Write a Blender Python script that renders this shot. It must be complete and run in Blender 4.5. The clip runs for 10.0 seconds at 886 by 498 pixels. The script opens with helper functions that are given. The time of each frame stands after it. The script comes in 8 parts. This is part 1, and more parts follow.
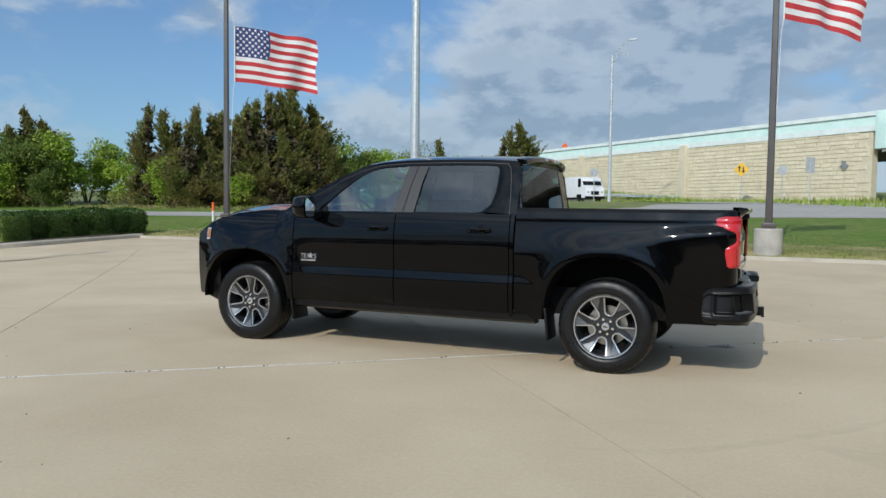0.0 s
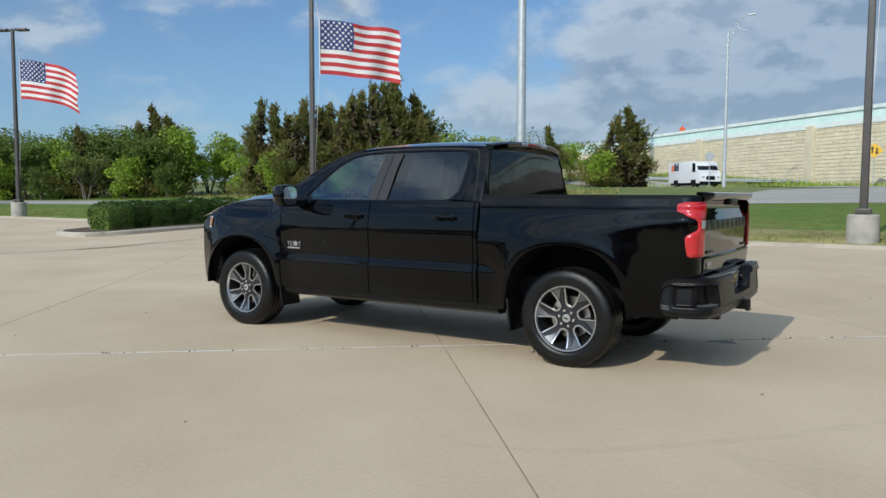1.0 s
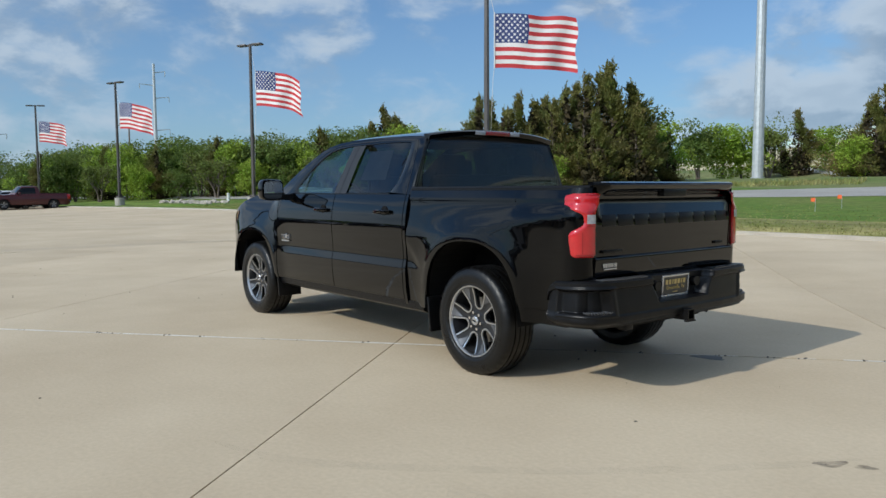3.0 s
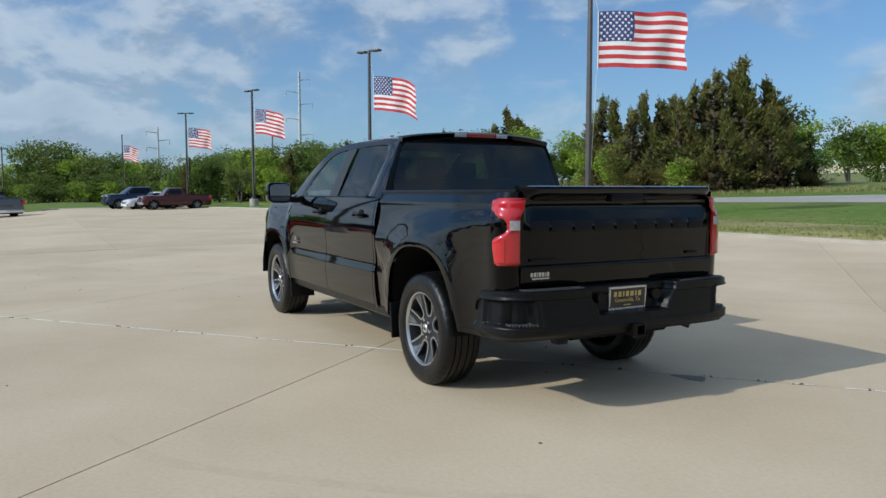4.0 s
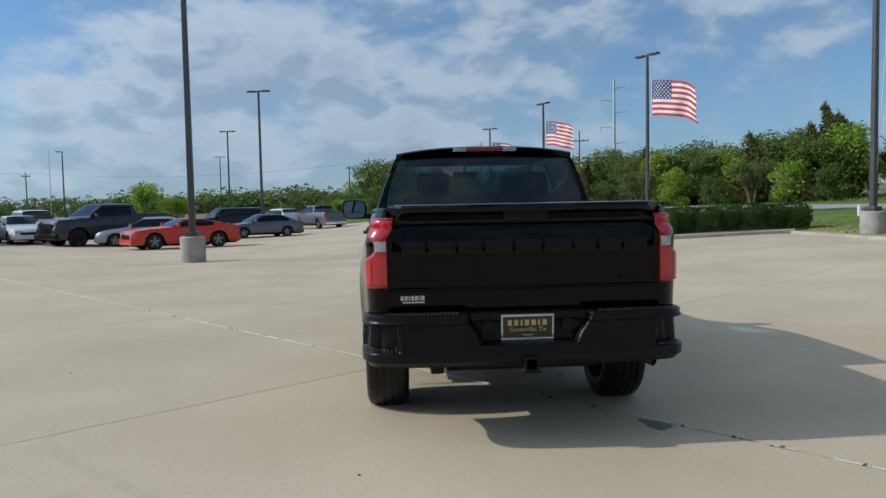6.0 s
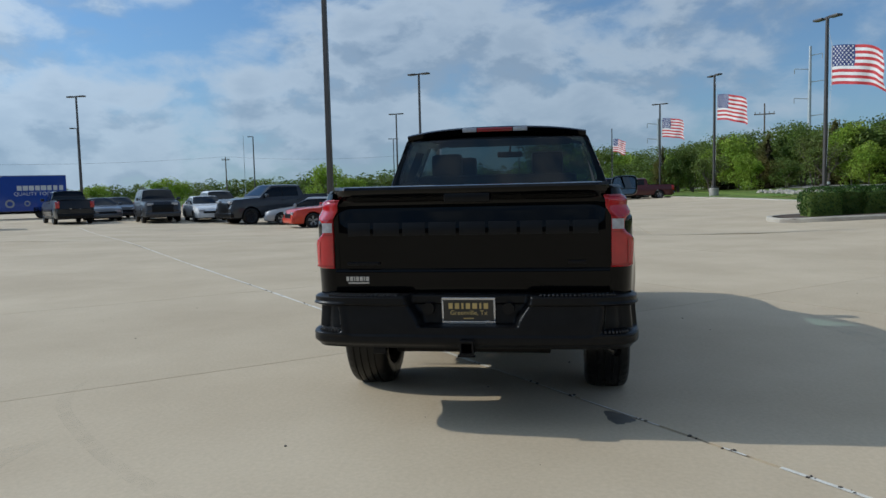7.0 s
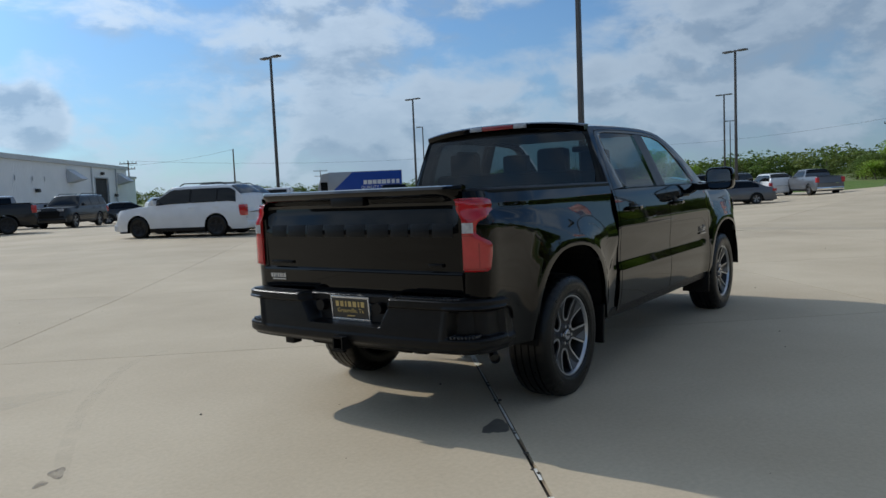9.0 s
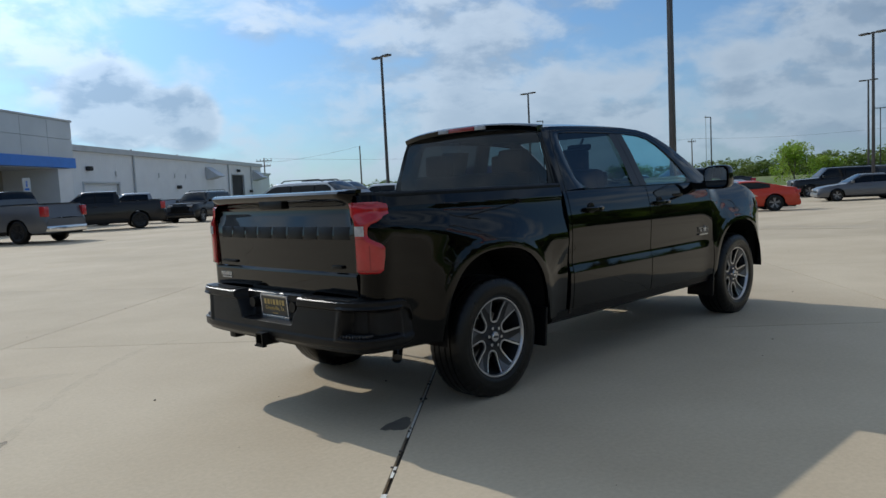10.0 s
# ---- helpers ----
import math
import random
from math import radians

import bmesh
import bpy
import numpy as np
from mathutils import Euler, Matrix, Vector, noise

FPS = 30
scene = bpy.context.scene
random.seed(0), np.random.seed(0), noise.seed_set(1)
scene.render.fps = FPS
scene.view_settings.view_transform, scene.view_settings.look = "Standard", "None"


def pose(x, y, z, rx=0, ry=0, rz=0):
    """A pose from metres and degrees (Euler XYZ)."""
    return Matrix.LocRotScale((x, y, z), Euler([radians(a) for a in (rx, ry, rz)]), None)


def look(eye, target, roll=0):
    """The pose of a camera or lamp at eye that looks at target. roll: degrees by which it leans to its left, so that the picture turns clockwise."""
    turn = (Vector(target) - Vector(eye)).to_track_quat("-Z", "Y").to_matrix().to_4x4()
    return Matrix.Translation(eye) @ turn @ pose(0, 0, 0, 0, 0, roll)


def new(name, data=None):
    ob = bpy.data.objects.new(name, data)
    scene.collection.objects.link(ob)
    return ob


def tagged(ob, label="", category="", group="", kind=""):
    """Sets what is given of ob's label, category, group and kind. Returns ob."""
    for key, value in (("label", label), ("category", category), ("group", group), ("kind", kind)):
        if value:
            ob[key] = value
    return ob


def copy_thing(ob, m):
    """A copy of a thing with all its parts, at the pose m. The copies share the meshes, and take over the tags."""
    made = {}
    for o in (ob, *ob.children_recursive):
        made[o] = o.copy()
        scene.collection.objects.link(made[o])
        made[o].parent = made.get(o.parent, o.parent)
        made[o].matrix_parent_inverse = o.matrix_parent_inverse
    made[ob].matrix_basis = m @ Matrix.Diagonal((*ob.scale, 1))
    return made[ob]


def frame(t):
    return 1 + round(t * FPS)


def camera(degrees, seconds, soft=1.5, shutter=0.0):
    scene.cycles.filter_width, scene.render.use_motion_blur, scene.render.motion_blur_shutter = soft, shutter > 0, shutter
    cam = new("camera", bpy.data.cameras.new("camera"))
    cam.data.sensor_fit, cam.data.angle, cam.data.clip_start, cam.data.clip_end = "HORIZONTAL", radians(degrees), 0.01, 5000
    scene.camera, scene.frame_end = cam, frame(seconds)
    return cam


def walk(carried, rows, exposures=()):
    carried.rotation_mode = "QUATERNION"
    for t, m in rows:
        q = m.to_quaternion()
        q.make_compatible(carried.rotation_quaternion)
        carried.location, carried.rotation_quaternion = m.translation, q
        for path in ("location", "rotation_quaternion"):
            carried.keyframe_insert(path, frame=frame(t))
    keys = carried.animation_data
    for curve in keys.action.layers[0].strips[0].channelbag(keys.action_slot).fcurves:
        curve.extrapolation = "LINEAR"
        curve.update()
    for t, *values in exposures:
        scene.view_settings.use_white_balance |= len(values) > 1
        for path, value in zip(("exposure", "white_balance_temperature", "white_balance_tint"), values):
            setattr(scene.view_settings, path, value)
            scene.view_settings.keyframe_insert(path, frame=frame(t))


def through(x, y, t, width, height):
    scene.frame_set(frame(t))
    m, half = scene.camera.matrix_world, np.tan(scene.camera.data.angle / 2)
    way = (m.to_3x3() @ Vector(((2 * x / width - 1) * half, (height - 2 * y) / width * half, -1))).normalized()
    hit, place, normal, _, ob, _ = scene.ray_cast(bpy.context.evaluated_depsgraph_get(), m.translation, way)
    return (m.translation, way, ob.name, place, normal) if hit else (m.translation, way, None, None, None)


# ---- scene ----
import functools

cam = camera(60.8, 10.0)
PATH = [
    (0, (-1.31, 7.414, 1.402), (-0.515, 5.582, 1.294), 0.7),
    (0.5, (-1.886, 7.077, 1.39), (-0.947, 5.314, 1.274), 0.7),
    (1, (-2.49, 6.669, 1.409), (-1.415, 4.988, 1.266), 0.2),
    (1.5, (-3.02, 6.239, 1.402), (-1.827, 4.641, 1.248), -0.1),
    (2, (-3.522, 5.732, 1.4), (-2.208, 4.233, 1.237), -0.4),
    (2.5, (-3.961, 5.224, 1.39), (-2.524, 3.843, 1.218), -0.6),
    (2.7, (-4.098, 5.005, 1.396), (-2.611, 3.679, 1.229), -0.5),
    (4, (-4.931, 3.422, 1.401), (-3.174, 2.478, 1.25), -0.1),
    (4.5, (-5.147, 2.817, 1.404), (-3.3, 2.066, 1.244), -0.3),
    (5, (-5.305, 2.144, 1.407), (-3.385, 1.611, 1.234), -0.9),
    (5.5, (-5.468, 1.489, 1.423), (-3.505, 1.141, 1.271), -1.1),
    (6, (-5.539, 0.803, 1.439), (-3.547, 0.663, 1.32), -1.1),
    (6.2, (-5.59, 0.524, 1.434), (-3.594, 0.481, 1.315), -1.3),
    (7.3, (-5.422, -0.97, 1.425), (-3.484, -0.509, 1.251), -1.5),
    (7.5, (-5.377, -1.234, 1.434), (-3.464, -0.678, 1.261), -1.7),
    (8, (-5.163, -1.911, 1.439), (-3.33, -1.127, 1.277), -2.0),
    (8.5, (-4.952, -2.558, 1.44), (-3.212, -1.583, 1.285), -2.3),
    (9, (-4.61, -3.168, 1.433), (-2.98, -2.02, 1.268), -2.5),
    (9.5, (-4.29, -3.753, 1.437), (-2.767, -2.468, 1.272), -2.7),
    (10, (-3.831, -4.278, 1.429), (-2.421, -2.869, 1.265), -2.8),
]
EXPOSURES = [(0.0, -0.05, 6200, 9.5), (2.5, -0.03, 6170, 9.5), (4.5, -0.07, 6010, 9.5), (5.5, -0.13, 6010, 9.5), (7.5, -0.36, 5850, 8), (9.0, -0.38, 5950, 9.5), (10.0, -0.33, 6030, 10)]
walk(cam, [(t, look(eye, target, roll)) for t, eye, target, roll in PATH], EXPOSURES)


# ---- world, sun, exposure ----
SUN_DIR = Vector((0.086, 1.486, 1.0)).normalized()
SUN_EL = math.asin(SUN_DIR.z)
SUN_ROT = math.atan2(SUN_DIR.x, SUN_DIR.y)

world = bpy.data.worlds.new("sky")
scene.world = world
world.use_nodes = True


def build_sky():
    nt = world.node_tree
    nt.nodes.clear()
    N, L = nt.nodes.new, nt.links.new

    def math_node(op, a, b=None, clamp=False):
        n = N("ShaderNodeMath")
        n.operation, n.use_clamp = op, clamp
        for i, v in enumerate((a, b)):
            if v is None:
                continue
            if isinstance(v, (int, float)):
                n.inputs[i].default_value = v
            else:
                L(v, n.inputs[i])
        return n.outputs[0]

    def ramp(v, lo, hi):
        n = N("ShaderNodeMapRange")
        n.interpolation_type = "SMOOTHSTEP"
        L(v, n.inputs[0])
        n.inputs[1].default_value, n.inputs[2].default_value = lo, hi
        return n.outputs[0]

    sky = N("ShaderNodeTexSky")
    sky.sky_type, sky.sun_disc = "NISHITA", False
    sky.sun_elevation, sky.sun_rotation = SUN_EL, SUN_ROT
    sky.air_density, sky.dust_density, sky.ozone_density = 1.0, 0.6, 2.0
    tc = N("ShaderNodeTexCoord")
    sep = N("ShaderNodeSeparateXYZ")
    L(tc.outputs["Generated"], sep.inputs[0])
    up = math_node("MAXIMUM", sep.outputs[2], 0.0)

    def flattened(lift):
        """The direction squeezed upright, so that clouds lie in level banks; lift looks a little higher."""
        n = N("ShaderNodeVectorMath")
        n.operation = "MULTIPLY_ADD"
        L(tc.outputs["Generated"], n.inputs[0])
        n.inputs[1].default_value = (1.0, 1.0, 1.9)
        n.inputs[2].default_value = (0.0, 0.0, lift)
        return n.outputs[0]

    def cloud(vec, scale, detail, rough, distort, seed):
        n = N("ShaderNodeTexNoise")
        n.noise_dimensions = "4D"
        L(vec, n.inputs["Vector"])
        n.inputs["W"].default_value = seed
        n.inputs["Scale"].default_value, n.inputs["Detail"].default_value = scale, detail
        n.inputs["Roughness"].default_value, n.inputs["Distortion"].default_value = rough, distort
        return n.outputs["Fac"]

    def density(vec):
        big = cloud(vec, 3.4, 3.0, 0.5, 0.2, 1.3)
        mid = cloud(vec, 10.5, 9.0, 0.57, 0.25, 4.1)
        return math_node("ADD", math_node("MULTIPLY", big, 0.50), math_node("MULTIPLY", mid, 0.50))

    # banks of cloud and clear stretches, some added out of view: bearing, height, radius in degrees, weight
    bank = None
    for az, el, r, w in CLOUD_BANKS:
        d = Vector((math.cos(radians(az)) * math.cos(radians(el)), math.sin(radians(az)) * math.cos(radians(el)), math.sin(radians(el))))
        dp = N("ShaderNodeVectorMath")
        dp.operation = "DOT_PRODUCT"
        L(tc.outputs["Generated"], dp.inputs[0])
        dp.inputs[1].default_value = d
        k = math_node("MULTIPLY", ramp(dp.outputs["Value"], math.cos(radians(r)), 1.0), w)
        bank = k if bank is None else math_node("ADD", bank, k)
    here, above = density(flattened(0.0)), density(flattened(0.060))
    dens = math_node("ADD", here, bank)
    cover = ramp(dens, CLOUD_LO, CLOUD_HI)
    # a cloud is grey where more of it lies above, and in its thick middle
    under = ramp(math_node("SUBTRACT", above, here), -0.045, 0.060)
    thick = ramp(dens, CLOUD_HI - 0.03, CLOUD_HI + 0.10)
    grey = math_node("MULTIPLY", math_node("ADD", math_node("MULTIPLY", under, 0.75), math_node("MULTIPLY", thick, 0.40)), 1.0, True)
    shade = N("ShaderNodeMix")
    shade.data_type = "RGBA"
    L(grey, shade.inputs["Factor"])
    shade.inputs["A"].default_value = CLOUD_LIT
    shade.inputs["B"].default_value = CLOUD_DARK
    tint = N("ShaderNodeMix")
    tint.data_type, tint.blend_type = "RGBA", "MULTIPLY"
    tint.inputs["Factor"].default_value = 1.0
    L(sky.outputs[0], tint.inputs["A"])
    tint.inputs["B"].default_value = SKY_TINT
    # clouds on the sun's side are lit through
    dot = N("ShaderNodeVectorMath")
    dot.operation = "DOT_PRODUCT"
    L(tc.outputs["Generated"], dot.inputs[0])
    dot.inputs[1].default_value = SUN_DIR
    glow = math_node("MULTIPLY_ADD", math_node("POWER", math_node("MAXIMUM", dot.outputs["Value"], 0.0), 3.0), 0.55)
    glow.node.inputs[2].default_value = 1.0
    lit = N("ShaderNodeVectorMath")
    lit.operation = "SCALE"
    L(shade.outputs["Result"], lit.inputs[0])
    L(glow, lit.inputs["Scale"])
    mix = N("ShaderNodeMix")
    mix.data_type = "RGBA"
    L(math_node("MULTIPLY", cover, 0.86), mix.inputs["Factor"])
    L(tint.outputs["Result"], mix.inputs["A"])
    L(lit.outputs[0], mix.inputs["B"])
    # pale air towards the horizon
    pale = N("ShaderNodeMix")
    pale.data_type = "RGBA"
    L(math_node("MULTIPLY", math_node("POWER", math_node("SUBTRACT", 1.0, up), 3.6), 0.50), pale.inputs["Factor"])
    L(mix.outputs["Result"], pale.inputs["A"])
    pale.inputs["B"].default_value = HORIZON
    mix = pale
    # bright haze round the sun
    haze = math_node("MULTIPLY_ADD", math_node("POWER", math_node("MAXIMUM", dot.outputs["Value"], 0.0), 1.6), 0.34)
    haze.node.inputs[2].default_value = 1.0
    aureole = math_node("MULTIPLY", math_node("POWER", math_node("MAXIMUM", dot.outputs["Value"], 0.0), 18.0), 2.4)
    final = N("ShaderNodeVectorMath")
    final.operation = "SCALE"
    L(mix.outputs["Result"], final.inputs[0])
    L(math_node("ADD", haze, aureole), final.inputs["Scale"])
    bg = N("ShaderNodeBackground")
    bg.inputs["Strength"].default_value = SKY_STRENGTH
    L(final.outputs[0], bg.inputs[0])
    out = N("ShaderNodeOutputWorld")
    L(bg.outputs[0], out.inputs[0])


SKY_STRENGTH = 0.11
CLOUD_LO, CLOUD_HI = 0.450, 0.630
# the last five are unseen clouds, added to lift reflections and fill light
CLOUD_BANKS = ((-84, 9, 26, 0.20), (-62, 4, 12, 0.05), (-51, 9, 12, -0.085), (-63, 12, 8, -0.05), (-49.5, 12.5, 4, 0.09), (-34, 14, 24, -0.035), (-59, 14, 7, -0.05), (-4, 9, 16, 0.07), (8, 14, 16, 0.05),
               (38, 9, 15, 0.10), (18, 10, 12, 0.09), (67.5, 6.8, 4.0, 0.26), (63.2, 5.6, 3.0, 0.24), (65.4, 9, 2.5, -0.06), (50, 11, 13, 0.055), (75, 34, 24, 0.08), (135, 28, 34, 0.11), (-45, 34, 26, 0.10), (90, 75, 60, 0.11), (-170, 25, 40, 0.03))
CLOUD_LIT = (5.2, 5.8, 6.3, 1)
CLOUD_DARK = (2.05, 2.75, 3.6, 1)
SKY_TINT = (0.54, 0.80, 1.01, 1)
HORIZON = (3.5, 4.45, 5.4, 1)
build_sky()

sun_data = bpy.data.lights.new("sun", "SUN")
sun_data.energy, sun_data.angle, sun_data.color = 3.1, radians(0.55), (1.0, 0.93, 0.80)
sun = new("sun", sun_data)
sun.matrix_world = look(SUN_DIR * 60, (0, 0, 0))

# ---- materials ----
def material(name, color, rough=0.6, metal=0.0, color2=None, scale=4.0, detail=6.0, fine=0.0, fine_scale=60.0,
             bump=0.0, bump_scale=80.0, coat=0.0, spec=0.5, piece=0.0, island=0.0, rough_var=0.0, lo=0.35, hi=0.65):
    """Principled surface with large and fine variation of colour, relief, and a shift per piece."""
    m = bpy.data.materials.new(name)
    m.use_nodes = True
    nt = m.node_tree
    N, L = nt.nodes.new, nt.links.new
    b = nt.nodes["Principled BSDF"]
    b.inputs["Base Color"].default_value = (*color, 1)
    b.inputs["Roughness"].default_value = rough
    b.inputs["Metallic"].default_value = metal
    b.inputs["Coat Weight"].default_value = coat
    b.inputs["Coat Roughness"].default_value = 0.03
    b.inputs["Specular IOR Level"].default_value = spec
    tc = N("ShaderNodeTexCoord")

    def tex(s, d=6.0):
        n = N("ShaderNodeTexNoise")
        L(tc.outputs["Object"], n.inputs["Vector"])
        n.inputs["Scale"].default_value, n.inputs["Detail"].default_value = s, d
        n.inputs["Roughness"].default_value = 0.6
        return n.outputs["Fac"]

    def spread(v, a, z, f=0.0, t=1.0):
        n = N("ShaderNodeMapRange")
        L(v, n.inputs[0])
        for i, k in enumerate((a, z, f, t)):
            n.inputs[i + 1].default_value = k
        return n.outputs[0]

    col = None
    if color2 is not None:
        mx = N("ShaderNodeMix")
        mx.data_type = "RGBA"
        L(spread(tex(scale, detail), lo, hi), mx.inputs["Factor"])
        mx.inputs["A"].default_value, mx.inputs["B"].default_value = (*color, 1), (*color2, 1)
        col = mx.outputs["Result"]
    value = None
    if fine:
        value = spread(tex(fine_scale, 3.0), 0.25, 0.75, 1 - fine, 1 + fine)
    if piece or island:
        src = N("ShaderNodeObjectInfo").outputs["Random"] if piece else N("ShaderNodeNewGeometry").outputs["Random Per Island"]
        k = piece or island
        r = spread(src, 0, 1, 1 - k, 1 + k)
        if value is None:
            value = r
        else:
            mm = N("ShaderNodeMath")
            mm.operation = "MULTIPLY"
            L(value, mm.inputs[0]), L(r, mm.inputs[1])
            value = mm.outputs[0]
    if value is not None:
        hsv = N("ShaderNodeHueSaturation")
        if col is None:
            hsv.inputs["Color"].default_value = (*color, 1)
        else:
            L(col, hsv.inputs["Color"])
        L(value, hsv.inputs["Value"])
        col = hsv.outputs[0]
    if col is not None:
        L(col, b.inputs["Base Color"])
    if rough_var:
        L(spread(tex(scale * 1.7), 0.3, 0.7, rough - rough_var, rough + rough_var), b.inputs["Roughness"])
    if bump:
        bp = N("ShaderNodeBump")
        bp.inputs["Strength"].default_value = bump
        bp.inputs["Distance"].default_value = 0.01
        L(tex(bump_scale, 5.0), bp.inputs["Height"])
        L(bp.outputs[0], b.inputs["Normal"])
    return m


def leaf_material(name, color, color2, through=0.35):
    """Leaves: colour shifts from leaf to leaf and tree to tree, some light passes through."""
    m = material(name, color, rough=0.6, color2=color2, scale=0.35, island=0.35, spec=0.25)
    nt = m.node_tree
    b = nt.nodes["Principled BSDF"]
    tr = nt.nodes.new("ShaderNodeBsdfTranslucent")
    mix = nt.nodes.new("ShaderNodeMixShader")
    src = b.inputs["Base Color"].links[0].from_socket
    nt.links.new(src, tr.inputs[0])
    mix.inputs[0].default_value = through
    out = nt.nodes["Material Output"]
    nt.links.new(b.outputs[0], mix.inputs[1])
    nt.links.new(tr.outputs[0], mix.inputs[2])
    nt.links.new(mix.outputs[0], out.inputs[0])
    return m


def glass_material(name, tint, rough=0.02, face=0.07):
    """Tinted window glass: sees through, mirrors more at a slant."""
    m = bpy.data.materials.new(name)
    m.use_nodes = True
    nt = m.node_tree
    nt.nodes.remove(nt.nodes["Principled BSDF"])
    t = nt.nodes.new("ShaderNodeBsdfTransparent")
    t.inputs[0].default_value = (*tint, 1)
    g = nt.nodes.new("ShaderNodeBsdfGlossy")
    g.inputs["Roughness"].default_value = rough
    f = nt.nodes.new("ShaderNodeLayerWeight")
    f.inputs[0].default_value = 0.5
    power = nt.nodes.new("ShaderNodeMath")
    power.operation = "POWER"
    power.inputs[1].default_value = 5.5
    nt.links.new(f.outputs["Facing"], power.inputs[0])
    gain = nt.nodes.new("ShaderNodeMath")
    gain.operation = "MULTIPLY_ADD"
    gain.inputs[1].default_value, gain.inputs[2].default_value = 0.75, face
    nt.links.new(power.outputs[0], gain.inputs[0])
    mix = nt.nodes.new("ShaderNodeMixShader")
    nt.links.new(gain.outputs[0], mix.inputs[0])
    nt.links.new(t.outputs[0], mix.inputs[1])
    nt.links.new(g.outputs[0], mix.inputs[2])
    nt.links.new(mix.outputs[0], nt.nodes["Material Output"].inputs[0])
    return m


def film_material(name, color, most, scale):
    """A thin worn film: a colour that covers the ground in patches."""
    m = material(name, color, 0.8, color2=tuple(c * 1.15 for c in color), scale=scale)
    nt = m.node_tree
    b = nt.nodes["Principled BSDF"]
    n = nt.nodes.new("ShaderNodeTexNoise")
    n.inputs["Scale"].default_value, n.inputs["Detail"].default_value = scale, 5.0
    nt.links.new([k for k in nt.nodes if k.bl_idname == "ShaderNodeTexCoord"][0].outputs["Object"], n.inputs["Vector"])
    r = nt.nodes.new("ShaderNodeMapRange")
    nt.links.new(n.outputs["Fac"], r.inputs[0])
    r.inputs[1].default_value, r.inputs[2].default_value, r.inputs[4].default_value = 0.32, 0.62, most
    nt.links.new(r.outputs[0], b.inputs["Alpha"])
    return m


CONCRETE = material("concrete", (0.464, 0.373, 0.256), 0.85, color2=(0.551, 0.453, 0.320), scale=0.45, detail=8, fine=0.075, fine_scale=35,
                    bump=0.25, bump_scale=140, piece=0.045, spec=0.3)
BASE_CONCRETE = material("base_concrete", (0.42, 0.39, 0.34), 0.9, color2=(0.30, 0.28, 0.25), scale=3, fine=0.12, fine_scale=40, bump=0.4, bump_scale=60)
KERB = material("kerb_concrete", (0.45, 0.41, 0.34), 0.9, color2=(0.34, 0.30, 0.25), scale=1.2, fine=0.1, fine_scale=30, bump=0.3)
JOINT = material("joint_dirt", (0.05, 0.042, 0.035), 0.95, color2=(0.12, 0.10, 0.08), scale=6)
SEALANT = material("joint_sealant", (0.76, 0.74, 0.68), 0.7, color2=(0.60, 0.56, 0.48), scale=3, fine=0.2, fine_scale=25)
TYRE_MARK = film_material("tyre_mark", (0.22, 0.185, 0.15), 0.065, 7.0)
PALE_FILM = film_material("pale_scuff", (0.60, 0.53, 0.42), 0.10, 3.0)
DRY_OIL = film_material("dried_oil", (0.10, 0.085, 0.07), 0.5, 9.0)
STAIN = material("oil_stain", (0.09, 0.078, 0.062), 0.6, color2=(0.16, 0.14, 0.11), scale=5)
GRASS = material("lawn", (0.085, 0.155, 0.018), 0.9, color2=(0.140, 0.168, 0.040), scale=0.22, detail=9, fine=0.35, fine_scale=2.6, bump=0.8, bump_scale=9, spec=0.2)
DRY_LAWN = material("dry_lawn", (0.150, 0.160, 0.045), 0.9, color2=(0.290, 0.250, 0.120), scale=0.5, detail=9, fine=0.35, fine_scale=2.6, bump=0.8, bump_scale=9, spec=0.2)
FIELD = material("dry_grass_field", (0.20, 0.19, 0.085), 0.9, color2=(0.11, 0.16, 0.04), scale=0.06, detail=9, fine=0.3, fine_scale=1.2, bump=0.8, bump_scale=4, spec=0.2)
BLADE = material("grass_blade", (0.130, 0.165, 0.035), 0.7, color2=(0.280, 0.245, 0.105), scale=0.5, island=0.4, spec=0.2)
VERGE = material("verge_blade", (0.17, 0.27, 0.03), 0.7, color2=(0.27, 0.30, 0.07), scale=0.3, island=0.35, spec=0.2)
ASPHALT = material("road_concrete", (0.30, 0.285, 0.26), 0.85, color2=(0.37, 0.35, 0.315), scale=0.25, fine=0.12, fine_scale=4, bump=0.3)
BRONZE = material("bronze_paint", (0.045, 0.038, 0.033), 0.42, color2=(0.065, 0.055, 0.047), scale=1.5, fine=0.06, coat=0.15)
GALV = material("galvanised_steel", (0.50, 0.53, 0.54), 0.5, 0.35, color2=(0.40, 0.43, 0.45), scale=2.5, fine=0.07)
WOOD_POLE = material("weathered_pole", (0.14, 0.11, 0.085), 0.9, color2=(0.20, 0.17, 0.14), scale=2)
WIRE = material("wire", (0.02, 0.02, 0.02), 0.6)
BARK = material("bark", (0.11, 0.085, 0.065), 0.95, color2=(0.17, 0.14, 0.115), scale=5, bump=0.6, bump_scale=20)
CEDAR = leaf_material("cedar_leaf", (0.125, 0.158, 0.034), (0.225, 0.175, 0.062), 0.35)
CEDAR_SHADE = material("cedar_twigs", (0.040, 0.036, 0.018), 0.95, color2=(0.065, 0.050, 0.028), scale=1.4, bump=0.6, bump_scale=10, spec=0.1)
LEAF_A = leaf_material("spring_leaf", (0.235, 0.355, 0.038), (0.30, 0.37, 0.055))
LEAF_B = leaf_material("dark_leaf", (0.090, 0.150, 0.028), (0.15, 0.19, 0.040))
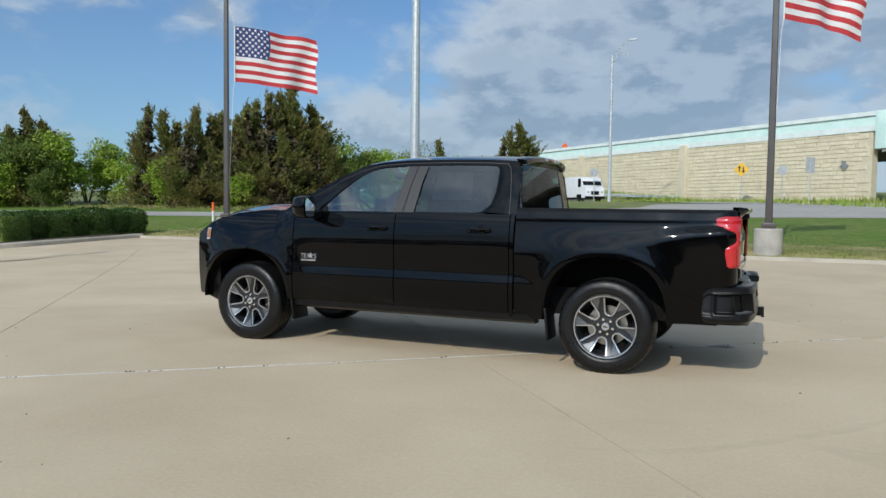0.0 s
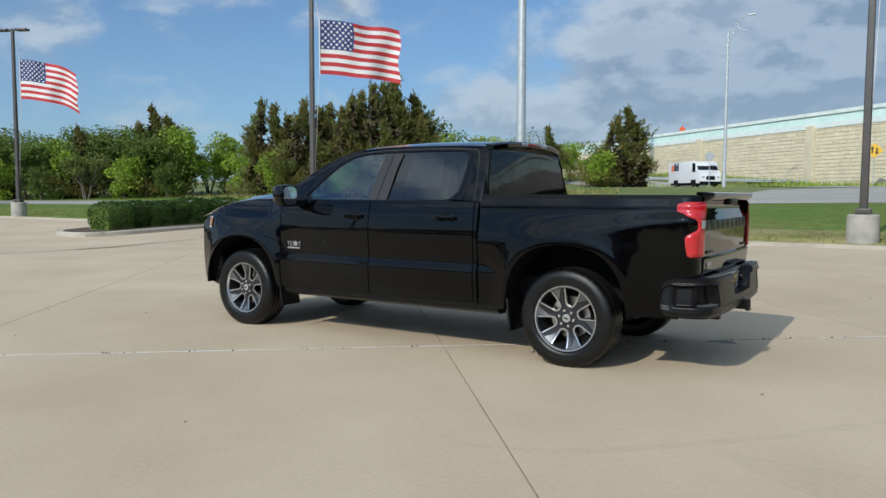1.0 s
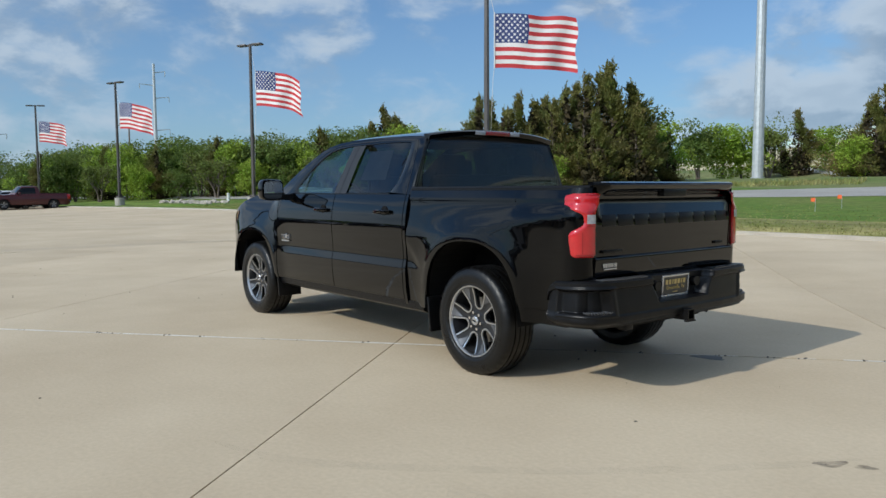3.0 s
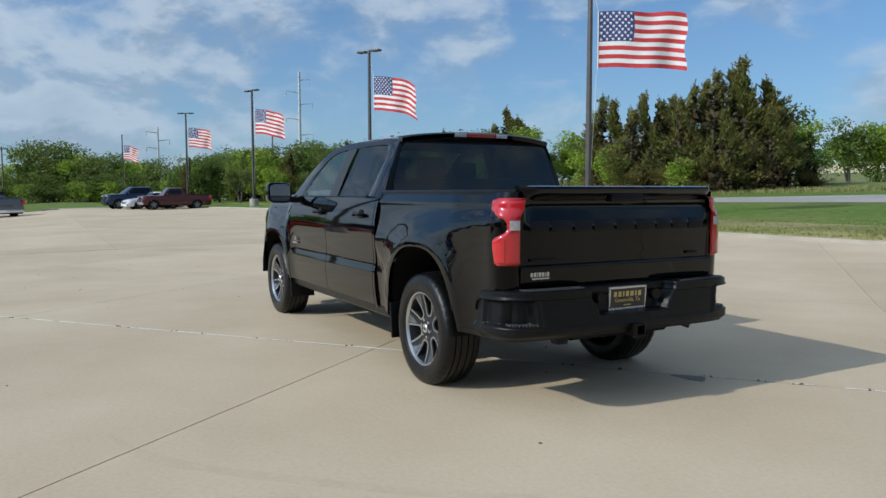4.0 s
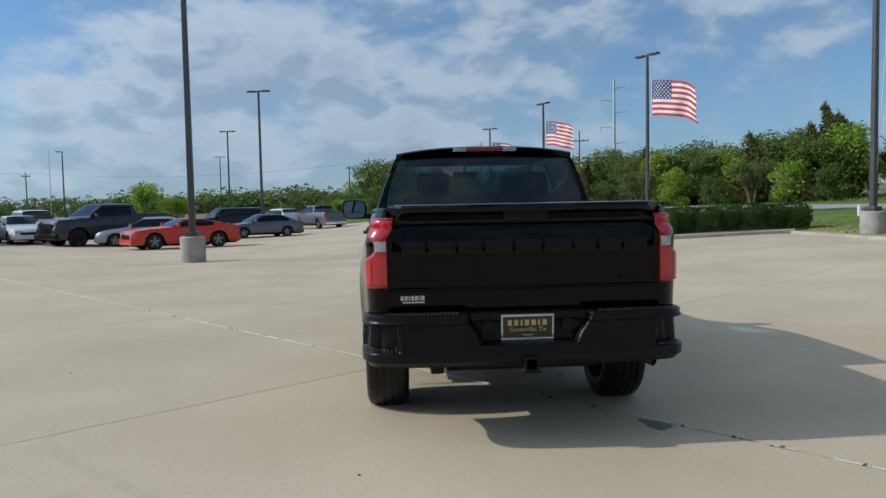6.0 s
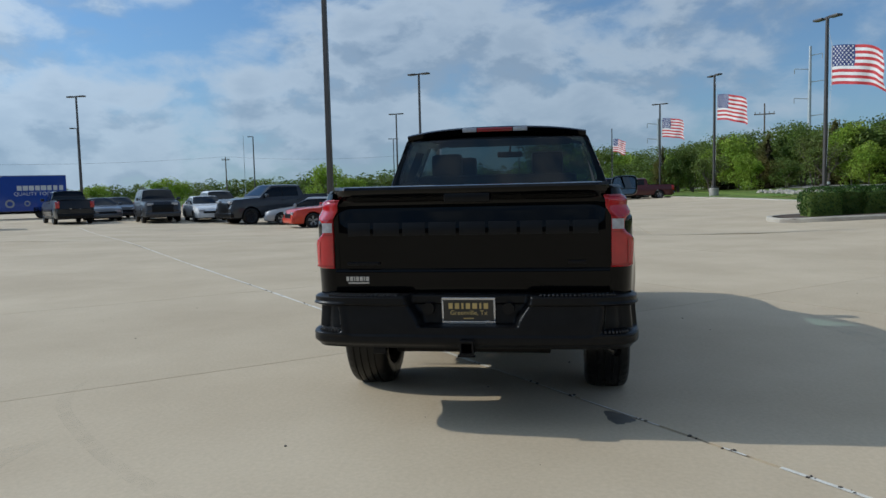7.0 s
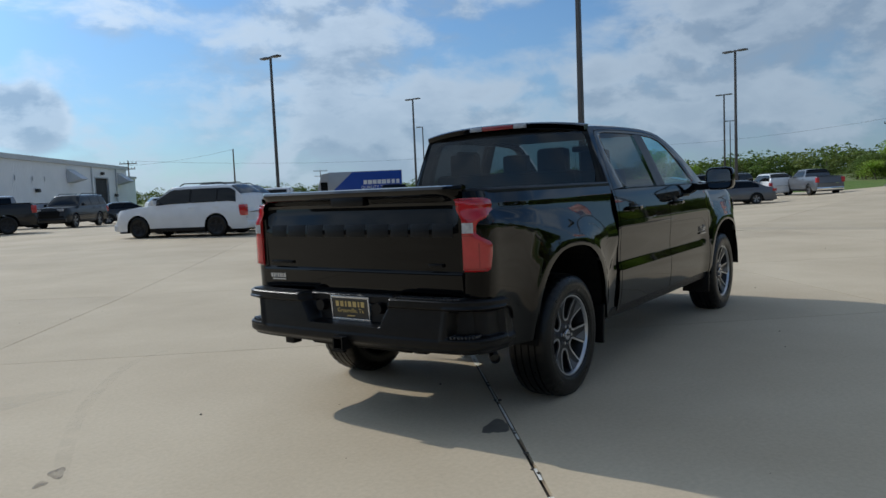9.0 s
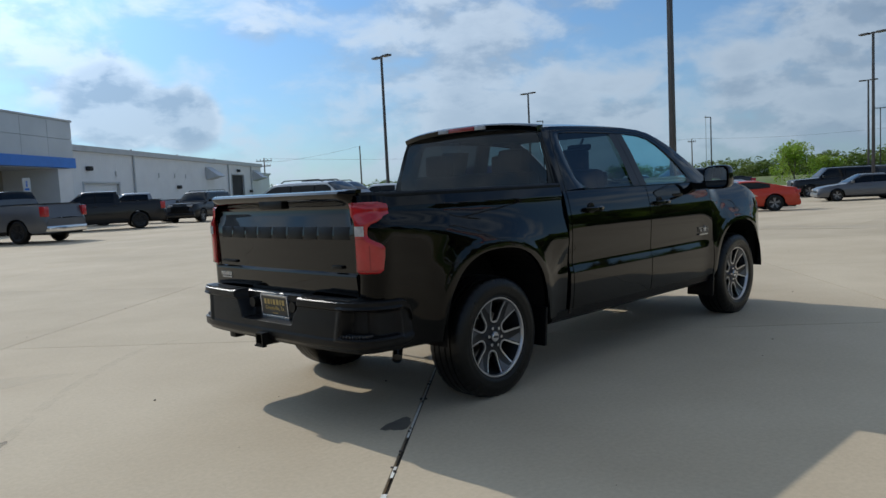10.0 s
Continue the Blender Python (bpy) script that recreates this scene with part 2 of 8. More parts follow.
LEAF_C = leaf_material("olive_leaf", (0.19, 0.22, 0.055), (0.13, 0.185, 0.042))
HEDGE_LEAF = leaf_material("hedge_leaf", (0.021, 0.054, 0.008), (0.052, 0.108, 0.015), 0.2)
MULCH = material("mulch", (0.06, 0.04, 0.028), 0.95, color2=(0.11, 0.075, 0.05), scale=8, bump=0.8, bump_scale=30)
STONE = material("wall_block", (0.66, 0.585, 0.425), 0.9, color2=(0.58, 0.505, 0.36), scale=0.9, fine=0.12, fine_scale=5, bump=0.6, bump_scale=12, island=0.07)
STONE_PIER = material("wall_pier", (0.60, 0.535, 0.39), 0.9, color2=(0.53, 0.465, 0.335), scale=1.5, bump=0.3)
BARRIER = material("barrier_paint", (0.50, 0.68, 0.62), 0.7, color2=(0.62, 0.76, 0.72), scale=0.7, fine=0.06)
BARRIER_CAP = material("barrier_cap", (0.72, 0.77, 0.74), 0.7, color2=(0.60, 0.66, 0.63), scale=1.0)
METAL_WALL = material("metal_siding", (0.80, 0.81, 0.82), 0.5, color2=(0.74, 0.75, 0.76), scale=0.5, fine=0.03)
METAL_TRIM = material("metal_trim", (0.50, 0.52, 0.54), 0.5, color2=(0.44, 0.46, 0.48), scale=1)
FASCIA = material("fascia_panel", (0.52, 0.55, 0.58), 0.45, 0.2, color2=(0.58, 0.61, 0.64), scale=0.4, piece=0.03)
BLUE_BAND = material("blue_band", (0.018, 0.17, 0.62), 0.4, color2=(0.025, 0.19, 0.68), scale=2)
TAN_WALL = material("tan_wall", (0.36, 0.30, 0.23), 0.85, color2=(0.33, 0.28, 0.22), scale=1, fine=0.05)
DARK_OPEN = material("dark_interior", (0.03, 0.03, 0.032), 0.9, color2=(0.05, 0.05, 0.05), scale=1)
FLAG_RED = material("flag_red", (0.42, 0.03, 0.035), 0.8, color2=(0.50, 0.045, 0.05), scale=3, bump=0.1, bump_scale=250)
FLAG_WHITE = material("flag_white", (0.74, 0.72, 0.70), 0.8, color2=(0.66, 0.65, 0.64), scale=3, bump=0.1, bump_scale=250)
FLAG_BLUE = material("flag_blue", (0.025, 0.04, 0.14), 0.8, color2=(0.035, 0.055, 0.17), scale=3, bump=0.1, bump_scale=250)
ORANGE = material("orange_plastic", (0.75, 0.13, 0.02), 0.5, color2=(0.65, 0.10, 0.02), scale=6)
WHITE_PLASTIC = material("white_plastic", (0.72, 0.72, 0.70), 0.5, color2=(0.62, 0.62, 0.60), scale=6)
SIGN_YELLOW = material("sign_yellow", (0.72, 0.42, 0.015), 0.45, color2=(0.65, 0.37, 0.02), scale=3)
SIGN_BLACK = material("sign_black", (0.01, 0.01, 0.01), 0.5)
SIGN_GREY = material("sign_back", (0.38, 0.39, 0.39), 0.45, 0.5, color2=(0.30, 0.31, 0.31), scale=3)
BLACK_PAINT = material("black_clearcoat", (0.0012, 0.0012, 0.0014), 0.3, coat=1.0, spec=0.0)


def deepen_gloss(m, ior, facing):
    """Polished lacquer: a faint mirror seen square on, a strong one at a slant."""
    nt = m.node_tree
    b = nt.nodes["Principled BSDF"]
    b.inputs["Coat IOR"].default_value = ior
    slant = nt.nodes.new("ShaderNodeLayerWeight")
    slant.inputs["Blend"].default_value = 0.5
    span = nt.nodes.new("ShaderNodeMapRange")
    span.interpolation_type = "SMOOTHSTEP"
    nt.links.new(slant.outputs["Facing"], span.inputs[0])
    for i, v in enumerate((0.0, 0.62, facing, 1.0)):
        span.inputs[i + 1].default_value = v
    nt.links.new(span.outputs[0], b.inputs["Coat Weight"])


deepen_gloss(BLACK_PAINT, 1.58, 0.29)
BLACK_PLASTIC = material("black_plastic", (0.004, 0.004, 0.0046), 0.30, spec=0.22, color2=(0.007, 0.007, 0.0075), scale=12, bump=0.15, bump_scale=400)
TREAD_PAD = material("tread_pad", (0.035, 0.036, 0.038), 0.28, spec=0.5, color2=(0.05, 0.05, 0.052), scale=12)
SATIN_BLACK = material("satin_black", (0.004, 0.004, 0.0045), 0.30, spec=0.20, color2=(0.008, 0.008, 0.0085), scale=8)
NAME_BLACK = material("name_inlay", (0.005, 0.005, 0.0055), 0.34, spec=0.24, color2=(0.007, 0.007, 0.0075), scale=20)
PILLAR_TRIM = material("pillar_applique", (0.018, 0.0175, 0.017), 0.35, color2=(0.022, 0.021, 0.020), scale=8)
RUBBER = material("tyre_rubber", (0.0028, 0.0028, 0.003), 0.33, spec=0.34, color2=(0.005, 0.0048, 0.0046), scale=7, bump=0.2, bump_scale=150, rough_var=0.08)
UNDER = material("underbody", (0.004, 0.004, 0.004), 0.9, spec=0.2, color2=(0.008, 0.0075, 0.007), scale=6)
ALLOY = material("machined_alloy", (0.62, 0.63, 0.65), 0.3, 1.0, color2=(0.60, 0.61, 0.63), scale=20)
ALLOY_DARK = material("painted_alloy", (0.030, 0.031, 0.034), 0.35, 0.6, color2=(0.04, 0.041, 0.044), scale=10)
CAR_ALLOY = material("cast_alloy", (0.40, 0.405, 0.42), 0.38, 0.85, color2=(0.33, 0.335, 0.35), scale=14)
ALLOY_GREY = material("brushed_alloy", (0.16, 0.165, 0.175), 0.48, 0.75, color2=(0.12, 0.125, 0.135), scale=14)
CHROME = material("chrome", (0.75, 0.75, 0.76), 0.08, 1.0)
DARK_STEEL = material("dark_exhaust_steel", (0.10, 0.098, 0.095), 0.35, 1.0, color2=(0.06, 0.058, 0.055), scale=10)
STEEL = material("exhaust_steel", (0.40, 0.39, 0.37), 0.3, 1.0, color2=(0.30, 0.28, 0.26), scale=10)
LAMP_RED = material("red_lens", (0.50, 0.014, 0.018), 0.12, coat=0.8, color2=(0.40, 0.010, 0.013), scale=8)
LAMP_DEEP = material("deep_red_lens", (0.30, 0.006, 0.010), 0.15, coat=0.8)
LAMP_CLEAR = material("clear_lens", (0.50, 0.50, 0.51), 0.15, coat=0.8, color2=(0.34, 0.34, 0.36), scale=30)
AMBER = material("amber_lens", (0.28, 0.13, 0.05), 0.2, coat=0.6)
LEATHER = material("seat_cloth", (0.020, 0.020, 0.022), 0.7, color2=(0.03, 0.03, 0.032), scale=8)
PAPER = material("white_paper", (0.30, 0.31, 0.31), 0.7, color2=(0.24, 0.25, 0.26), scale=9)
PLATE_BLACK = material("plate_black", (0.012, 0.012, 0.012), 0.35, coat=0.3)
GOLD = material("gold_print", (0.60, 0.44, 0.16), 0.45, color2=(0.52, 0.37, 0.12), scale=20)
BADGE = material("badge_silver", (0.55, 0.56, 0.58), 0.25, 0.8)
HEADLINER = material("headliner_cloth", (0.10, 0.10, 0.10), 0.9, color2=(0.12, 0.12, 0.12), scale=8)
BRIDGE = material("bridge_concrete", (0.42, 0.40, 0.36), 0.85, color2=(0.34, 0.32, 0.29), scale=0.6, fine=0.08, fine_scale=5)
FAR_WALL = material("far_wall", (0.13, 0.12, 0.105), 0.85, color2=(0.10, 0.095, 0.085), scale=0.3, fine=0.06, fine_scale=2)
GLASS_DARK = glass_material("privacy_glass", (0.17, 0.185, 0.19), face=0.105)
GLASS_FRONT = glass_material("front_glass", (0.56, 0.82, 0.87), face=0.17)
GLASS_BACK = glass_material("rear_glass", (0.150, 0.17, 0.175), face=0.055)
MIRROR = material("mirror_glass", (0.72, 0.75, 0.76), 0.02, 1.0)
CAR_GLASS = material("dark_car_glass", (0.006, 0.007, 0.008), 0.05, spec=0.35)


def paint(name, color, metal=0.0):
    return material(name, color, 0.35, metal, coat=0.55, spec=0.25, color2=tuple(c * 0.92 for c in color), scale=2)


PAINT_RED = paint("orange_red_paint", (0.60, 0.055, 0.022))
PAINT_SILVER = paint("silver_paint", (0.34, 0.35, 0.37), 0.4)
PAINT_GREY = paint("grey_paint", (0.14, 0.145, 0.155), 0.4)
PAINT_CHARCOAL = paint("charcoal_paint", (0.045, 0.047, 0.052), 0.3)
PAINT_BLACK = paint("black_paint", (0.008, 0.008, 0.009))
PAINT_WHITE = paint("white_paint", (0.74, 0.75, 0.76))
PAINT_MAROON = paint("maroon_paint", (0.075, 0.014, 0.016))
PAINT_NAVY = paint("navy_paint", (0.012, 0.022, 0.06))
PAINT_BLUE = paint("blue_wrap", (0.015, 0.06, 0.33))

# ---- mesh helpers ----
def finish(name, bm, mat, smooth=True, angle=35):
    me = bpy.data.meshes.new(name)
    bm.to_mesh(me)
    bm.free()
    me.materials.append(mat)
    if smooth:
        me.shade_smooth()
        me.set_sharp_from_angle(angle=radians(angle))
    return me


def thing(name, label, category, group="", kind="", at=None):
    """An empty at the base of a thing, which carries its parts."""
    ob = new(name)
    ob.empty_display_size = 0.2
    if at is not None:
        ob.matrix_basis = at
    return tagged(ob, label, category, group, kind)


def part(name, bm, mat, parent, label="", smooth=True, angle=35):
    ob = new(name, finish(name, bm, mat, smooth, angle))
    ob.parent = parent
    return tagged(ob, label)


def solo(name, bm, mat, label="", category="", group="", kind="", smooth=True, angle=35):
    return tagged(new(name, finish(name, bm, mat, smooth, angle)), label, category, group, kind)


def raw_mesh(name, verts, faces, mat, smooth=False):
    me = bpy.data.meshes.new(name)
    me.from_pydata([tuple(v) for v in verts], [], [tuple(f) for f in faces])
    me.materials.append(mat)
    if smooth:
        me.shade_smooth()
    me.update()
    return me


def add_box(bm, x0, x1, y0, y1, z0, z1, bevel=0.0, m=None):
    vs = [bm.verts.new((x, y, z)) for x in (x0, x1) for y in (y0, y1) for z in (z0, z1)]
    a = vs
    fs = [(0, 1, 3, 2), (4, 6, 7, 5), (0, 4, 5, 1), (2, 3, 7, 6), (0, 2, 6, 4), (1, 5, 7, 3)]
    faces = [bm.faces.new([a[i] for i in f]) for f in fs]
    if bevel:
        edges = list({e for f in faces for e in f.edges})
        r = bmesh.ops.bevel(bm, geom=edges, offset=bevel, segments=2, affect="EDGES", profile=0.6)
        vs = list({v for f in r["faces"] for v in f.verts} | {v for v in vs if v.is_valid})
    if m is not None:
        for v in vs:
            if v.is_valid:
                v.co = m @ v.co
    return vs


def add_tube(bm, p0, p1, r0, r1=None, seg=12, caps=True):
    """A round bar from p0 to p1."""
    r1 = r0 if r1 is None else r1
    p0, p1 = Vector(p0), Vector(p1)
    q = (p1 - p0).to_track_quat("Z", "Y")
    rings = []
    for p, r in ((p0, r0), (p1, r1)):
        rings.append([bm.verts.new(p + q @ Vector((r * math.cos(2 * math.pi * i / seg), r * math.sin(2 * math.pi * i / seg), 0))) for i in range(seg)])
    for i in range(seg):
        j = (i + 1) % seg
        bm.faces.new((rings[0][i], rings[0][j], rings[1][j], rings[1][i]))
    if caps:
        bm.faces.new(rings[0][::-1])
        bm.faces.new(rings[1])


def add_pipe(bm, pts, r, seg=10):
    for a, b in zip(pts, pts[1:]):
        add_tube(bm, a, b, r, r, seg)


def add_loft(bm, rings, closed=True, cap0=True, cap1=True):
    """Joins rings of equal numbers of points by quads."""
    vr = [[bm.verts.new(p) for p in ring] for ring in rings]
    n = len(vr[0])
    for a, b in zip(vr, vr[1:]):
        for i in range(n if closed else n - 1):
            j = (i + 1) % n
            bm.faces.new((a[i], a[j], b[j], b[i]))
    if cap0:
        bm.faces.new(vr[0][::-1])
    if cap1:
        bm.faces.new(vr[-1])
    return vr


def add_prism(bm, outline, a, b, axis="x"):
    """Closed outline (pairs) swept along one axis from a to b."""
    def put(u, v, w):
        return {"x": (w, u, v), "y": (u, w, v), "z": (u, v, w)}[axis]
    add_loft(bm, [[put(u, v, a) for u, v in outline], [put(u, v, b) for u, v in outline]])
    bmesh.ops.recalc_face_normals(bm, faces=bm.faces[:])


def add_sheet(bm, rows):
    """A grid of points as a surface."""
    vr = [[bm.verts.new(p) for p in r] for r in rows]
    for a, b in zip(vr, vr[1:]):
        for i in range(len(a) - 1):
            try:
                bm.faces.new((a[i], a[i + 1], b[i + 1], b[i]))
            except ValueError:
                pass
    return vr


def smooth_step(t):
    t = min(max(t, 0.0), 1.0)
    return t * t * (3 - 2 * t)


def lin(v, pairs):
    return float(np.interp(v, [p[0] for p in pairs], [p[1] for p in pairs]))


def curve_part(name, pts, r, mat, parent=None, label="", category=""):
    bm = bmesh.new()
    add_pipe(bm, pts, r, 6)
    if parent is None:
        return solo(name, bm, mat, label, category)
    return part(name, bm, mat, parent, label)


# ---- lie of the land ----
EDGE_Y = -12.9


def lot_z(x, y):
    dip = 0.40 * smooth_step((x - 6) / 33) * smooth_step((y - 0.5) / 7.5) * (1 - 0.6 * smooth_step((y - 13) / 9))
    return 0.22 * smooth_step((-5 - y) / 7.5) - dip + 0.14 * smooth_step((y - 6) / 10) * (1 - smooth_step((x - 12) / 14))


def land_z(x, y):
    if y < EDGE_Y:
        d = EDGE_Y - y
        return 0.30 + 0.047 * min(d, 37.5) + 0.10 * min(max(d - 56, 0), 16)
    return lot_z(x, y)

# ---- ground ----
def build_ground():
    def ticks(lo, hi, fine_lo, fine_hi, step):
        v = list(np.arange(fine_lo, fine_hi + 0.01, step))
        a, s = fine_lo, step
        while a > lo:
            s *= 1.5
            a -= s
            v.insert(0, max(a, lo))
        a, s = fine_hi, step
        while a < hi:
            s *= 1.5
            a += s
            v.append(min(a, hi))
        return v
    xs = ticks(-2500, 2500, -60, 130, 5)
    ys = sorted(set([float(y) for y in ticks(-2500, 2500, -120, 100, 5)] + [EDGE_Y - 0.16, EDGE_Y - 0.17, EDGE_Y - 3.6]))
    nx, ny = len(xs), len(ys)
    verts = []
    for y in ys:
        for x in xs:
            z = land_z(x, y) if y < EDGE_Y - 0.165 else lot_z(x, y) - 0.10
            verts.append((x, y, z - (0.02 if y < -60 else 0)))
    faces = [(j * nx + i, j * nx + i + 1, (j + 1) * nx + i + 1, (j + 1) * nx + i) for j in range(ny - 1) for i in range(nx - 1)]
    me = raw_mesh("ground", verts, faces, GRASS, True)
    me.materials.append(FIELD)
    me.materials.append(DRY_LAWN)
    for p in me.polygons:
        c = p.center
        p.material_index = 1 if (c.y < -36 or c.x > 130 or c.y > 100 or c.x < -70) else (2 if EDGE_Y - 3.6 < c.y < EDGE_Y and c.x < 18 else 0)
    tagged(new("ground", me), "mown green lawn with dry patches running to fields", "ground", kind="structure")


def draped(name, outline_rows, mat, label, category, lift=0.015):
    """A strip on the land between two edges, given as pairs of points."""
    rows = []
    for (a, b) in outline_rows:
        rows.append([(a[0] + (b[0] - a[0]) * k / 6, a[1] + (b[1] - a[1]) * k / 6) for k in range(7)])
    fine = []
    for r, s in zip(rows, rows[1:]):
        n = 6
        for k in range(n):
            fine.append([(p[0] + (q[0] - p[0]) * k / n, p[1] + (q[1] - p[1]) * k / n) for p, q in zip(r, s)])
    fine.append(rows[-1])
    bm = bmesh.new()
    add_sheet(bm, [[(x, y, land_z(x, y) + lift) for x, y in r] for r in fine])
    bmesh.ops.recalc_face_normals(bm, faces=bm.faces[:])
    for f in bm.faces:
        if f.normal.z < 0:
            f.normal_flip()
    return solo(name, bm, mat, label, category, kind="structure")


build_ground()
draped("road", [((160, -13.5), (160, -18)), ((90, -17), (90, -21.5)), ((50, -20.9), (50, -25.3)), ((40, -22.2), (41, -26.6)), ((24, -24.3), (26, -28.0)), ((11, -26.9), (14.5, -33.6)), ((5.8, -28.7), (9.0, -36.4)), ((3.2, -29.4), (6.2, -40)),
                ((1.4, -29.9), (5.9, -45)), ((-2.2, -31.0), (-2.5, -50)), ((-8, -32), (-9, -53)), ((-80, -38), (-80, -60))], ASPHALT,
       "pale concrete street curving into a wide junction", "road")
draped("road_far", [((-30, -47), (-30, -52)), ((4, -48), (0, -55)), ((19, -63), (14, -70)), ((40, -82), (36, -89)), ((90, -127), (86, -134))], ASPHALT,
       "pale frontage road below the retaining wall", "road", 0.03)


def build_kerb(name, pts, width, height, label):
    """A kerb whose face follows a line of points."""
    bm = bmesh.new()
    rings = []
    for i, (x, y) in enumerate(pts):
        a, b = Vector(pts[max(i - 1, 0)]), Vector(pts[min(i + 1, len(pts) - 1)])
        d = (b - a).normalized()
        n = Vector((-d.y, d.x))
        z = lot_z(x, y)
        prof = [(0, -0.12), (0, height * 0.75), (0.03, height), (width, height), (width, -0.12)]
        rings.append([(x + n.x * u, y + n.y * u, z + h) for u, h in prof])
    add_loft(bm, rings)
    bmesh.ops.recalc_face_normals(bm, faces=bm.faces[:])
    return solo(name, bm, KERB, label, "kerb", kind="structure")


build_kerb("kerb", [(x, EDGE_Y) for x in range(70, -56, -2)], -0.17, 0.085, "low pale concrete kerb along the lawn")


def build_verge():
    """The lawn swells into the lot beyond the lamp posts and closes its far end."""
    near = [(36, -12.9), (43, -11.8), (49, -10.9), (55, -9.9), (61, -8.9), (65.5, -7.8), (68.0, -5.6), (69.0, -2.0), (69.6, 3.0)]
    far = [(36.2, -12.98), (45, -12.98), (53, -12.98), (62, -12.98), (71, -12.98), (80, -12.98), (84, -10), (85, -5), (85, 3.0)]
    bm = bmesh.new()
    rows = []
    for a, b in zip(near, far):
        row = []
        for k in range(9):
            t = k / 8
            x, y = a[0] + (b[0] - a[0]) * t, a[1] + (b[1] - a[1]) * t
            row.append((x, y, lot_z(x, y) + 0.06 + 0.05 * math.sin(t * 1.57)))
        rows.append(row)
    add_sheet(bm, rows)
    bmesh.ops.recalc_face_normals(bm, faces=bm.faces[:])
    for f in bm.faces:
        if f.normal.z < 0:
            f.normal_flip()
    solo("verge", bm, GRASS, "mown green lawn at the far end of the lot", "lawn", kind="structure")
    build_kerb("kerb", near[::-1], 0.17, 0.085, "low pale concrete kerb round the end of the lot")


build_verge()


# ---- retaining wall of the overpass ----
def build_retaining_wall():
    a, d = Vector((-38.9, -31.6)), Vector((0.748, -0.664))
    ang = math.degrees(math.atan2(d.y, d.x))
    length = 215.0
    wall = thing("wall_retaining", "tall buff split-block retaining wall of an overpass", "wall", kind="structure", at=pose(a.x, a.y, 0, 0, 0, ang))
    rnd = random.Random(5)

    def base(s):
        p = a + d * s
        return land_z(p.x, p.y) - 1.2

    crest = 7.80

    # courses of rough blocks, the face towards the lot is local +y
    verts, faces, singles = [], [], 0
    course = 0.34
    for k in range(42):
        z0 = k * course
        s = 42.5 - rnd.random() * 1.5
        while s < length:
            w = rnd.uniform(0.9, 2.6)
            b, t = base(s), crest
            if z0 + course > b and z0 < t - 0.1:
                dep = rnd.uniform(0.0, 0.03)
                zt = min(z0 + course - 0.012, t)
                x0, x1 = s, s + w - 0.025
                i = len(verts)
                bv = 0.018
                verts += [(x0, 0, z0), (x1, 0, z0), (x1, 0, zt), (x0, 0, zt),
                          (x0 + bv, 0.06 + dep, z0 + bv), (x1 - bv, 0.06 + dep + rnd.uniform(-.03, .03), z0 + bv), (x1 - bv, 0.06 + dep + rnd.uniform(-.02, .04), zt - bv), (x0 + bv, 0.06 + dep, zt - bv)]
                quads = [(4, 7, 6, 5), (0, 4, 5, 1), (1, 5, 6, 2), (2, 6, 7, 3), (3, 7, 4, 0)]
                if 40 < s < 80 and z0 > 2.2 and singles < 300:
                    ob = new("block", raw_mesh("block", verts[i:], quads, STONE))
                    ob.parent = wall
                    singles += 1
                    del verts[i:]
                else:
                    faces += [tuple(i + q for q in f) for f in quads]
            s += w
    blocks = new("wall_blocks", raw_mesh("wall_blocks", verts, faces, STONE))
    blocks.parent = wall
    tagged(blocks, kind="stuff")
    bm = bmesh.new()
    rows = []
    for s in np.linspace(41.0, length, 44):
        rows.append([(s, 0.02, base(s) - 1.5), (s, 0.02, crest), (s, -0.6, crest), (s, -0.6, base(s) - 1.5)])
    add_loft(bm, rows)
    bmesh.ops.recalc_face_normals(bm, faces=bm.faces[:])
    part("wall_core", bm, STONE_PIER, wall, smooth=False)
    # barrier along the deck with a cap
    for nm, mat, z0, z1, y0, y1 in (("barrier_foot", BARRIER_CAP, -0.12, 0.34, 0.14, -0.35), ("barrier", BARRIER, 0.34, 1.05, 0.12, -0.35), ("barrier_cap", BARRIER_CAP, 1.05, 1.38, 0.20, -0.42)):
        bm = bmesh.new()
        rows = []
        for s in np.linspace(-36, length, 46):
            t = crest
            rows.append([(s, y0, t + z0), (s, y0 - (0.08 if nm == "barrier" else 0), t + z1), (s, y1, t + z1), (s, y1, t + z0)])
        add_loft(bm, rows)
        bmesh.ops.recalc_face_normals(bm, faces=bm.faces[:])
        part(nm, bm, mat, wall, "pale sea-green painted concrete" if nm == "barrier" else "off-white capping", smooth=False)
    for s in (61.2, 78.7, 110, 142, 176):
        bm = bmesh.new()
        b, t = base(s), crest
        add_box(bm, s - 0.5, s + 0.5, 0, 0.30, b, t + 0.15, 0.03)
        part("pier", bm, STONE_PIER, wall)
    # end post of the bridge and a dark opening beside it
    s = 43.1
    bm = bmesh.new()
    add_box(bm, s - 3.4, s - 2.4, -0.4, 0.25, crest - 1.5, crest + 1.39, 0.05)
    add_box(bm, s - 6.5, s - 3.4, -0.4, 0.20, crest - 1.5, crest - 1.0, 0.05)
    part("bridge_post", bm, BARRIER, wall, "pale green bridge end post")
    # star-shaped emblem of the state as a plain rough form
    s = 43.3
    bm = bmesh.new()
    z = crest - 2.6
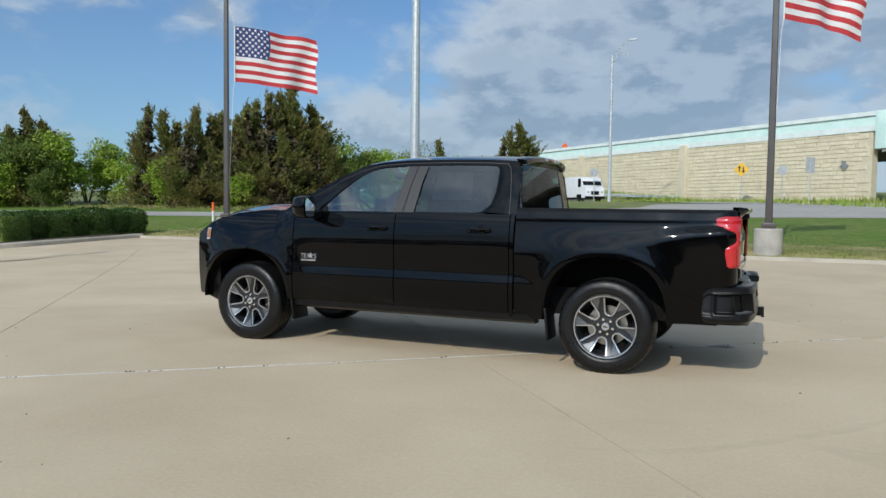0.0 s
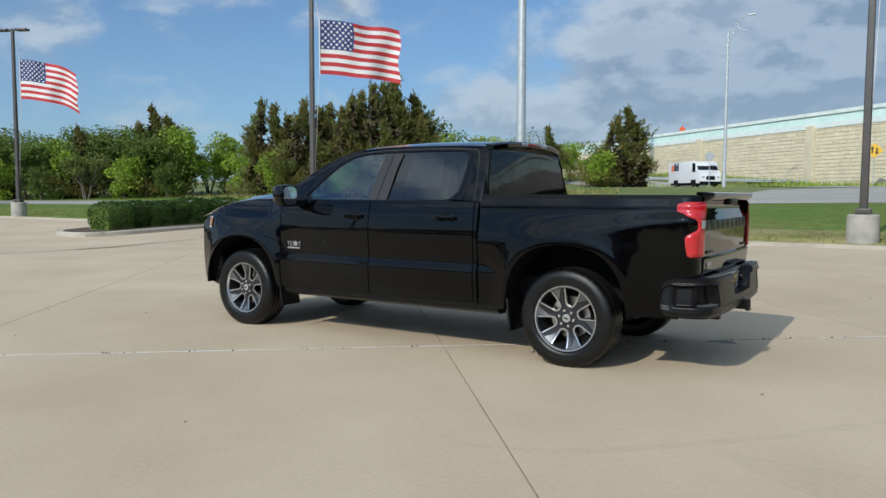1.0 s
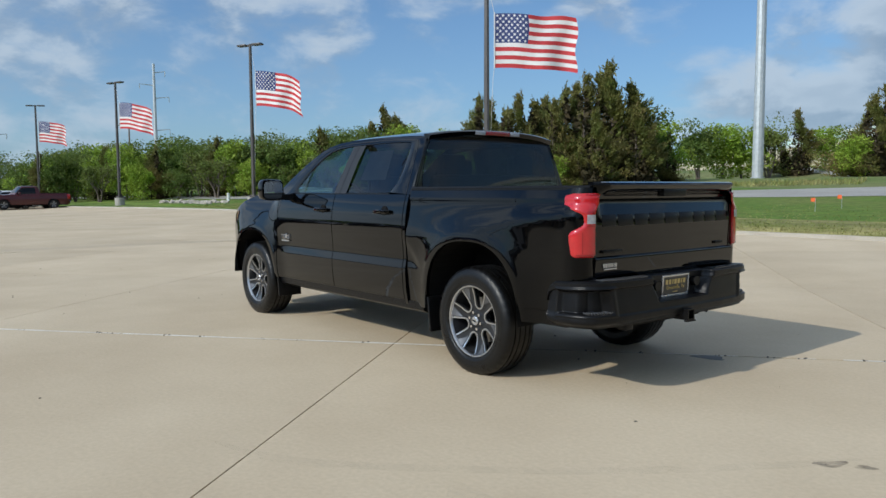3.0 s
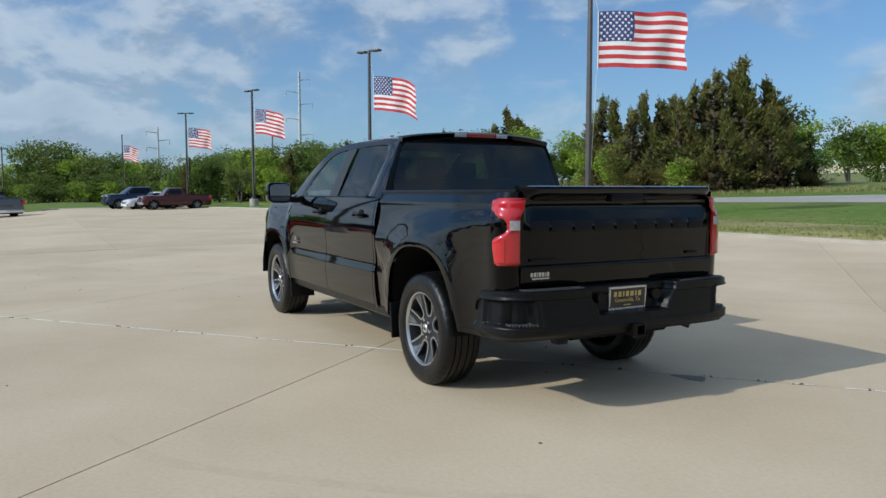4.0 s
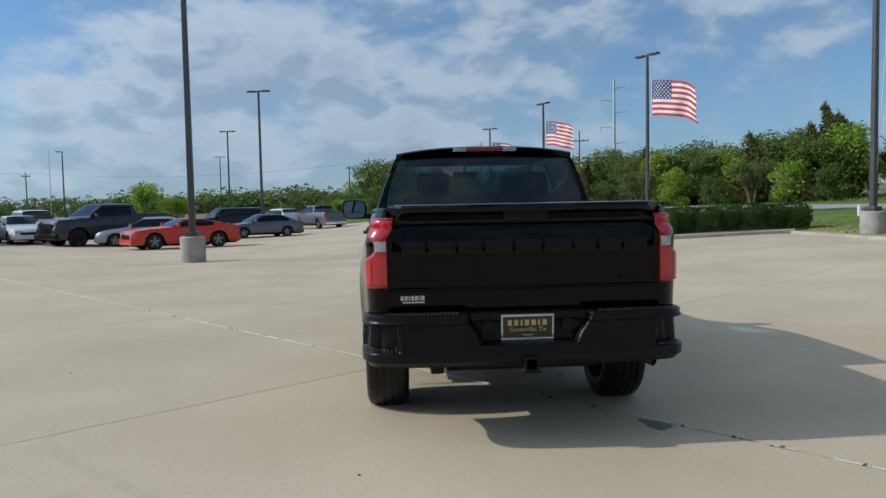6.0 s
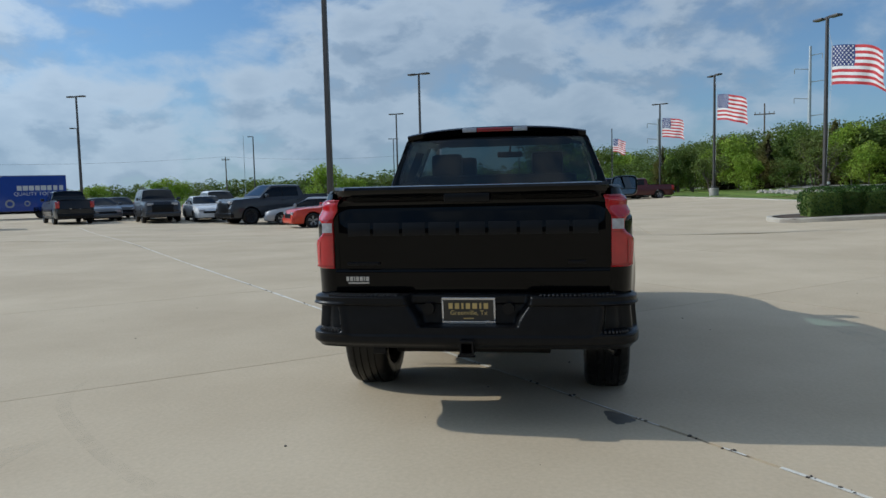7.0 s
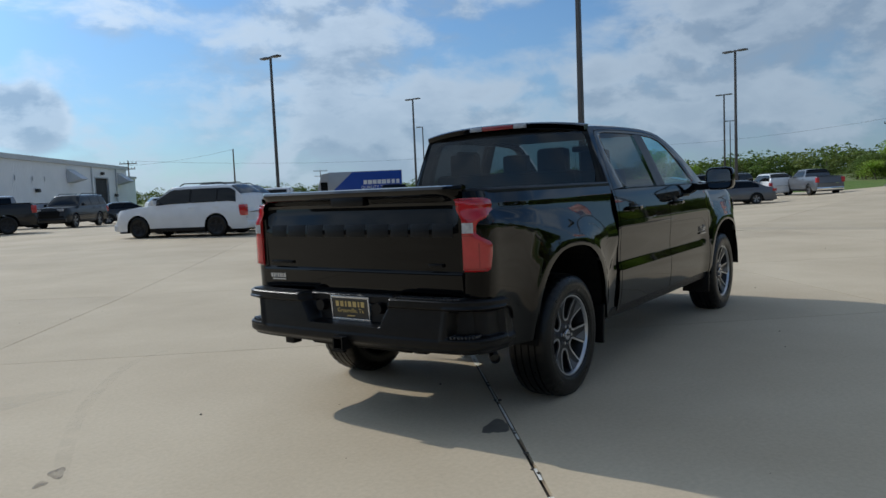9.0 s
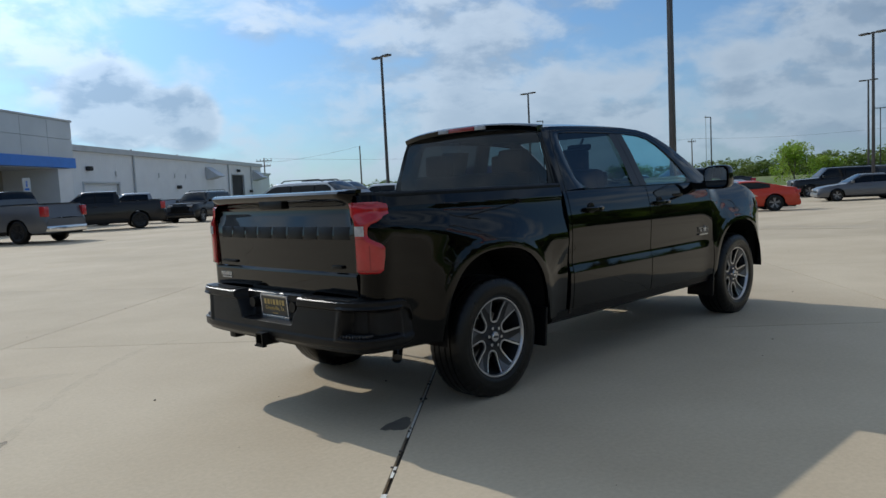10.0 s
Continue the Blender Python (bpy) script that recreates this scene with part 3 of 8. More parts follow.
    add_prism(bm, [(s + .32, z - .05), (s + .12, z + .05), (s + .12, z + .35), (s - .13, z + .33), (s - .16, z + .10), (s - .40, z), (s - .30, z - .22), (s - .06, z - .42), (s + .06, z - .22)], 0.05, 0.26, "y")
    part("emblem", bm, SIGN_GREY, wall, "dark cast emblem on the wall")
    # bridge span: girders over a dark underpass, closed by a sloped abutment
    for k in range(5):
        bm = bmesh.new()
        add_box(bm, -36, 40.2, -0.3 - 3.2 * k, 0.1 - 3.2 * k, crest - 1.75, crest - 0.13, 0.04)
        part("girder", bm, BRIDGE, wall, "grey concrete bridge girder")
    bm = bmesh.new()
    add_box(bm, -36, 40.2, -15.2, -14.4, base(0) - 3, crest - 0.2)
    part("abutment", bm, BRIDGE, wall, "grey concrete abutment under the bridge")
    for s0 in (2.0, -24.0):
        bm = bmesh.new()
        for k in range(3):
            add_tube(bm, (s0, -1.6 - 5 * k, base(s0) - 2), (s0, -1.6 - 5 * k, crest - 1.7), 0.55, seg=16)
        part("bridge_column", bm, BRIDGE, wall)
    deck = bmesh.new()
    rows = []
    for s in np.linspace(-36, length, 30):
        t = crest
        rows.append([(s, -0.3, t - 0.05), (s, -14, t - 0.05), (s, -14, t - 1.5), (s, -0.3, t - 1.5)])
    add_loft(deck, rows)
    bmesh.ops.recalc_face_normals(deck, faces=deck.faces[:])
    part("deck", deck, ASPHALT, wall, smooth=False)


build_retaining_wall()



def build_far_wall():
    """Plain unseen wall, added to close the lot behind the camera and darken reflections."""
    bm = bmesh.new()
    add_box(bm, -47, -46, -45, 48, -0.4, 8.6, 0.05)
    solo("wall_west", bm, FAR_WALL, "plain dull unseen wall added for dark reflections", "wall", kind="structure", smooth=False)


build_far_wall()

# ---- dealership building ----
def build_shop():
    ang = 43.0
    at = pose(14.4, 53.5, -0.35, 0, 0, ang)
    shop = thing("service_building", "long white metal service building with grey eave and roll-up doors", "building", kind="structure", at=at)

    def flat(name, x0, x1, z0, z1, mat, y=-0.05, depth=0.06, label=""):
        bm = bmesh.new()
        add_box(bm, x0, x1, y - depth, y, z0, z1)
        return part(name, bm, mat, shop, label, smooth=False)

    # long wall faces local -y; ribbed siding
    length, high = 57.0, 5.90
    doors = [(5.5, 11.5, 3.4), (43.0, 48.2, 4.6)]
    bm = bmesh.new()
    x = 0.0
    while x < length:
        z0 = 0.0
        for a, b, h in doors:
            if x + 0.15 > a and x + 0.15 < b:
                z0 = h
        add_box(bm, x, x + 0.28, -0.012, 0.2, z0, high)
        add_box(bm, x + 0.28, x + 0.34, 0.0, 0.2, z0, high)
        x += 0.34
    part("siding", bm, METAL_WALL, shop, "ribbed white metal siding", smooth=False)
    bm = bmesh.new()
    add_box(bm, 0, length, 0.2, 30, 0, high - 0.1)
    part("hall", bm, METAL_WALL, shop, smooth=False)
    bm = bmesh.new()
    add_prism(bm, [(-0.25, high), (-0.25, high + 0.45), (15, high + 1.6), (30, high + 0.4), (30, high)], -0.2, length + 0.2, "x")
    part("roof", bm, METAL_TRIM, shop, "pale grey metal roof edge", smooth=False)
    for a, b, h in doors:
        # open door: a sheet whose dark colour stands for the unlit hall
        flat("door_opening", a, b, 0, h, DARK_OPEN if a > 40 else METAL_WALL, 0.19, 0.04, "open service door with its inner shade as a dark sheet" if a > 40 else "closed white roll-up door")
        bm = bmesh.new()
        add_box(bm, a - 0.15, a, -0.10, 0.1, 0, h + 0.15)
        add_box(bm, b, b + 0.15, -0.10, 0.1, 0, h + 0.15)
        add_box(bm, a, b, -0.10, 0.1, h, h + 0.15)
        part("door_frame", bm, METAL_TRIM, shop, smooth=False)
    for x in (14.5, 41.6, 51.6):
        flat("downpipe", x, x + 0.16, 0, high, METAL_TRIM, -0.06, 0.12)
    for x in (33.5, 52.6):
        bm = bmesh.new()
        add_prism(bm, [(0, 3.9), (0, 5.4), (-1.5, 4.3)], x, x + 2.4, "x")
        bmesh.ops.rotate(bm, verts=bm.verts[:], cent=(x, 0, 0), matrix=Matrix.Identity(3))
        for v in bm.verts:
            v.co = Vector((v.co.x, v.co.y - 0.05, v.co.z))
        part("vent_hood", bm, METAL_TRIM, shop, "grey sheet-metal vent hood")
    for x, z in ((6, 4.4), (15.8, 1.9), (24.5, 2.9), (45.3, 5.0), (50.6, 2.3)):
        bm = bmesh.new()
        add_box(bm, x, x + 0.6, -0.4, -0.05, z, z + 0.35, 0.06)
        part("wall_light", bm, DARK_OPEN, shop, "dark wall-pack light")
    for x in (20, 24, 27, 11):
        flat("plaque", x, x + 0.14, 4.0, 4.45, METAL_TRIM, -0.06, 0.05)
    for x in (28, 55, 41):
        bm = bmesh.new()
        add_tube(bm, (x, 6, high + 0.5), (x, 6, high + 1.5), 0.12)
        part("roof_vent", bm, METAL_TRIM, shop)
    # lower annex at the far end
    bm = bmesh.new()
    add_box(bm, length, length + 8.5, 1, 20, 0, 4.9)
    part("annex", bm, METAL_WALL, shop, smooth=False)
    bm = bmesh.new()
    add_box(bm, length - 0.1, length + 8.7, 0.8, 20, 4.9, 5.2)
    part("annex_roof", bm, METAL_TRIM, shop, smooth=False)
    # screen wall by the corner
    bm = bmesh.new()
    add_box(bm, 0.5, 9.0, -2.2, -2.0, 0, 2.1, 0.02)
    part("screen_wall", bm, METAL_WALL, shop, smooth=False)

    # showroom front with blue band and recessed entry, a block of its own
    front = thing("showroom_front", "grey metal-panel showroom front with a bright blue band", "building", kind="structure", at=at)

    def block(name, x0, x1, y0, y1, z0, z1, mat, label="", bev=0.0):
        bm = bmesh.new()
        add_box(bm, x0, x1, y0, y1, z0, z1, bev)
        return part(name, bm, mat, front, label, smooth=False)

    w = 3.0
    for i in range(12):
        for j in range(2):
            z0 = (4.95, 6.20)[j]
            block("fascia_panel", -1.4 - (i + 1) * w + 0.015, -1.4 - i * w - 0.015, -3.0, -2.7, z0 + 0.012, z0 + (1.25, 1.20)[j] - 0.012, FASCIA)
    for j in range(2):
        z0 = (4.95, 6.20)[j]
        block("fascia_panel", -1.70, -1.4, -2.7, 3, z0 + 0.012, z0 + (1.25, 1.20)[j] - 0.012, FASCIA)
    block("parapet_cap", -37.5, -1.32, -3.06, 3, 7.4, 7.52, METAL_TRIM)
    block("roof_slab", -37.4, -1.7, -2.7, 12, 4.9, 7.2, FASCIA)
    block("blue_band", -37.45, -1.34, -3.12, -2.68, 4.28, 4.95, BLUE_BAND, "glossy blue band")
    block("blue_band", -1.66, -1.34, -2.68, 0.5, 4.28, 4.95, BLUE_BAND, "glossy blue band")
    block("soffit", -37.4, -1.7, -2.68, 1.0, 4.22, 4.28, METAL_TRIM)
    block("entry_wall", -37.4, -1.6, 0.9, 1.2, 0, 4.22, TAN_WALL, "tan entry wall in shade")
    block("pillar", -3.3, -1.5, -2.9, 0.9, 0, 4.22, METAL_WALL, "white corner pillar")
    block("pillar", -20, -18.6, -2.9, -1.6, 0, 4.22, METAL_WALL)


build_shop()

# ---- lamp posts and flags ----
def flag_mesh_parts(parent, seed, droop):
    """A flag blown out level: stripes, blue field and stars on one waving surface. Local x runs with the wind, z is up."""
    fly, hoist = 3.05, 1.88
    rnd = random.Random(seed)
    ph, amp = rnd.uniform(0, 6), rnd.uniform(0.10, 0.17)
    sag = droop * rnd.uniform(0.85, 1.15)

    def at(u, v, off=0.0):
        k = u ** 0.8
        w = amp * k * (math.sin(7.5 * u + 1.8 * v + ph) + 0.45 * math.sin(15 * u - 3 * v + 2 * ph)) + off
        x = fly * u * (1 - 0.05 * k - 1.1 * sag * sag * k) + 0.05 * k * math.sin(9 * v + ph)
        z = hoist * (v - 1) - sag * 3 * u * u + 0.05 * k * math.sin(8 * u + ph)
        return (x, w, z)

    nu = 48
    for row in range(13):
        bm = bmesh.new()
        v1 = 1 - row / 13
        v0 = v1 - 1 / 13
        u0 = 0.4 if row < 7 else 0.0
        us = [u0 + (1 - u0) * i / nu for i in range(nu + 1)]
        add_sheet(bm, [[at(u, v0 + (v1 - v0) * k / 3) for u in us] for k in range(4)])
        part("stripe", bm, FLAG_RED if row % 2 == 0 else FLAG_WHITE, parent, "red stripe" if row % 2 == 0 else "white stripe", angle=180)
    bm = bmesh.new()
    add_sheet(bm, [[at(0.4 * i / 24, 6 / 13 + 7 / 13 * k / 14) for i in range(25)] for k in range(15)])
    field = part("blue_field", bm, FLAG_BLUE, parent, "navy star field", angle=180)
    bm = bmesh.new()
    for r in range(9):
        n = 6 if r % 2 == 0 else 5
        for c in range(n):
            cu = 0.4 * ((c + (0.5 if n == 6 else 1.0)) / 6.0)
            cv = 1 - 7 / 13 * (r + 0.7) / 9.4
            for off in (0.006, -0.006):
                vs = []
                for k in range(10):
                    rad = (0.062, 0.026)[k % 2]
                    a = math.pi / 2 + k * math.pi / 5
                    vs.append(bm.verts.new(at(cu + rad * math.cos(a) / fly, cv + rad * math.sin(a) / hoist, off)))
                c0 = bm.verts.new(at(cu, cv, off))
                for k in range(10):
                    bm.faces.new((vs[k], vs[(k + 1) % 10], c0))
    part("star_field", bm, FLAG_WHITE, field, "white stars")


def lamp_post(x, y, base_h=0.66, heads=2, high=9.3, base_r=0.345, turn=0.0, square=0.18, group="lamp posts with flags", label=""):
    z = land_z(x, y) if y > EDGE_Y else land_z(x, y)
    post = thing("street_lamp", label or "dark bronze square lamp post on a round concrete base", "lamp post", group, at=pose(x, y, z, 0, 0, turn))
    bm = bmesh.new()
    rings = []
    for h, r in ((-0.25, base_r), (base_h - 0.03, base_r), (base_h, base_r - 0.03)):
        rings.append([(r * math.cos(2 * math.pi * i / 28), r * math.sin(2 * math.pi * i / 28), h) for i in range(28)])
    add_loft(bm, rings)
    part("base", bm, BASE_CONCRETE, post, "round grey concrete base")
    bm = bmesh.new()
    add_box(bm, -0.17, 0.17, -0.17, 0.17, base_h, base_h + 0.14, 0.02)
    part("base_cover", bm, BRONZE, post)
    bm = bmesh.new()
    s0, s1 = square / 2, square / 2 * 0.72
    rings = []
    for h, s in ((base_h + 0.1, s0), (high - z - 0.1, s1), (high - z, s1)):
        c = s * 0.25
        rings.append([(s, -s + c, h), (s, s - c, h), (s - c, s, h), (-s + c, s, h), (-s, s - c, h), (-s, -s + c, h), (-s + c, -s, h), (s - c, -s, h)])
    add_loft(bm, rings)
    part("pole", bm, BRONZE, post)
    for k in range(heads):
        sgn = 1 if k == 0 else -1
        bm = bmesh.new()
        top = high - z
        add_box(bm, 0.05 if sgn > 0 else -0.25, 0.25 if sgn > 0 else -0.05, -0.04, 0.04, top - 0.10, top - 0.02)
        add_box(bm, 0.22 if sgn > 0 else -0.80, 0.80 if sgn > 0 else -0.22, -0.17, 0.17, top - 0.11, top + 0.0, 0.03)
        part("lamp_head", bm, BRONZE, post, "flat dark lamp head")
    return post


def place_flag(x, y, top, seed, turn, droop):
    f = thing("flag", "red, white and blue flag blown out by the wind", "flag", "flags on the lamp posts", at=pose(x, y, top, 0, 0, turn) @ Matrix.Translation((0.28, 0, 0)))
    flag_mesh_parts(f, seed, droop)
    bm = bmesh.new()
    add_tube(bm, (0, 0, -1.9), (0, 0, 0.03), 0.022, seg=6)
    part("header", bm, FLAG_WHITE, f, "white canvas heading")
    zb = land_z(x, y) + 1.6 - top
    bm = bmesh.new()
    add_pipe(bm, [(-0.20, 0, zb), (-0.05, 0.02, -2.2), (0, 0, -1.88)], 0.008, 5)
    part("halyard", bm, FLAG_WHITE, f)
    bm = bmesh.new()
    add_pipe(bm, [(0, 0, 0), (-0.1, 0, 0.4), (-0.2, 0, 1.0)], 0.008, 5)
    part("halyard", bm, FLAG_WHITE, f)
    return f


# x, y, top of the flag, wind bearing, droop
FLAG_POSTS = [(-1.25, -13.5, 8.15, -131, 0.07), (15.9, -13.5, 7.52, -131, 0.08), (34.9, -13.3, 7.85, -143, 0.20), (54.3, -11.6, 7.8, -146, 0.22), (74.2, -10.0, 7.8, -140, 0.18), (107.5, -7.2, 7.8, -146, 0.22)]
for i, (x, y, top, turn, droop) in enumerate(FLAG_POSTS):
    lamp_post(x, y, heads=2 if i < 5 else 0, turn=(0, 20, 25, 20, 60, 0)[i])
    place_flag(x, y, top, 11 + i * 7, turn, droop)
for (x, y, t) in ((16.4, 6.4, 38), (46.6, 9.4, 30), (73.5, 17.1, 35), (112.5, 26.4, 60), (26.1, 30.0, 40), (49.6, 37.6, 40)):
    lamp_post(x, y, base_h=0.74, base_r=0.35, turn=t + 45, square=0.165, group="car park lamp posts", label="dark bronze lamp post with twin heads on a concrete drum")
for (x, y) in ((97.8, 43.6), (75.4, 55.6)):
    lamp_post(x, y, base_h=0.80, base_r=0.39, heads=1, turn=130, group="car park lamp posts")


def mast(x, y, high, r0, r1, label):
    z = land_z(x, y)
    m = thing("mast", label, "mast", at=pose(x, y, z - 0.2))
    bm = bmesh.new()
    rings = []
    for h, r in ((0, r0), (high * 0.5, (r0 + r1) / 2), (high, r1)):
        rings.append([(r * math.cos(2 * math.pi * i / 12), r * math.sin(2 * math.pi * i / 12), h) for i in range(12)])
    add_loft(bm, rings)
    part("shaft", bm, GALV, m, angle=20)
    bm = bmesh.new()
    add_tube(bm, (0, 0, 0), (0, 0, 0.35), r0 + 0.12, seg=16)
    part("base_flange", bm, GALV, m)
    return m


mast(29.7, -57.1, 42, 0.46, 0.26, "tall grey galvanised high-mast pole")


def road_lamp():
    x, y = 11.3, -56.7
    m = thing("highway_lamp", "tall slim galvanised highway lamp with an angled truss arm", "lamp post", at=pose(x, y, land_z(x, y) - 0.1))
    bm = bmesh.new()
    add_tube(bm, (0, 0, 0), (0, 0, 12.3), 0.15, 0.09, 10)
    part("pole", bm, GALV, m)
    bm = bmesh.new()
    add_pipe(bm, [(0, 0, 11.60), (-0.7, 0, 12.60), (-1.4, 0, 12.30)], 0.035, 6)
    add_pipe(bm, [(0, 0, 12.30), (-0.7, 0, 13.05), (-1.4, 0, 13.55)], 0.035, 6)
    add_pipe(bm, [(-0.35, 0, 12.10), (-0.35, 0, 12.67)], 0.025, 6)
    add_pipe(bm, [(-0.7, 0, 12.60), (-0.7, 0, 13.05)], 0.025, 6)
    part("truss_arm", bm, GALV, m)
    bm = bmesh.new()
    add_box(bm, -2.0, -1.4, -0.12, 0.12, 13.48, 13.58, 0.04)
    part("lamp_head", bm, GALV, m)


road_lamp()


def utility_pole(x, y, high, arms, mat, label, r=0.16):
    m = thing("utility_pole", label, "utility pole", at=pose(x, y, land_z(x, y) - 0.2, 0, 0, math.degrees(math.atan2(y, x)) + 90))
    bm = bmesh.new()
    add_tube(bm, (0, 0, 0), (0, 0, high), r, r * 0.6, 10)
    part("pole", bm, mat, m)
    for z, w, side in arms:
        bm = bmesh.new()
        if side == 0:
            add_box(bm, -w, w, -0.07, 0.07, z, z + 0.16)
            for k in (-0.9, -0.45, 0.45, 0.9):
                add_tube(bm, (w * k, 0, z + 0.16), (w * k, 0, z + 0.42), 0.05, seg=6)
        else:
            add_tube(bm, (0, 0, z), (w * side, 0, z + 0.35), 0.13, 0.07, 8)
            add_tube(bm, (w * side, 0, z + 0.35), (w * side, 0, z - 0.9), 0.09, seg=6)
        part("cross_arm", bm, mat, m)
    return m


STEEL_POLE = "grey steel transmission pole with staggered arms"
WOODEN = "weathered wooden utility pole beyond the lot"
utility_pole(190, -58.5, 31, ((28.8, 2.6, -1), (25.6, 3.4, 1), (22.5, 3.4, -1), (18.6, 3.4, 1), (14.5, 3.4, -1)), GALV, STEEL_POLE, 0.5)
utility_pole(203, -24.8, 17.5, ((16, 2.8, 1), (14, 2.8, -1), (12, 2.8, 1)), GALV, STEEL_POLE, 0.34)
utility_pole(111, -29, 11.5, ((9.9, 1.4, 0),), WOOD_POLE, WOODEN)
utility_pole(137.7, 8.1, 9.5, ((9.0, 0.6, 0),), WOOD_POLE, WOODEN)
utility_pole(172, -4, 10.5, ((10.0, 1.1, 0),), WOOD_POLE, WOODEN)
utility_pole(77, 95, 9.3, (), WOOD_POLE, WOODEN)
utility_pole(147, 71, 9.3, ((8.6, 0.8, 0),), WOOD_POLE, WOODEN)
utility_pole(118, 54, 11.5, (), GALV, "thin grey radio mast beyond the lot", 0.06)
utility_pole(71, 115, 8.5, ((7.9, 1.4, 0), (7.0, 1.1, 0)), WOOD_POLE, WOODEN)
utility_pole(168, 164, 8.8, ((8.2, 2.2, 0), (6.6, 1.8, 0)), WOOD_POLE, WOODEN)


def wire(a, b, sag):
    pts = []
    for i in range(17):
        t = i / 16
        p = Vector(a).lerp(Vector(b), t)
        p.z -= sag * 4 * t * (1 - t)
        pts.append(p)
    curve_part("power_line", pts, 0.016, WIRE, label="thin sagging overhead power line", category="cable")


wire((71, 115, 8.1), (147, 71, 9.0), 1.6)
wire((147, 71, 9.0), (137.7, 8.1, 9.3), 1.5)
wire((71, 115, 7.3), (77, 95, 8.9), 0.4)
wire((137.7, 8.1, 9.3), (172, -4, 10.3), 0.9)
wire((172, -4, 10.3), (205, -50, 11), 1.4)


# ---- street furniture by the junction ----
def sign(x, y, high, shape, mat, label, face_az):
    s = thing("road_sign", label, "road sign", at=pose(x, y, land_z(x, y) - 0.1, 0, 0, face_az))
    bm = bmesh.new()
    add_tube(bm, (0, 0, 0), (0, 0, high), 0.035, seg=8)
    part("post", bm, GALV, s)
    bm = bmesh.new()
    if shape == "diamond":
        add_prism(bm, [(-.62, high), (0, high + .62), (.62, high), (0, high - .62)], -0.06, -0.045, "y")
    elif shape == "round":
        add_prism(bm, [(.40 * math.cos(a * math.pi / 8), high + .40 * math.sin(a * math.pi / 8)) for a in range(16)], -0.06, -0.045, "y")
    else:
        add_box(bm, -.32, .32, -.06, -.045, high - .95, high + .25, 0.01)
    panel = part("panel", bm, mat, s, smooth=False)
    if shape == "diamond":
        bm = bmesh.new()
        for k, up in ((-.16, 1), (.16, -1)):
            add_box(bm, k - .05, k + .05, -.075, -.062, high - .22, high + .22)
            add_prism(bm, [(k - .14, high + .12 * up), (k + .14, high + .12 * up), (k, high + .34 * up)], -.075, -.062, "y")
        part("arrows", bm, SIGN_BLACK, panel, "two black arrows", smooth=False)


sign(1.2, -63.0, 3.1, "diamond", SIGN_YELLOW, "yellow diamond two-way traffic sign on a thin post", 178)
sign(-2.0, -60.0, 2.85, "round", SIGN_GREY, "grey back of a round-cornered sign", 0)
sign(-3.9, -56.5, 3.4, "rect", SIGN_GREY, "stacked grey sign backs on one post", 10)
sign(14.3, -64.5, 3.0, "round", SIGN_GREY, "grey back of a small sign", 10)


def parking_sign(x, y, high):
    p = thing("parking_sign", "white reserved-parking sign on a steel post by the showroom", "road sign", at=pose(x, y, lot_z(x, y) - 0.1, 0, 0, -15))
    bm = bmesh.new()
    add_tube(bm, (0, 0, 0), (0, 0, high), 0.03, seg=8)
    part("post", bm, GALV, p)
    bm = bmesh.new()
    add_box(bm, -0.17, 0.17, -0.05, -0.035, high - 0.62, high + 0.05, 0.008)
    panel = part("panel", bm, WHITE_PLASTIC, p, smooth=False)
    bm = bmesh.new()
    add_tube(bm, (0.0, -0.056, high - 0.14), (0.0, -0.051, high - 0.14), 0.045, seg=14)
    add_box(bm, -0.035, 0.035, -0.056, -0.051, high - 0.38, high - 0.20)
    add_box(bm, -0.10, 0.10, -0.056, -0.051, high - 0.55, high - 0.45)
    part("symbol", bm, BLUE_BAND, panel, "blue symbol and bar", smooth=False)


parking_sign(8.1, 36.0, 2.75)


def guard_rail():
    g = thing("guard_rail", "galvanised steel highway guard rail on short posts", "guard rail")
    a, b = Vector((29.0, -80.0)), Vector((6.8, -72.0))
    n = 18
    bm = bmesh.new()
    rows = []
    for i in range(n + 1):
        p = a.lerp(b, i / n)
        z = land_z(p.x, p.y) + 0.22
        rows.append([(p.x, p.y + o, z + h) for o, h in ((0, 0), (0.08, 0.07), (0, 0.15), (0.08, 0.23), (0, 0.31))])
    add_sheet(bm, rows)
    part("rail", bm, GALV, g)
    for i in range(n + 1):
        p = a.lerp(b, i / n)
        z = land_z(p.x, p.y)
        bm = bmesh.new()
        add_box(bm, p.x - .07, p.x + .07, p.y - .18, p.y - .03, z - 0.4, z + 0.50)
        part("post", bm, WOOD_POLE, g)
    p = b
    z = land_z(p.x, p.y)
    bm = bmesh.new()
    add_box(bm, p.x - .5, p.x - .05, p.y - .1, p.y + .1, z + .12, z + .72, 0.02)
    end = part("end_panel", bm, SIGN_YELLOW, g, "yellow and black end marker")
    bm = bmesh.new()
    for k in range(3):
        add_box(bm, p.x - .46 + .14 * k, p.x - .39 + .14 * k, p.y + .1, p.y + .108, z + .15, z + .69)
    part("black_bars", bm, SIGN_BLACK, end)


guard_rail()


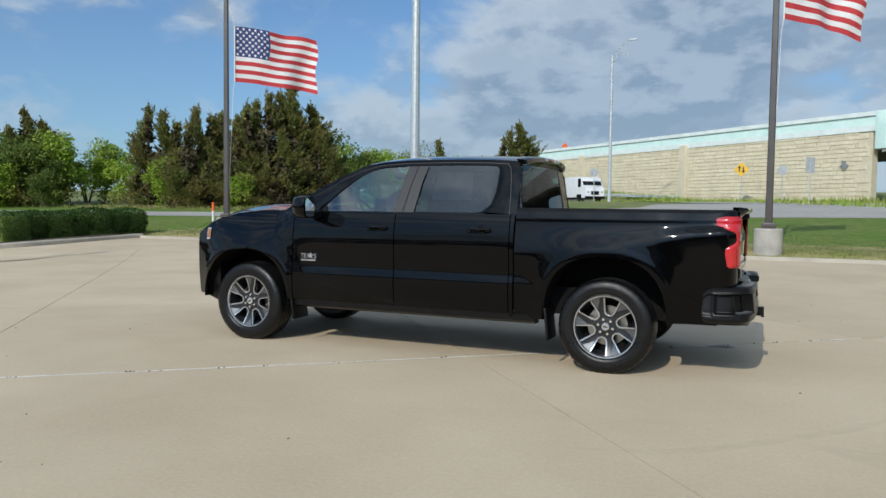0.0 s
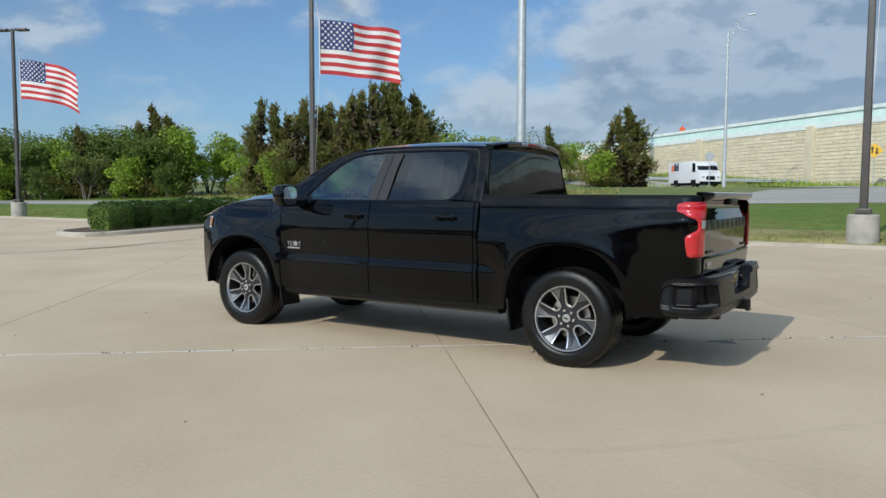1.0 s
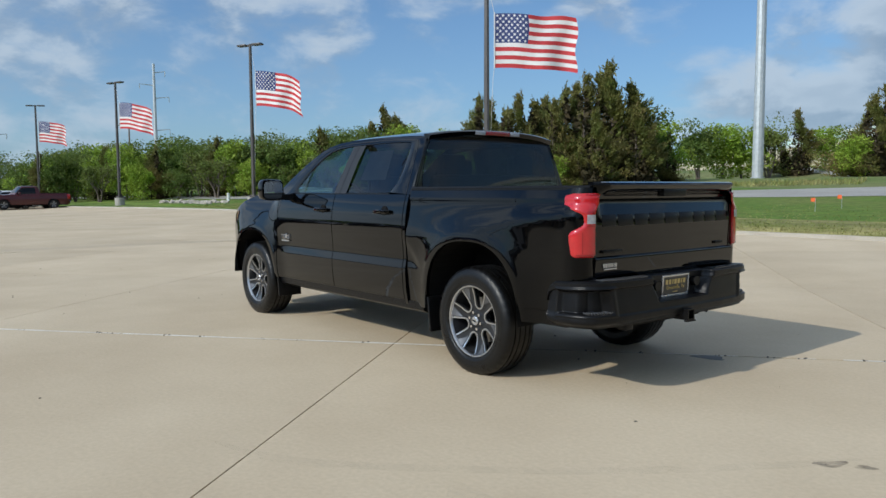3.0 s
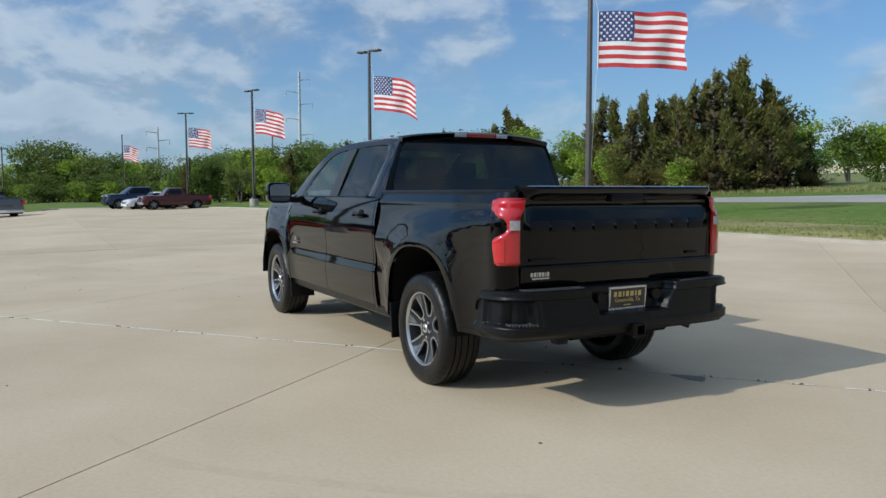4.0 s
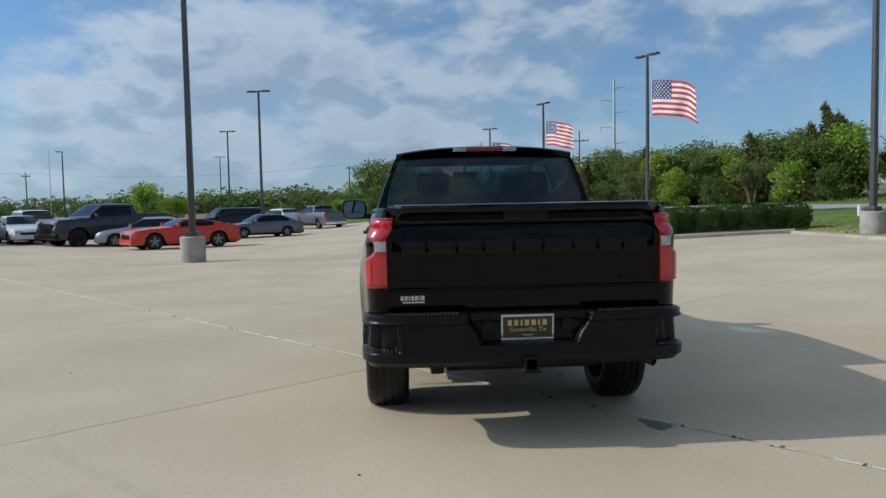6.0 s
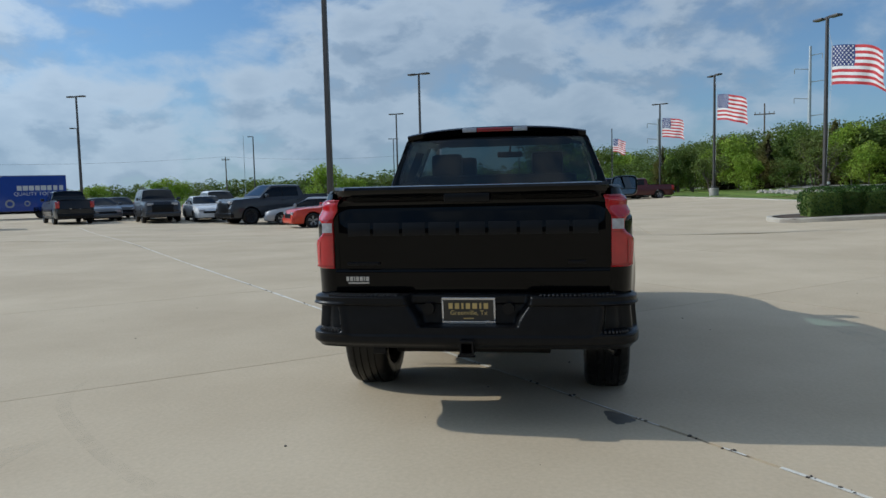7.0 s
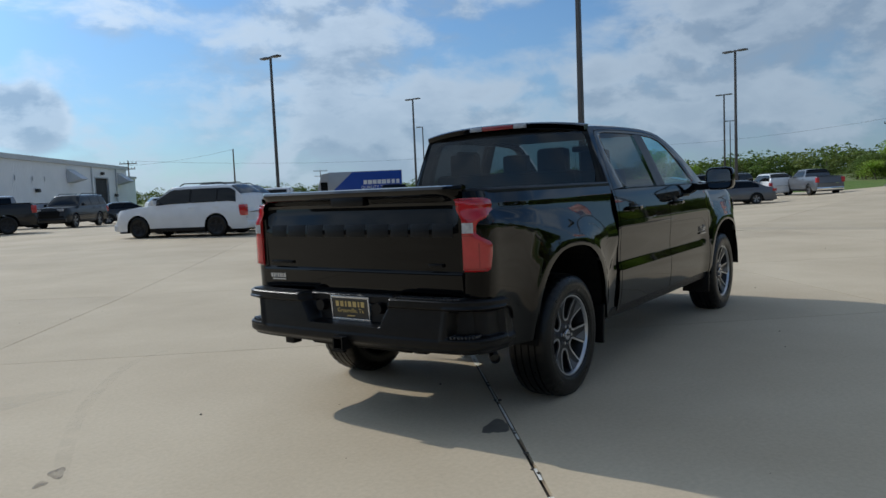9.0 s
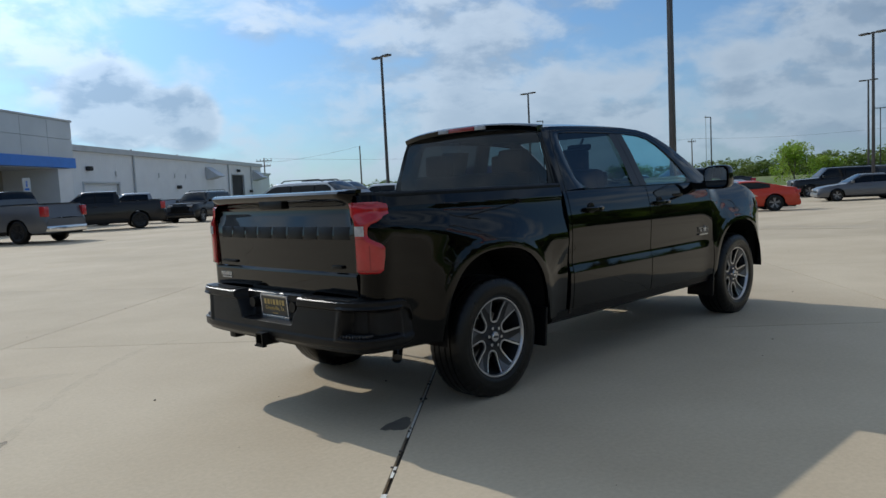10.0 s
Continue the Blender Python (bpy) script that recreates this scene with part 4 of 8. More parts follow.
def marker_post(x, y, high, label, top=True, r=0.05):
    z = land_z(x, y)
    m = thing("marker_post", label, "marker post", at=pose(x, y, z - 0.05))
    bm = bmesh.new()
    add_tube(bm, (0, 0, 0), (0, 0, high * (0.68 if top else 1)), r, r, 10)
    part("post", bm, WHITE_PLASTIC, m)
    if top:
        bm = bmesh.new()
        add_tube(bm, (0, 0, high * 0.68), (0, 0, high - 0.02), r * 1.08, r * 1.08, 10)
        add_tube(bm, (0, 0, high - 0.02), (0, 0, high), r * 1.08, r * 0.6, 10)
        part("cap", bm, ORANGE, m, "orange reflective sleeve")


marker_post(19.3, -16.8, 1.1, "white utility marker post with an orange top")
marker_post(25.5, -19.3, 0.5, "short white pipe stub in the grass", False, 0.09)
marker_post(51.0, -18.6, 0.65, "short white pipe stub in the grass", False, 0.12)


def little_flag(x, y):
    m = thing("survey_flag", "small orange survey flag in the grass", "marker flag", "survey flags", at=pose(x, y, land_z(x, y)))
    bm = bmesh.new()
    add_tube(bm, (0, 0, 0), (0, 0, 0.45), 0.006, seg=5)
    part("wire_stem", bm, GALV, m)
    bm = bmesh.new()
    add_box(bm, 0, 0.14, -0.003, 0.003, 0.33, 0.45)
    part("pennant", bm, ORANGE, m)


for x, y in ((6.9, -19.2), (6.8, -20.8), (16.6, -18.4)):
    little_flag(x, y)


def deck_sign():
    """Orange work-zone panel that stands on the overpass."""
    m = thing("work_sign", "orange diamond work-zone sign on the overpass", "road sign", at=pose(24.3, -92.1, 8.6, 0, 0, 160))
    bm = bmesh.new()
    add_tube(bm, (0, 0, -1.5), (0, 0, 1.1), 0.04, seg=6)
    part("post", bm, GALV, m)
    bm = bmesh.new()
    add_prism(bm, [(-.5, 1.25), (0, 1.75), (.5, 1.25), (0, .75)], -.06, -.03, "y")
    part("panel", bm, ORANGE, m, smooth=False)


deck_sign()


def rock_bed(x0, x1, y0, y1, n, name, label, seed):
    rnd = random.Random(seed)
    bm = bmesh.new()
    for _ in range(n):
        x, y = rnd.uniform(x0, x1), rnd.uniform(y0, y1)
        s = rnd.uniform(0.10, 0.28)
        z = land_z(x, y)
        m = pose(x, y, z + s * 0.15, rnd.uniform(0, 40), rnd.uniform(0, 40), rnd.uniform(0, 360)) @ Matrix.Diagonal((s, s * rnd.uniform(.6, 1), s * rnd.uniform(.4, .7), 1))
        bmesh.ops.create_icosphere(bm, subdivisions=1, radius=1, matrix=m)
    solo(name, bm, KERB, label, "stones", kind="stuff", smooth=False)


rock_bed(47, 57, -17.2, -15.2, 110, "riprap", "pale broken stones lying in the grass by a drain", 3)


# ---- hedge island ----
def leaf_cloud(n, size, place, seed, flat=0.0):
    """Vertices and faces of n small leaves at points that place(rnd) gives."""
    rnd = np.random.RandomState(seed)
    pts = np.array([place(rnd) for _ in range(n)])
    d = rnd.normal(size=(n, 3))
    d[:, 2] *= 1 - flat
    d /= np.linalg.norm(d, axis=1)[:, None]
    e = np.cross(d, rnd.normal(size=(n, 3)))
    e /= np.linalg.norm(e, axis=1)[:, None]
    s = size * rnd.uniform(0.55, 1.3, n)[:, None]
    v = np.empty((n, 4, 3))
    v[:, 0], v[:, 2] = pts - d * s, pts + d * s
    v[:, 1], v[:, 3] = pts - e * s * 0.5 + d * s * 0.1, pts + e * s * 0.5 + d * s * 0.1
    return v.reshape(-1, 3), np.arange(n * 4).reshape(-1, 4)


def leaf_object(name, v, f, mat, parent, label=""):
    ob = new(name, raw_mesh(name, v.tolist(), f.tolist(), mat))
    ob.parent = parent
    return tagged(ob, label)


def hedge():
    y0 = -14.0
    h = thing("hedge", "clipped green box hedge in a kerbed island", "hedge", at=pose(0, 0, 0))
    lumps = [(y0 + 0.55 + 0.80 * i, random.Random(i).uniform(0.90, 1.0), random.Random(i + 50).uniform(0.60, 0.70)) for i in range(7)]

    def place(rnd):
        y, top, hw = lumps[rnd.randint(len(lumps))]
        while True:
            p = rnd.uniform(-1, 1, 3)
            q = (abs(p) ** 3.2).sum()
            if 0.62 < q < 1.0:
                break
        yy = y + p[1] * 0.66
        z = lot_z(20.4, yy) + 0.08 + (p[2] * 0.5 + 0.5) * top
        return (20.45 + p[0] * hw, yy, z)

    v, f = leaf_cloud(20000, 0.040, place, 4)
    leaf_object("foliage", v, f, HEDGE_LEAF, h)
    bm = bmesh.new()
    for y, top, hw in lumps:
        z = lot_z(20.4, y)
        add_box(bm, 20.45 - hw + .16, 20.45 + hw - .16, y - .5, y + .5, z, z + top - 0.10, 0.12)
    part("inner_growth", bm, LEAF_B, h)
    bm = bmesh.new()
    rows = []
    for y in np.linspace(-13.6, -7.5, 9):
        rows.append([(x, y, lot_z(x, y) + 0.13) for x in (19.35, 20.4, 21.8)])
    add_sheet(bm, rows)
    for f in bm.faces:
        f.normal_update()
        if f.normal.z < 0:
            f.normal_flip()
    solo("mulch_bed", bm, MULCH, "dark mulch bed under the hedge", "planting bed", kind="structure")


hedge()
pts = [(21.95, -12.9), (21.95, -8.6), (21.8, -7.7), (21.3, -7.2), (20.5, -7.05), (19.7, -7.2), (19.25, -7.7), (19.1, -8.6), (19.1, -12.9)]
build_kerb("kerb_island", pts, 0.16, 0.15, "pale concrete kerb round the hedge island")


# ---- trees ----
def branchy(bm, rnd, base, direction, length, r, depth, tips):
    end = base + direction * length
    add_tube(bm, base, end, r, r * 0.6, 6, caps=False)
    tips.append(end)
    if depth == 0:
        return
    for _ in range(rnd.randint(2, 4)):
        d = (direction + Vector((rnd.uniform(-1, 1), rnd.uniform(-1, 1), rnd.uniform(-0.1, 0.8))) * 0.75).normalized()
        branchy(bm, rnd, base + direction * length * rnd.uniform(0.55, 1.0), d, length * rnd.uniform(0.5, 0.75), r * 0.55, depth - 1, tips)


def broadleaf(high, wide, leaf_mat, seed, leaves, label, size=0.16, depth=3):
    rnd = random.Random(seed)
    t = thing("tree", label, "tree", "trees along the far side of the street")
    bm = bmesh.new()
    tips = []
    for k in range(rnd.randint(1, 3)):
        d = Vector((rnd.uniform(-.25, .25), rnd.uniform(-.25, .25), 1)).normalized()
        branchy(bm, rnd, Vector((rnd.uniform(-.3, .3), rnd.uniform(-.3, .3), -0.2)), d, high * 0.36, 0.13, depth, tips)
    part("trunk", bm, BARK, t, angle=180)
    lobes = []
    for k in range(22):
        a = rnd.uniform(0, 6.283)
        rr = wide * 0.5 * math.sqrt(rnd.random()) * 0.8
        z = high * rnd.uniform(0.10, 0.86)
        shrink = 1.0 - 0.55 * max(0, (z / high - 0.5)) / 0.5
        lobes.append((rr * math.cos(a) * shrink, rr * math.sin(a) * shrink, z, wide * rnd.uniform(0.13, 0.24)))
    for p in tips[::2]:
        lobes.append((p.x * 0.9, p.y * 0.9, min(p.z, high * 0.94), wide * 0.11))

    def place(r):
        x, y, z, s = lobes[r.randint(len(lobes))]
        d = r.normal(size=3)
        d /= np.linalg.norm(d)
        k = s * (0.32 + 0.70 * r.random_sample() ** 0.5)
        return (x + d[0] * k, y + d[1] * k, max(0.1, z + d[2] * k * 0.8))

    v, f = leaf_cloud(leaves, size, place, seed)
    leaf_object("crown", v, f, leaf_mat, t)
    return t


def cedar(high, wide, seed, limbs_n, label):
    """A red cedar: a broad ragged cone of upswept limbs thick with feathery sprays, with lesser leaders beside the main one."""
    rnd = random.Random(seed)
    t = thing("tree", label, "tree", "trees along the far side of the street")
    bm = bmesh.new()
    leaders = [(0.0, 0.0, high, 0.50)]
    for k in range(3):
        a = k * 2.1 + rnd.uniform(-.5, .5)
        q = wide * rnd.uniform(0.14, 0.24)
        leaders.append((q * math.cos(a), q * math.sin(a), high * rnd.uniform(0.30, 0.54), 0.30))
    add_tube(bm, (0, 0, -0.2), (0, 0, high * 0.92), 0.17, 0.02, 7)
    for lx, ly, lz, _ in leaders[1:]:
        add_tube(bm, (0, 0, high * 0.06), (lx, ly, lz * 0.95), 0.08, 0.015, 6)

    def envelope(g):
        """Reach of the crown at a share of the height: full skirt, straight taper to a point."""
        return (0.82 + 0.18 * min(1.0, g / 0.06)) * (1.0 - g) ** 1.30

    sprays = []
    for k in range(limbs_n):
        lx, ly, lz, share = leaders[0] if k % 8 < 5 else leaders[1 + k % 3]
        f = ((k * 0.618 + rnd.random() * 0.02) % 1.0) ** 1.35
        z = lz * (0.015 + 0.95 * f)
        g = z / lz
        long = 1.40 if rnd.random() < 0.16 else rnd.uniform(0.70, 1.05)
        reach = wide * share * envelope(g) * long + 0.10
        a = k * 2.4 + rnd.uniform(-.5, .5)
        rise = reach * (rnd.uniform(-0.02, 0.24) + 0.50 * g) + 0.06
        p0 = Vector((lx * min(1, g * 1.6), ly * min(1, g * 1.6), z))
        p1 = p0 + Vector((reach * math.cos(a), reach * math.sin(a), rise))
        d = (p1 - p0).normalized()
        if k % 4 == 0:
            add_tube(bm, p0, p1, 0.035, 0.008, 5, caps=False)
        m = 7 + int(9 * reach / wide * 2)
        for j in range(m):
            u = 0.22 + 0.78 * (j + rnd.random()) / m
            q = p0.lerp(p1, u) + Vector((0, 0, 0.22 * reach * u * u * rnd.random())) + Vector((rnd.gauss(0, .15), rnd.gauss(0, .15), rnd.gauss(0, .08)))
            e = (d * 0.85 + Vector((rnd.gauss(0, .30), rnd.gauss(0, .30), 0.50 + 0.3 * g + rnd.gauss(0, .2)))).normalized()
            sprays.append((q, e, rnd.uniform(0.28, 0.80) * (1.15 - 0.72 * g)))
        sprays.append((p1, (d + Vector((0, 0, 0.6))).normalized(), 0.80 - 0.35 * g))
    for lx, ly, lz, _ in leaders:
        for j in range(5):
            sprays.append((Vector((lx, ly, lz * (0.93 + 0.014 * j))), Vector((rnd.gauss(0, .10), rnd.gauss(0, .10), 1)).normalized(), 0.60))
    part("trunk", bm, BARK, t, angle=180)

    # filler leaves inside the sprays, the crown's inner shade put into their dark colour
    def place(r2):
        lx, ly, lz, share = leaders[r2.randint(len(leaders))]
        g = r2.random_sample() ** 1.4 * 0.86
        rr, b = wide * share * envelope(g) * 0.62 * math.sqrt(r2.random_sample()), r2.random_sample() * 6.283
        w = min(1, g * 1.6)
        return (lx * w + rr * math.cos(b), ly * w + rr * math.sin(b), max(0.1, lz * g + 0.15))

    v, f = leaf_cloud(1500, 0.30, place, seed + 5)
    leaf_object("inner_growth", v, f, CEDAR_SHADE, t, "dark filler leaves for the crown's inner shade")
    r = np.random.RandomState(seed)
    n = 7
    base = np.repeat(np.array([tuple(q) for q, e, l in sprays]), n, axis=0)
    along = np.repeat(np.array([tuple(e) for q, e, l in sprays]), n, axis=0)
    length = np.repeat(np.array([l for q, e, l in sprays]), n)
    k = np.tile(np.linspace(0.0, 1.0, n), len(sprays))
    c = base + along * (length * k)[:, None] + r.normal(size=base.shape) * (0.085 * (1.15 - k))[:, None]
    d = along + r.normal(size=base.shape) * 0.38
    d /= np.linalg.norm(d, axis=1)[:, None]
    e = np.cross(d, r.normal(size=base.shape))
    e /= np.linalg.norm(e, axis=1)[:, None]
    s = (0.125 * r.uniform(0.6, 1.25, len(c)) * (1.15 - 0.55 * k))[:, None]
    v = np.stack((c - d * s, c - e * s * 0.42, c + d * s * 1.5, c + e * s * 0.42), axis=1)
    leaf_object("crown", v.reshape(-1, 3), np.arange(len(c) * 4).reshape(-1, 4), CEDAR, t)
    return t


TREES = {
    "cedar": [cedar(9.5, 7.4, 21, 210, "dark green-brown cedar with ragged upswept tips"), cedar(9.0, 6.6, 22, 200, "dark green-brown cedar with ragged upswept tips"),
              cedar(8.0, 7.4, 23, 200, "broad dark cedar with a pointed top")],
    "spring": [broadleaf(7.5, 6.2, LEAF_A, 31, 6000, "fresh light-green broadleaf tree in spring leaf"), broadleaf(7.0, 5.4, LEAF_A, 32, 5200, "fresh light-green broadleaf tree in spring leaf"),
               broadleaf(8.0, 6.0, LEAF_C, 33, 3600, "olive-green tree with thin open foliage", 0.14)],
    "far": [broadleaf(7.5, 6.4, LEAF_A, 51, 3200, "distant light-green tree beyond the lot", 0.165, 2), broadleaf(7.5, 6.4, LEAF_B, 52, 3200, "distant dark-green tree beyond the lot", 0.165, 2),
            broadleaf(7.5, 6.0, LEAF_C, 53, 3200, "distant olive-green tree beyond the lot", 0.165, 2)],
    "distant": [broadleaf(7.5, 6.4, LEAF_C, 54, 1500, "hazy olive-green tree on the horizon", 0.26, 1), broadleaf(7.5, 6.4, LEAF_B, 55, 1500, "hazy dark-green tree on the horizon", 0.26, 1)],
    "dark": [broadleaf(8.0, 6.6, LEAF_B, 41, 6500, "full dark-green broadleaf tree"), broadleaf(7.4, 5.8, LEAF_B, 42, 6000, "full dark-green broadleaf tree")],
}
used = set()


def plant(kind, i, x, y, high, wide=None, turn=None, sink=0.15):
    src = TREES[kind][i % len(TREES[kind])]
    rnd = random.Random(int(x * 97 + y * 31))
    base_h = {"cedar": (9.5, 9.0, 8.0), "spring": (7.5, 7.0, 8.0), "dark": (8.0, 7.4), "far": (7.5, 7.5, 7.5), "distant": (7.5, 7.5)}[kind][i % len(TREES[kind])]
    s = high / base_h
    w = s * (wide or rnd.uniform(0.95, 1.25))
    m = pose(x, y, land_z(x, y) - sink, 0, 0, rnd.uniform(0, 360) if turn is None else turn)
    if src not in used:
        used.add(src)
        src.matrix_basis = m
        src.scale = (w, w, s)
        return src
    ob = copy_thing(src, m)
    ob.scale = (w, w, s)
    return ob


def polar(ex, ey, az, d):
    return ex + d * math.cos(radians(az)), ey + d * math.sin(radians(az))


# the tall cedars across the street: bearing from the first standpoint, distance, height
E0 = (-1.31, 7.41)
for az, d, h, k, kind in ((-37.6, 74, 8.6, 0, "cedar"), (-45.3, 66, 8.4, 1, "cedar"), (-47.0, 69, 7.4, 2, "cedar"), (-48.6, 63, 8.2, 0, "cedar"), (-50.4, 66, 8.0, 1, "cedar"), (-52.0, 62, 8.4, 2, "cedar"),
                          (-53.4, 61, 9.2, 0, "cedar"), (-55.4, 61, 9.9, 1, "cedar"), (-56.6, 63, 8.4, 2, "cedar"), (-54.6, 58, 6.2, 2, "cedar"), (-49.5, 60, 5.0, 2, "cedar"), (-46.2, 62, 4.6, 0, "spring"),
                          (-51.5, 58, 3.2, 1, "spring"), (-44.0, 70, 5.4, 1, "spring"), (-42.6, 74, 6.6, 0, "spring"), (-41.2, 78, 6.0, 2, "spring"), (-58.2, 70, 6.2, 0, "spring"), (-60.0, 72, 6.4, 1, "dark"),
                          (-61.6, 74, 6.2, 0, "spring"), (-63.0, 76, 6.0, 1, "spring"), (-64.6, 78, 7.4, 2, "spring"), (-66.2, 80, 6.6, 0, "cedar"), (-67.6, 84, 5.2, 0, "spring"),
                          (-72.2, 74, 7.9, 2, "cedar"), (-71.0, 75, 6.6, 1, "cedar"), (-69.8, 76, 5.0, 0, "dark"), (-70.4, 72, 4.2, 1, "spring"), (-57.4, 66, 7.0, 1, "dark"), (-59.0, 66, 4.4, 0, "cedar"), (-46.4, 64, 7.8, 1, "cedar"), (-47.8, 61, 6.8, 0, "cedar"), (-49.4, 64, 7.6, 2, "cedar"), (-51.2, 60, 7.2, 1, "cedar"), (-52.8, 64, 8.8, 1, "cedar"), (-54.4, 63, 9.4, 2, "cedar"), (-57.2, 60, 6.4, 0, "cedar"), (-38.6, 72, 7.4, 2, "cedar"), (-36.6, 74, 7.0, 1, "cedar"), (-71.6, 73, 7.0, 1, "cedar")):
    far = 1.24 if -68 < az < -59.5 else 1.0
    x, y = polar(*E0, az, d * 0.90 * far)
    plant(kind, k, x, y, h * 0.88 * (1.2 if far > 1 else 1))
# the wood that runs on beyond the flags
E1 = (-3.96, 5.22)
rnd = random.Random(8)
for i, az in enumerate(np.arange(-36.3, -11.0, 1.05)):
    d = 62 + (az + 40.5) * 0.75 + rnd.uniform(-3, 4)
    el = 4.45 + 1.1 * smooth_step((-24 - az) / 10) - 1.45 * smooth_step((az + 20) / 8) + rnd.uniform(-.45, .5)
    x, y = polar(*E1, az, d)
    h = 1.37 + d * math.tan(radians(el)) - land_z(x, y)
    kind = ("spring", "dark", "dark", "cedar", "dark", "spring", "cedar")[i % 7]
    plant(kind, i, x, y, h * (0.86 if kind == "cedar" else 0.92))
    x, y = polar(*E1, az + 0.4, d + 7)
    plant("far", i + 1, x, y, h * 0.95)
for i, az in enumerate(np.arange(-35.5, -14.0, 2.6)):
    x, y = polar(*E1, az, 58 + (az + 40) * 0.7)
    plant("spring" if i % 3 else "dark", i, x, y, 3.0 + (i % 3))
# wood beyond the far corner of the lot
E2 = (-5.15, 2.82)
for i, az in enumerate(np.arange(-13.0, 4.0, 0.62)):
    d = 110 + (az + 13) * 2.6 + rnd.uniform(-5, 5)
    el = float(np.interp(az, (-13, -11, -8.5, -6, -3.5, -2.0, -0.8, 0.4, 1.6, 2.6, 4), (2.9, 2.3, 1.7, 2.4, 2.4, 3.0, 3.5, 3.1, 1.9, 1.1, 0.9))) + rnd.uniform(-.25, .2)
    x, y = polar(*E2, az, d)
    plant("far", i + (i // 3) % 2, x, y, 1.4 + d * math.tan(radians(el * 1.12 + 0.1)), 1.15)
    x, y = polar(*E2, az + 0.3, d - 5)
    plant("far", i + 2, x, y, 3.2 + 0.7 * (i % 3), 1.9)
for i, az in enumerate(np.arange(3.0, 62.0, 0.80)):
    d = 290 + rnd.uniform(-35, 35)
    el = float(np.interp(az, (3, 10, 20, 27, 62), (1.75, 1.65, 1.25, 0.80, 0.75))) + rnd.uniform(-.3, .2)
    x, y = polar(*E2, az, d)
    plant("distant", i + i // 4, x, y, 5.2 + d * math.tan(radians(el)), 1.7 if az < 24 else 1.4, sink=3.8)
for az, d, h in ((16.4, 120, 6.6), (14.6, 124, 4.6), (28.3, 130, 5.2), (27.2, 132, 4.6), (32.8, 150, 4.5)):
    x, y = polar(*E2, az, d)
    plant("far", 0, x, y, h * 1.3, 1.05, sink=1.3)


# ---- rough grass ----
def grass_blades():
    rnd = np.random.RandomState(12)
    n = 26000
    x = rnd.uniform(-16, 46, n)
    y = EDGE_Y - 0.2 - rnd.exponential(3.2, n)
    ok = (y > -22.5) & ~((x > 18.8) & (x < 22.2) & (y > -13.9))
    x, y = x[ok], y[ok]
    n = len(x)
    h = rnd.uniform(0.02, 0.055, n) * (1 + 0.5 * np.exp((y - EDGE_Y) / 1.5))
    a = rnd.uniform(0, math.pi, n)
    w = 0.018
    z = 0.30 + 0.047 * np.minimum(EDGE_Y - y, 37.5) - 0.01
    v = np.empty((n, 3, 3))
    v[:, 0] = np.stack([x - w * np.cos(a), y - w * np.sin(a), z], 1)
    v[:, 1] = np.stack([x + w * np.cos(a), y + w * np.sin(a), z], 1)
    v[:, 2] = np.stack([x + rnd.normal(0, .03, n), y + rnd.normal(0, .03, n), z + h], 1)
    ob = new("grass", raw_mesh("grass", v.reshape(-1, 3).tolist(), np.arange(n * 3).reshape(-1, 3).tolist(), BLADE))
    tagged(ob, "rough blades of half-dry lawn grass", "grass", kind="stuff")


grass_blades()


def tall_grass():
    """Long pale grass at the foot of the trees."""
    rnd = np.random.RandomState(15)
    n = 16000
    az = np.radians(rnd.uniform(-72, -14, n))
    d = rnd.uniform(48, 55, n) * (1 + 0.012 * np.clip(np.degrees(az) + 50, 0, 40))
    x, y = E0[0] + d * np.cos(az), E0[1] + d * np.sin(az)
    ok = y < -30
    x, y = x[ok], y[ok]
    n = len(x)
    z = 0.30 + 0.047 * np.minimum(EDGE_Y - y, 37.5) - 0.15
    h, a = rnd.uniform(0.15, 0.42, n), rnd.uniform(0, math.pi, n)
    w = 0.05
    v = np.empty((n, 3, 3))
    v[:, 0] = np.stack([x - w * np.cos(a), y - w * np.sin(a), z], 1)
    v[:, 1] = np.stack([x + w * np.cos(a), y + w * np.sin(a), z], 1)
    v[:, 2] = np.stack([x + rnd.normal(0, .1, n), y + rnd.normal(0, .1, n), z + h], 1)
    ob = new("tall_grass", raw_mesh("tall_grass", v.reshape(-1, 3).tolist(), np.arange(n * 3).reshape(-1, 3).tolist(), BLADE))
    tagged(ob, "tall dry grass at the edge of the wood", "grass", kind="stuff")


tall_grass()


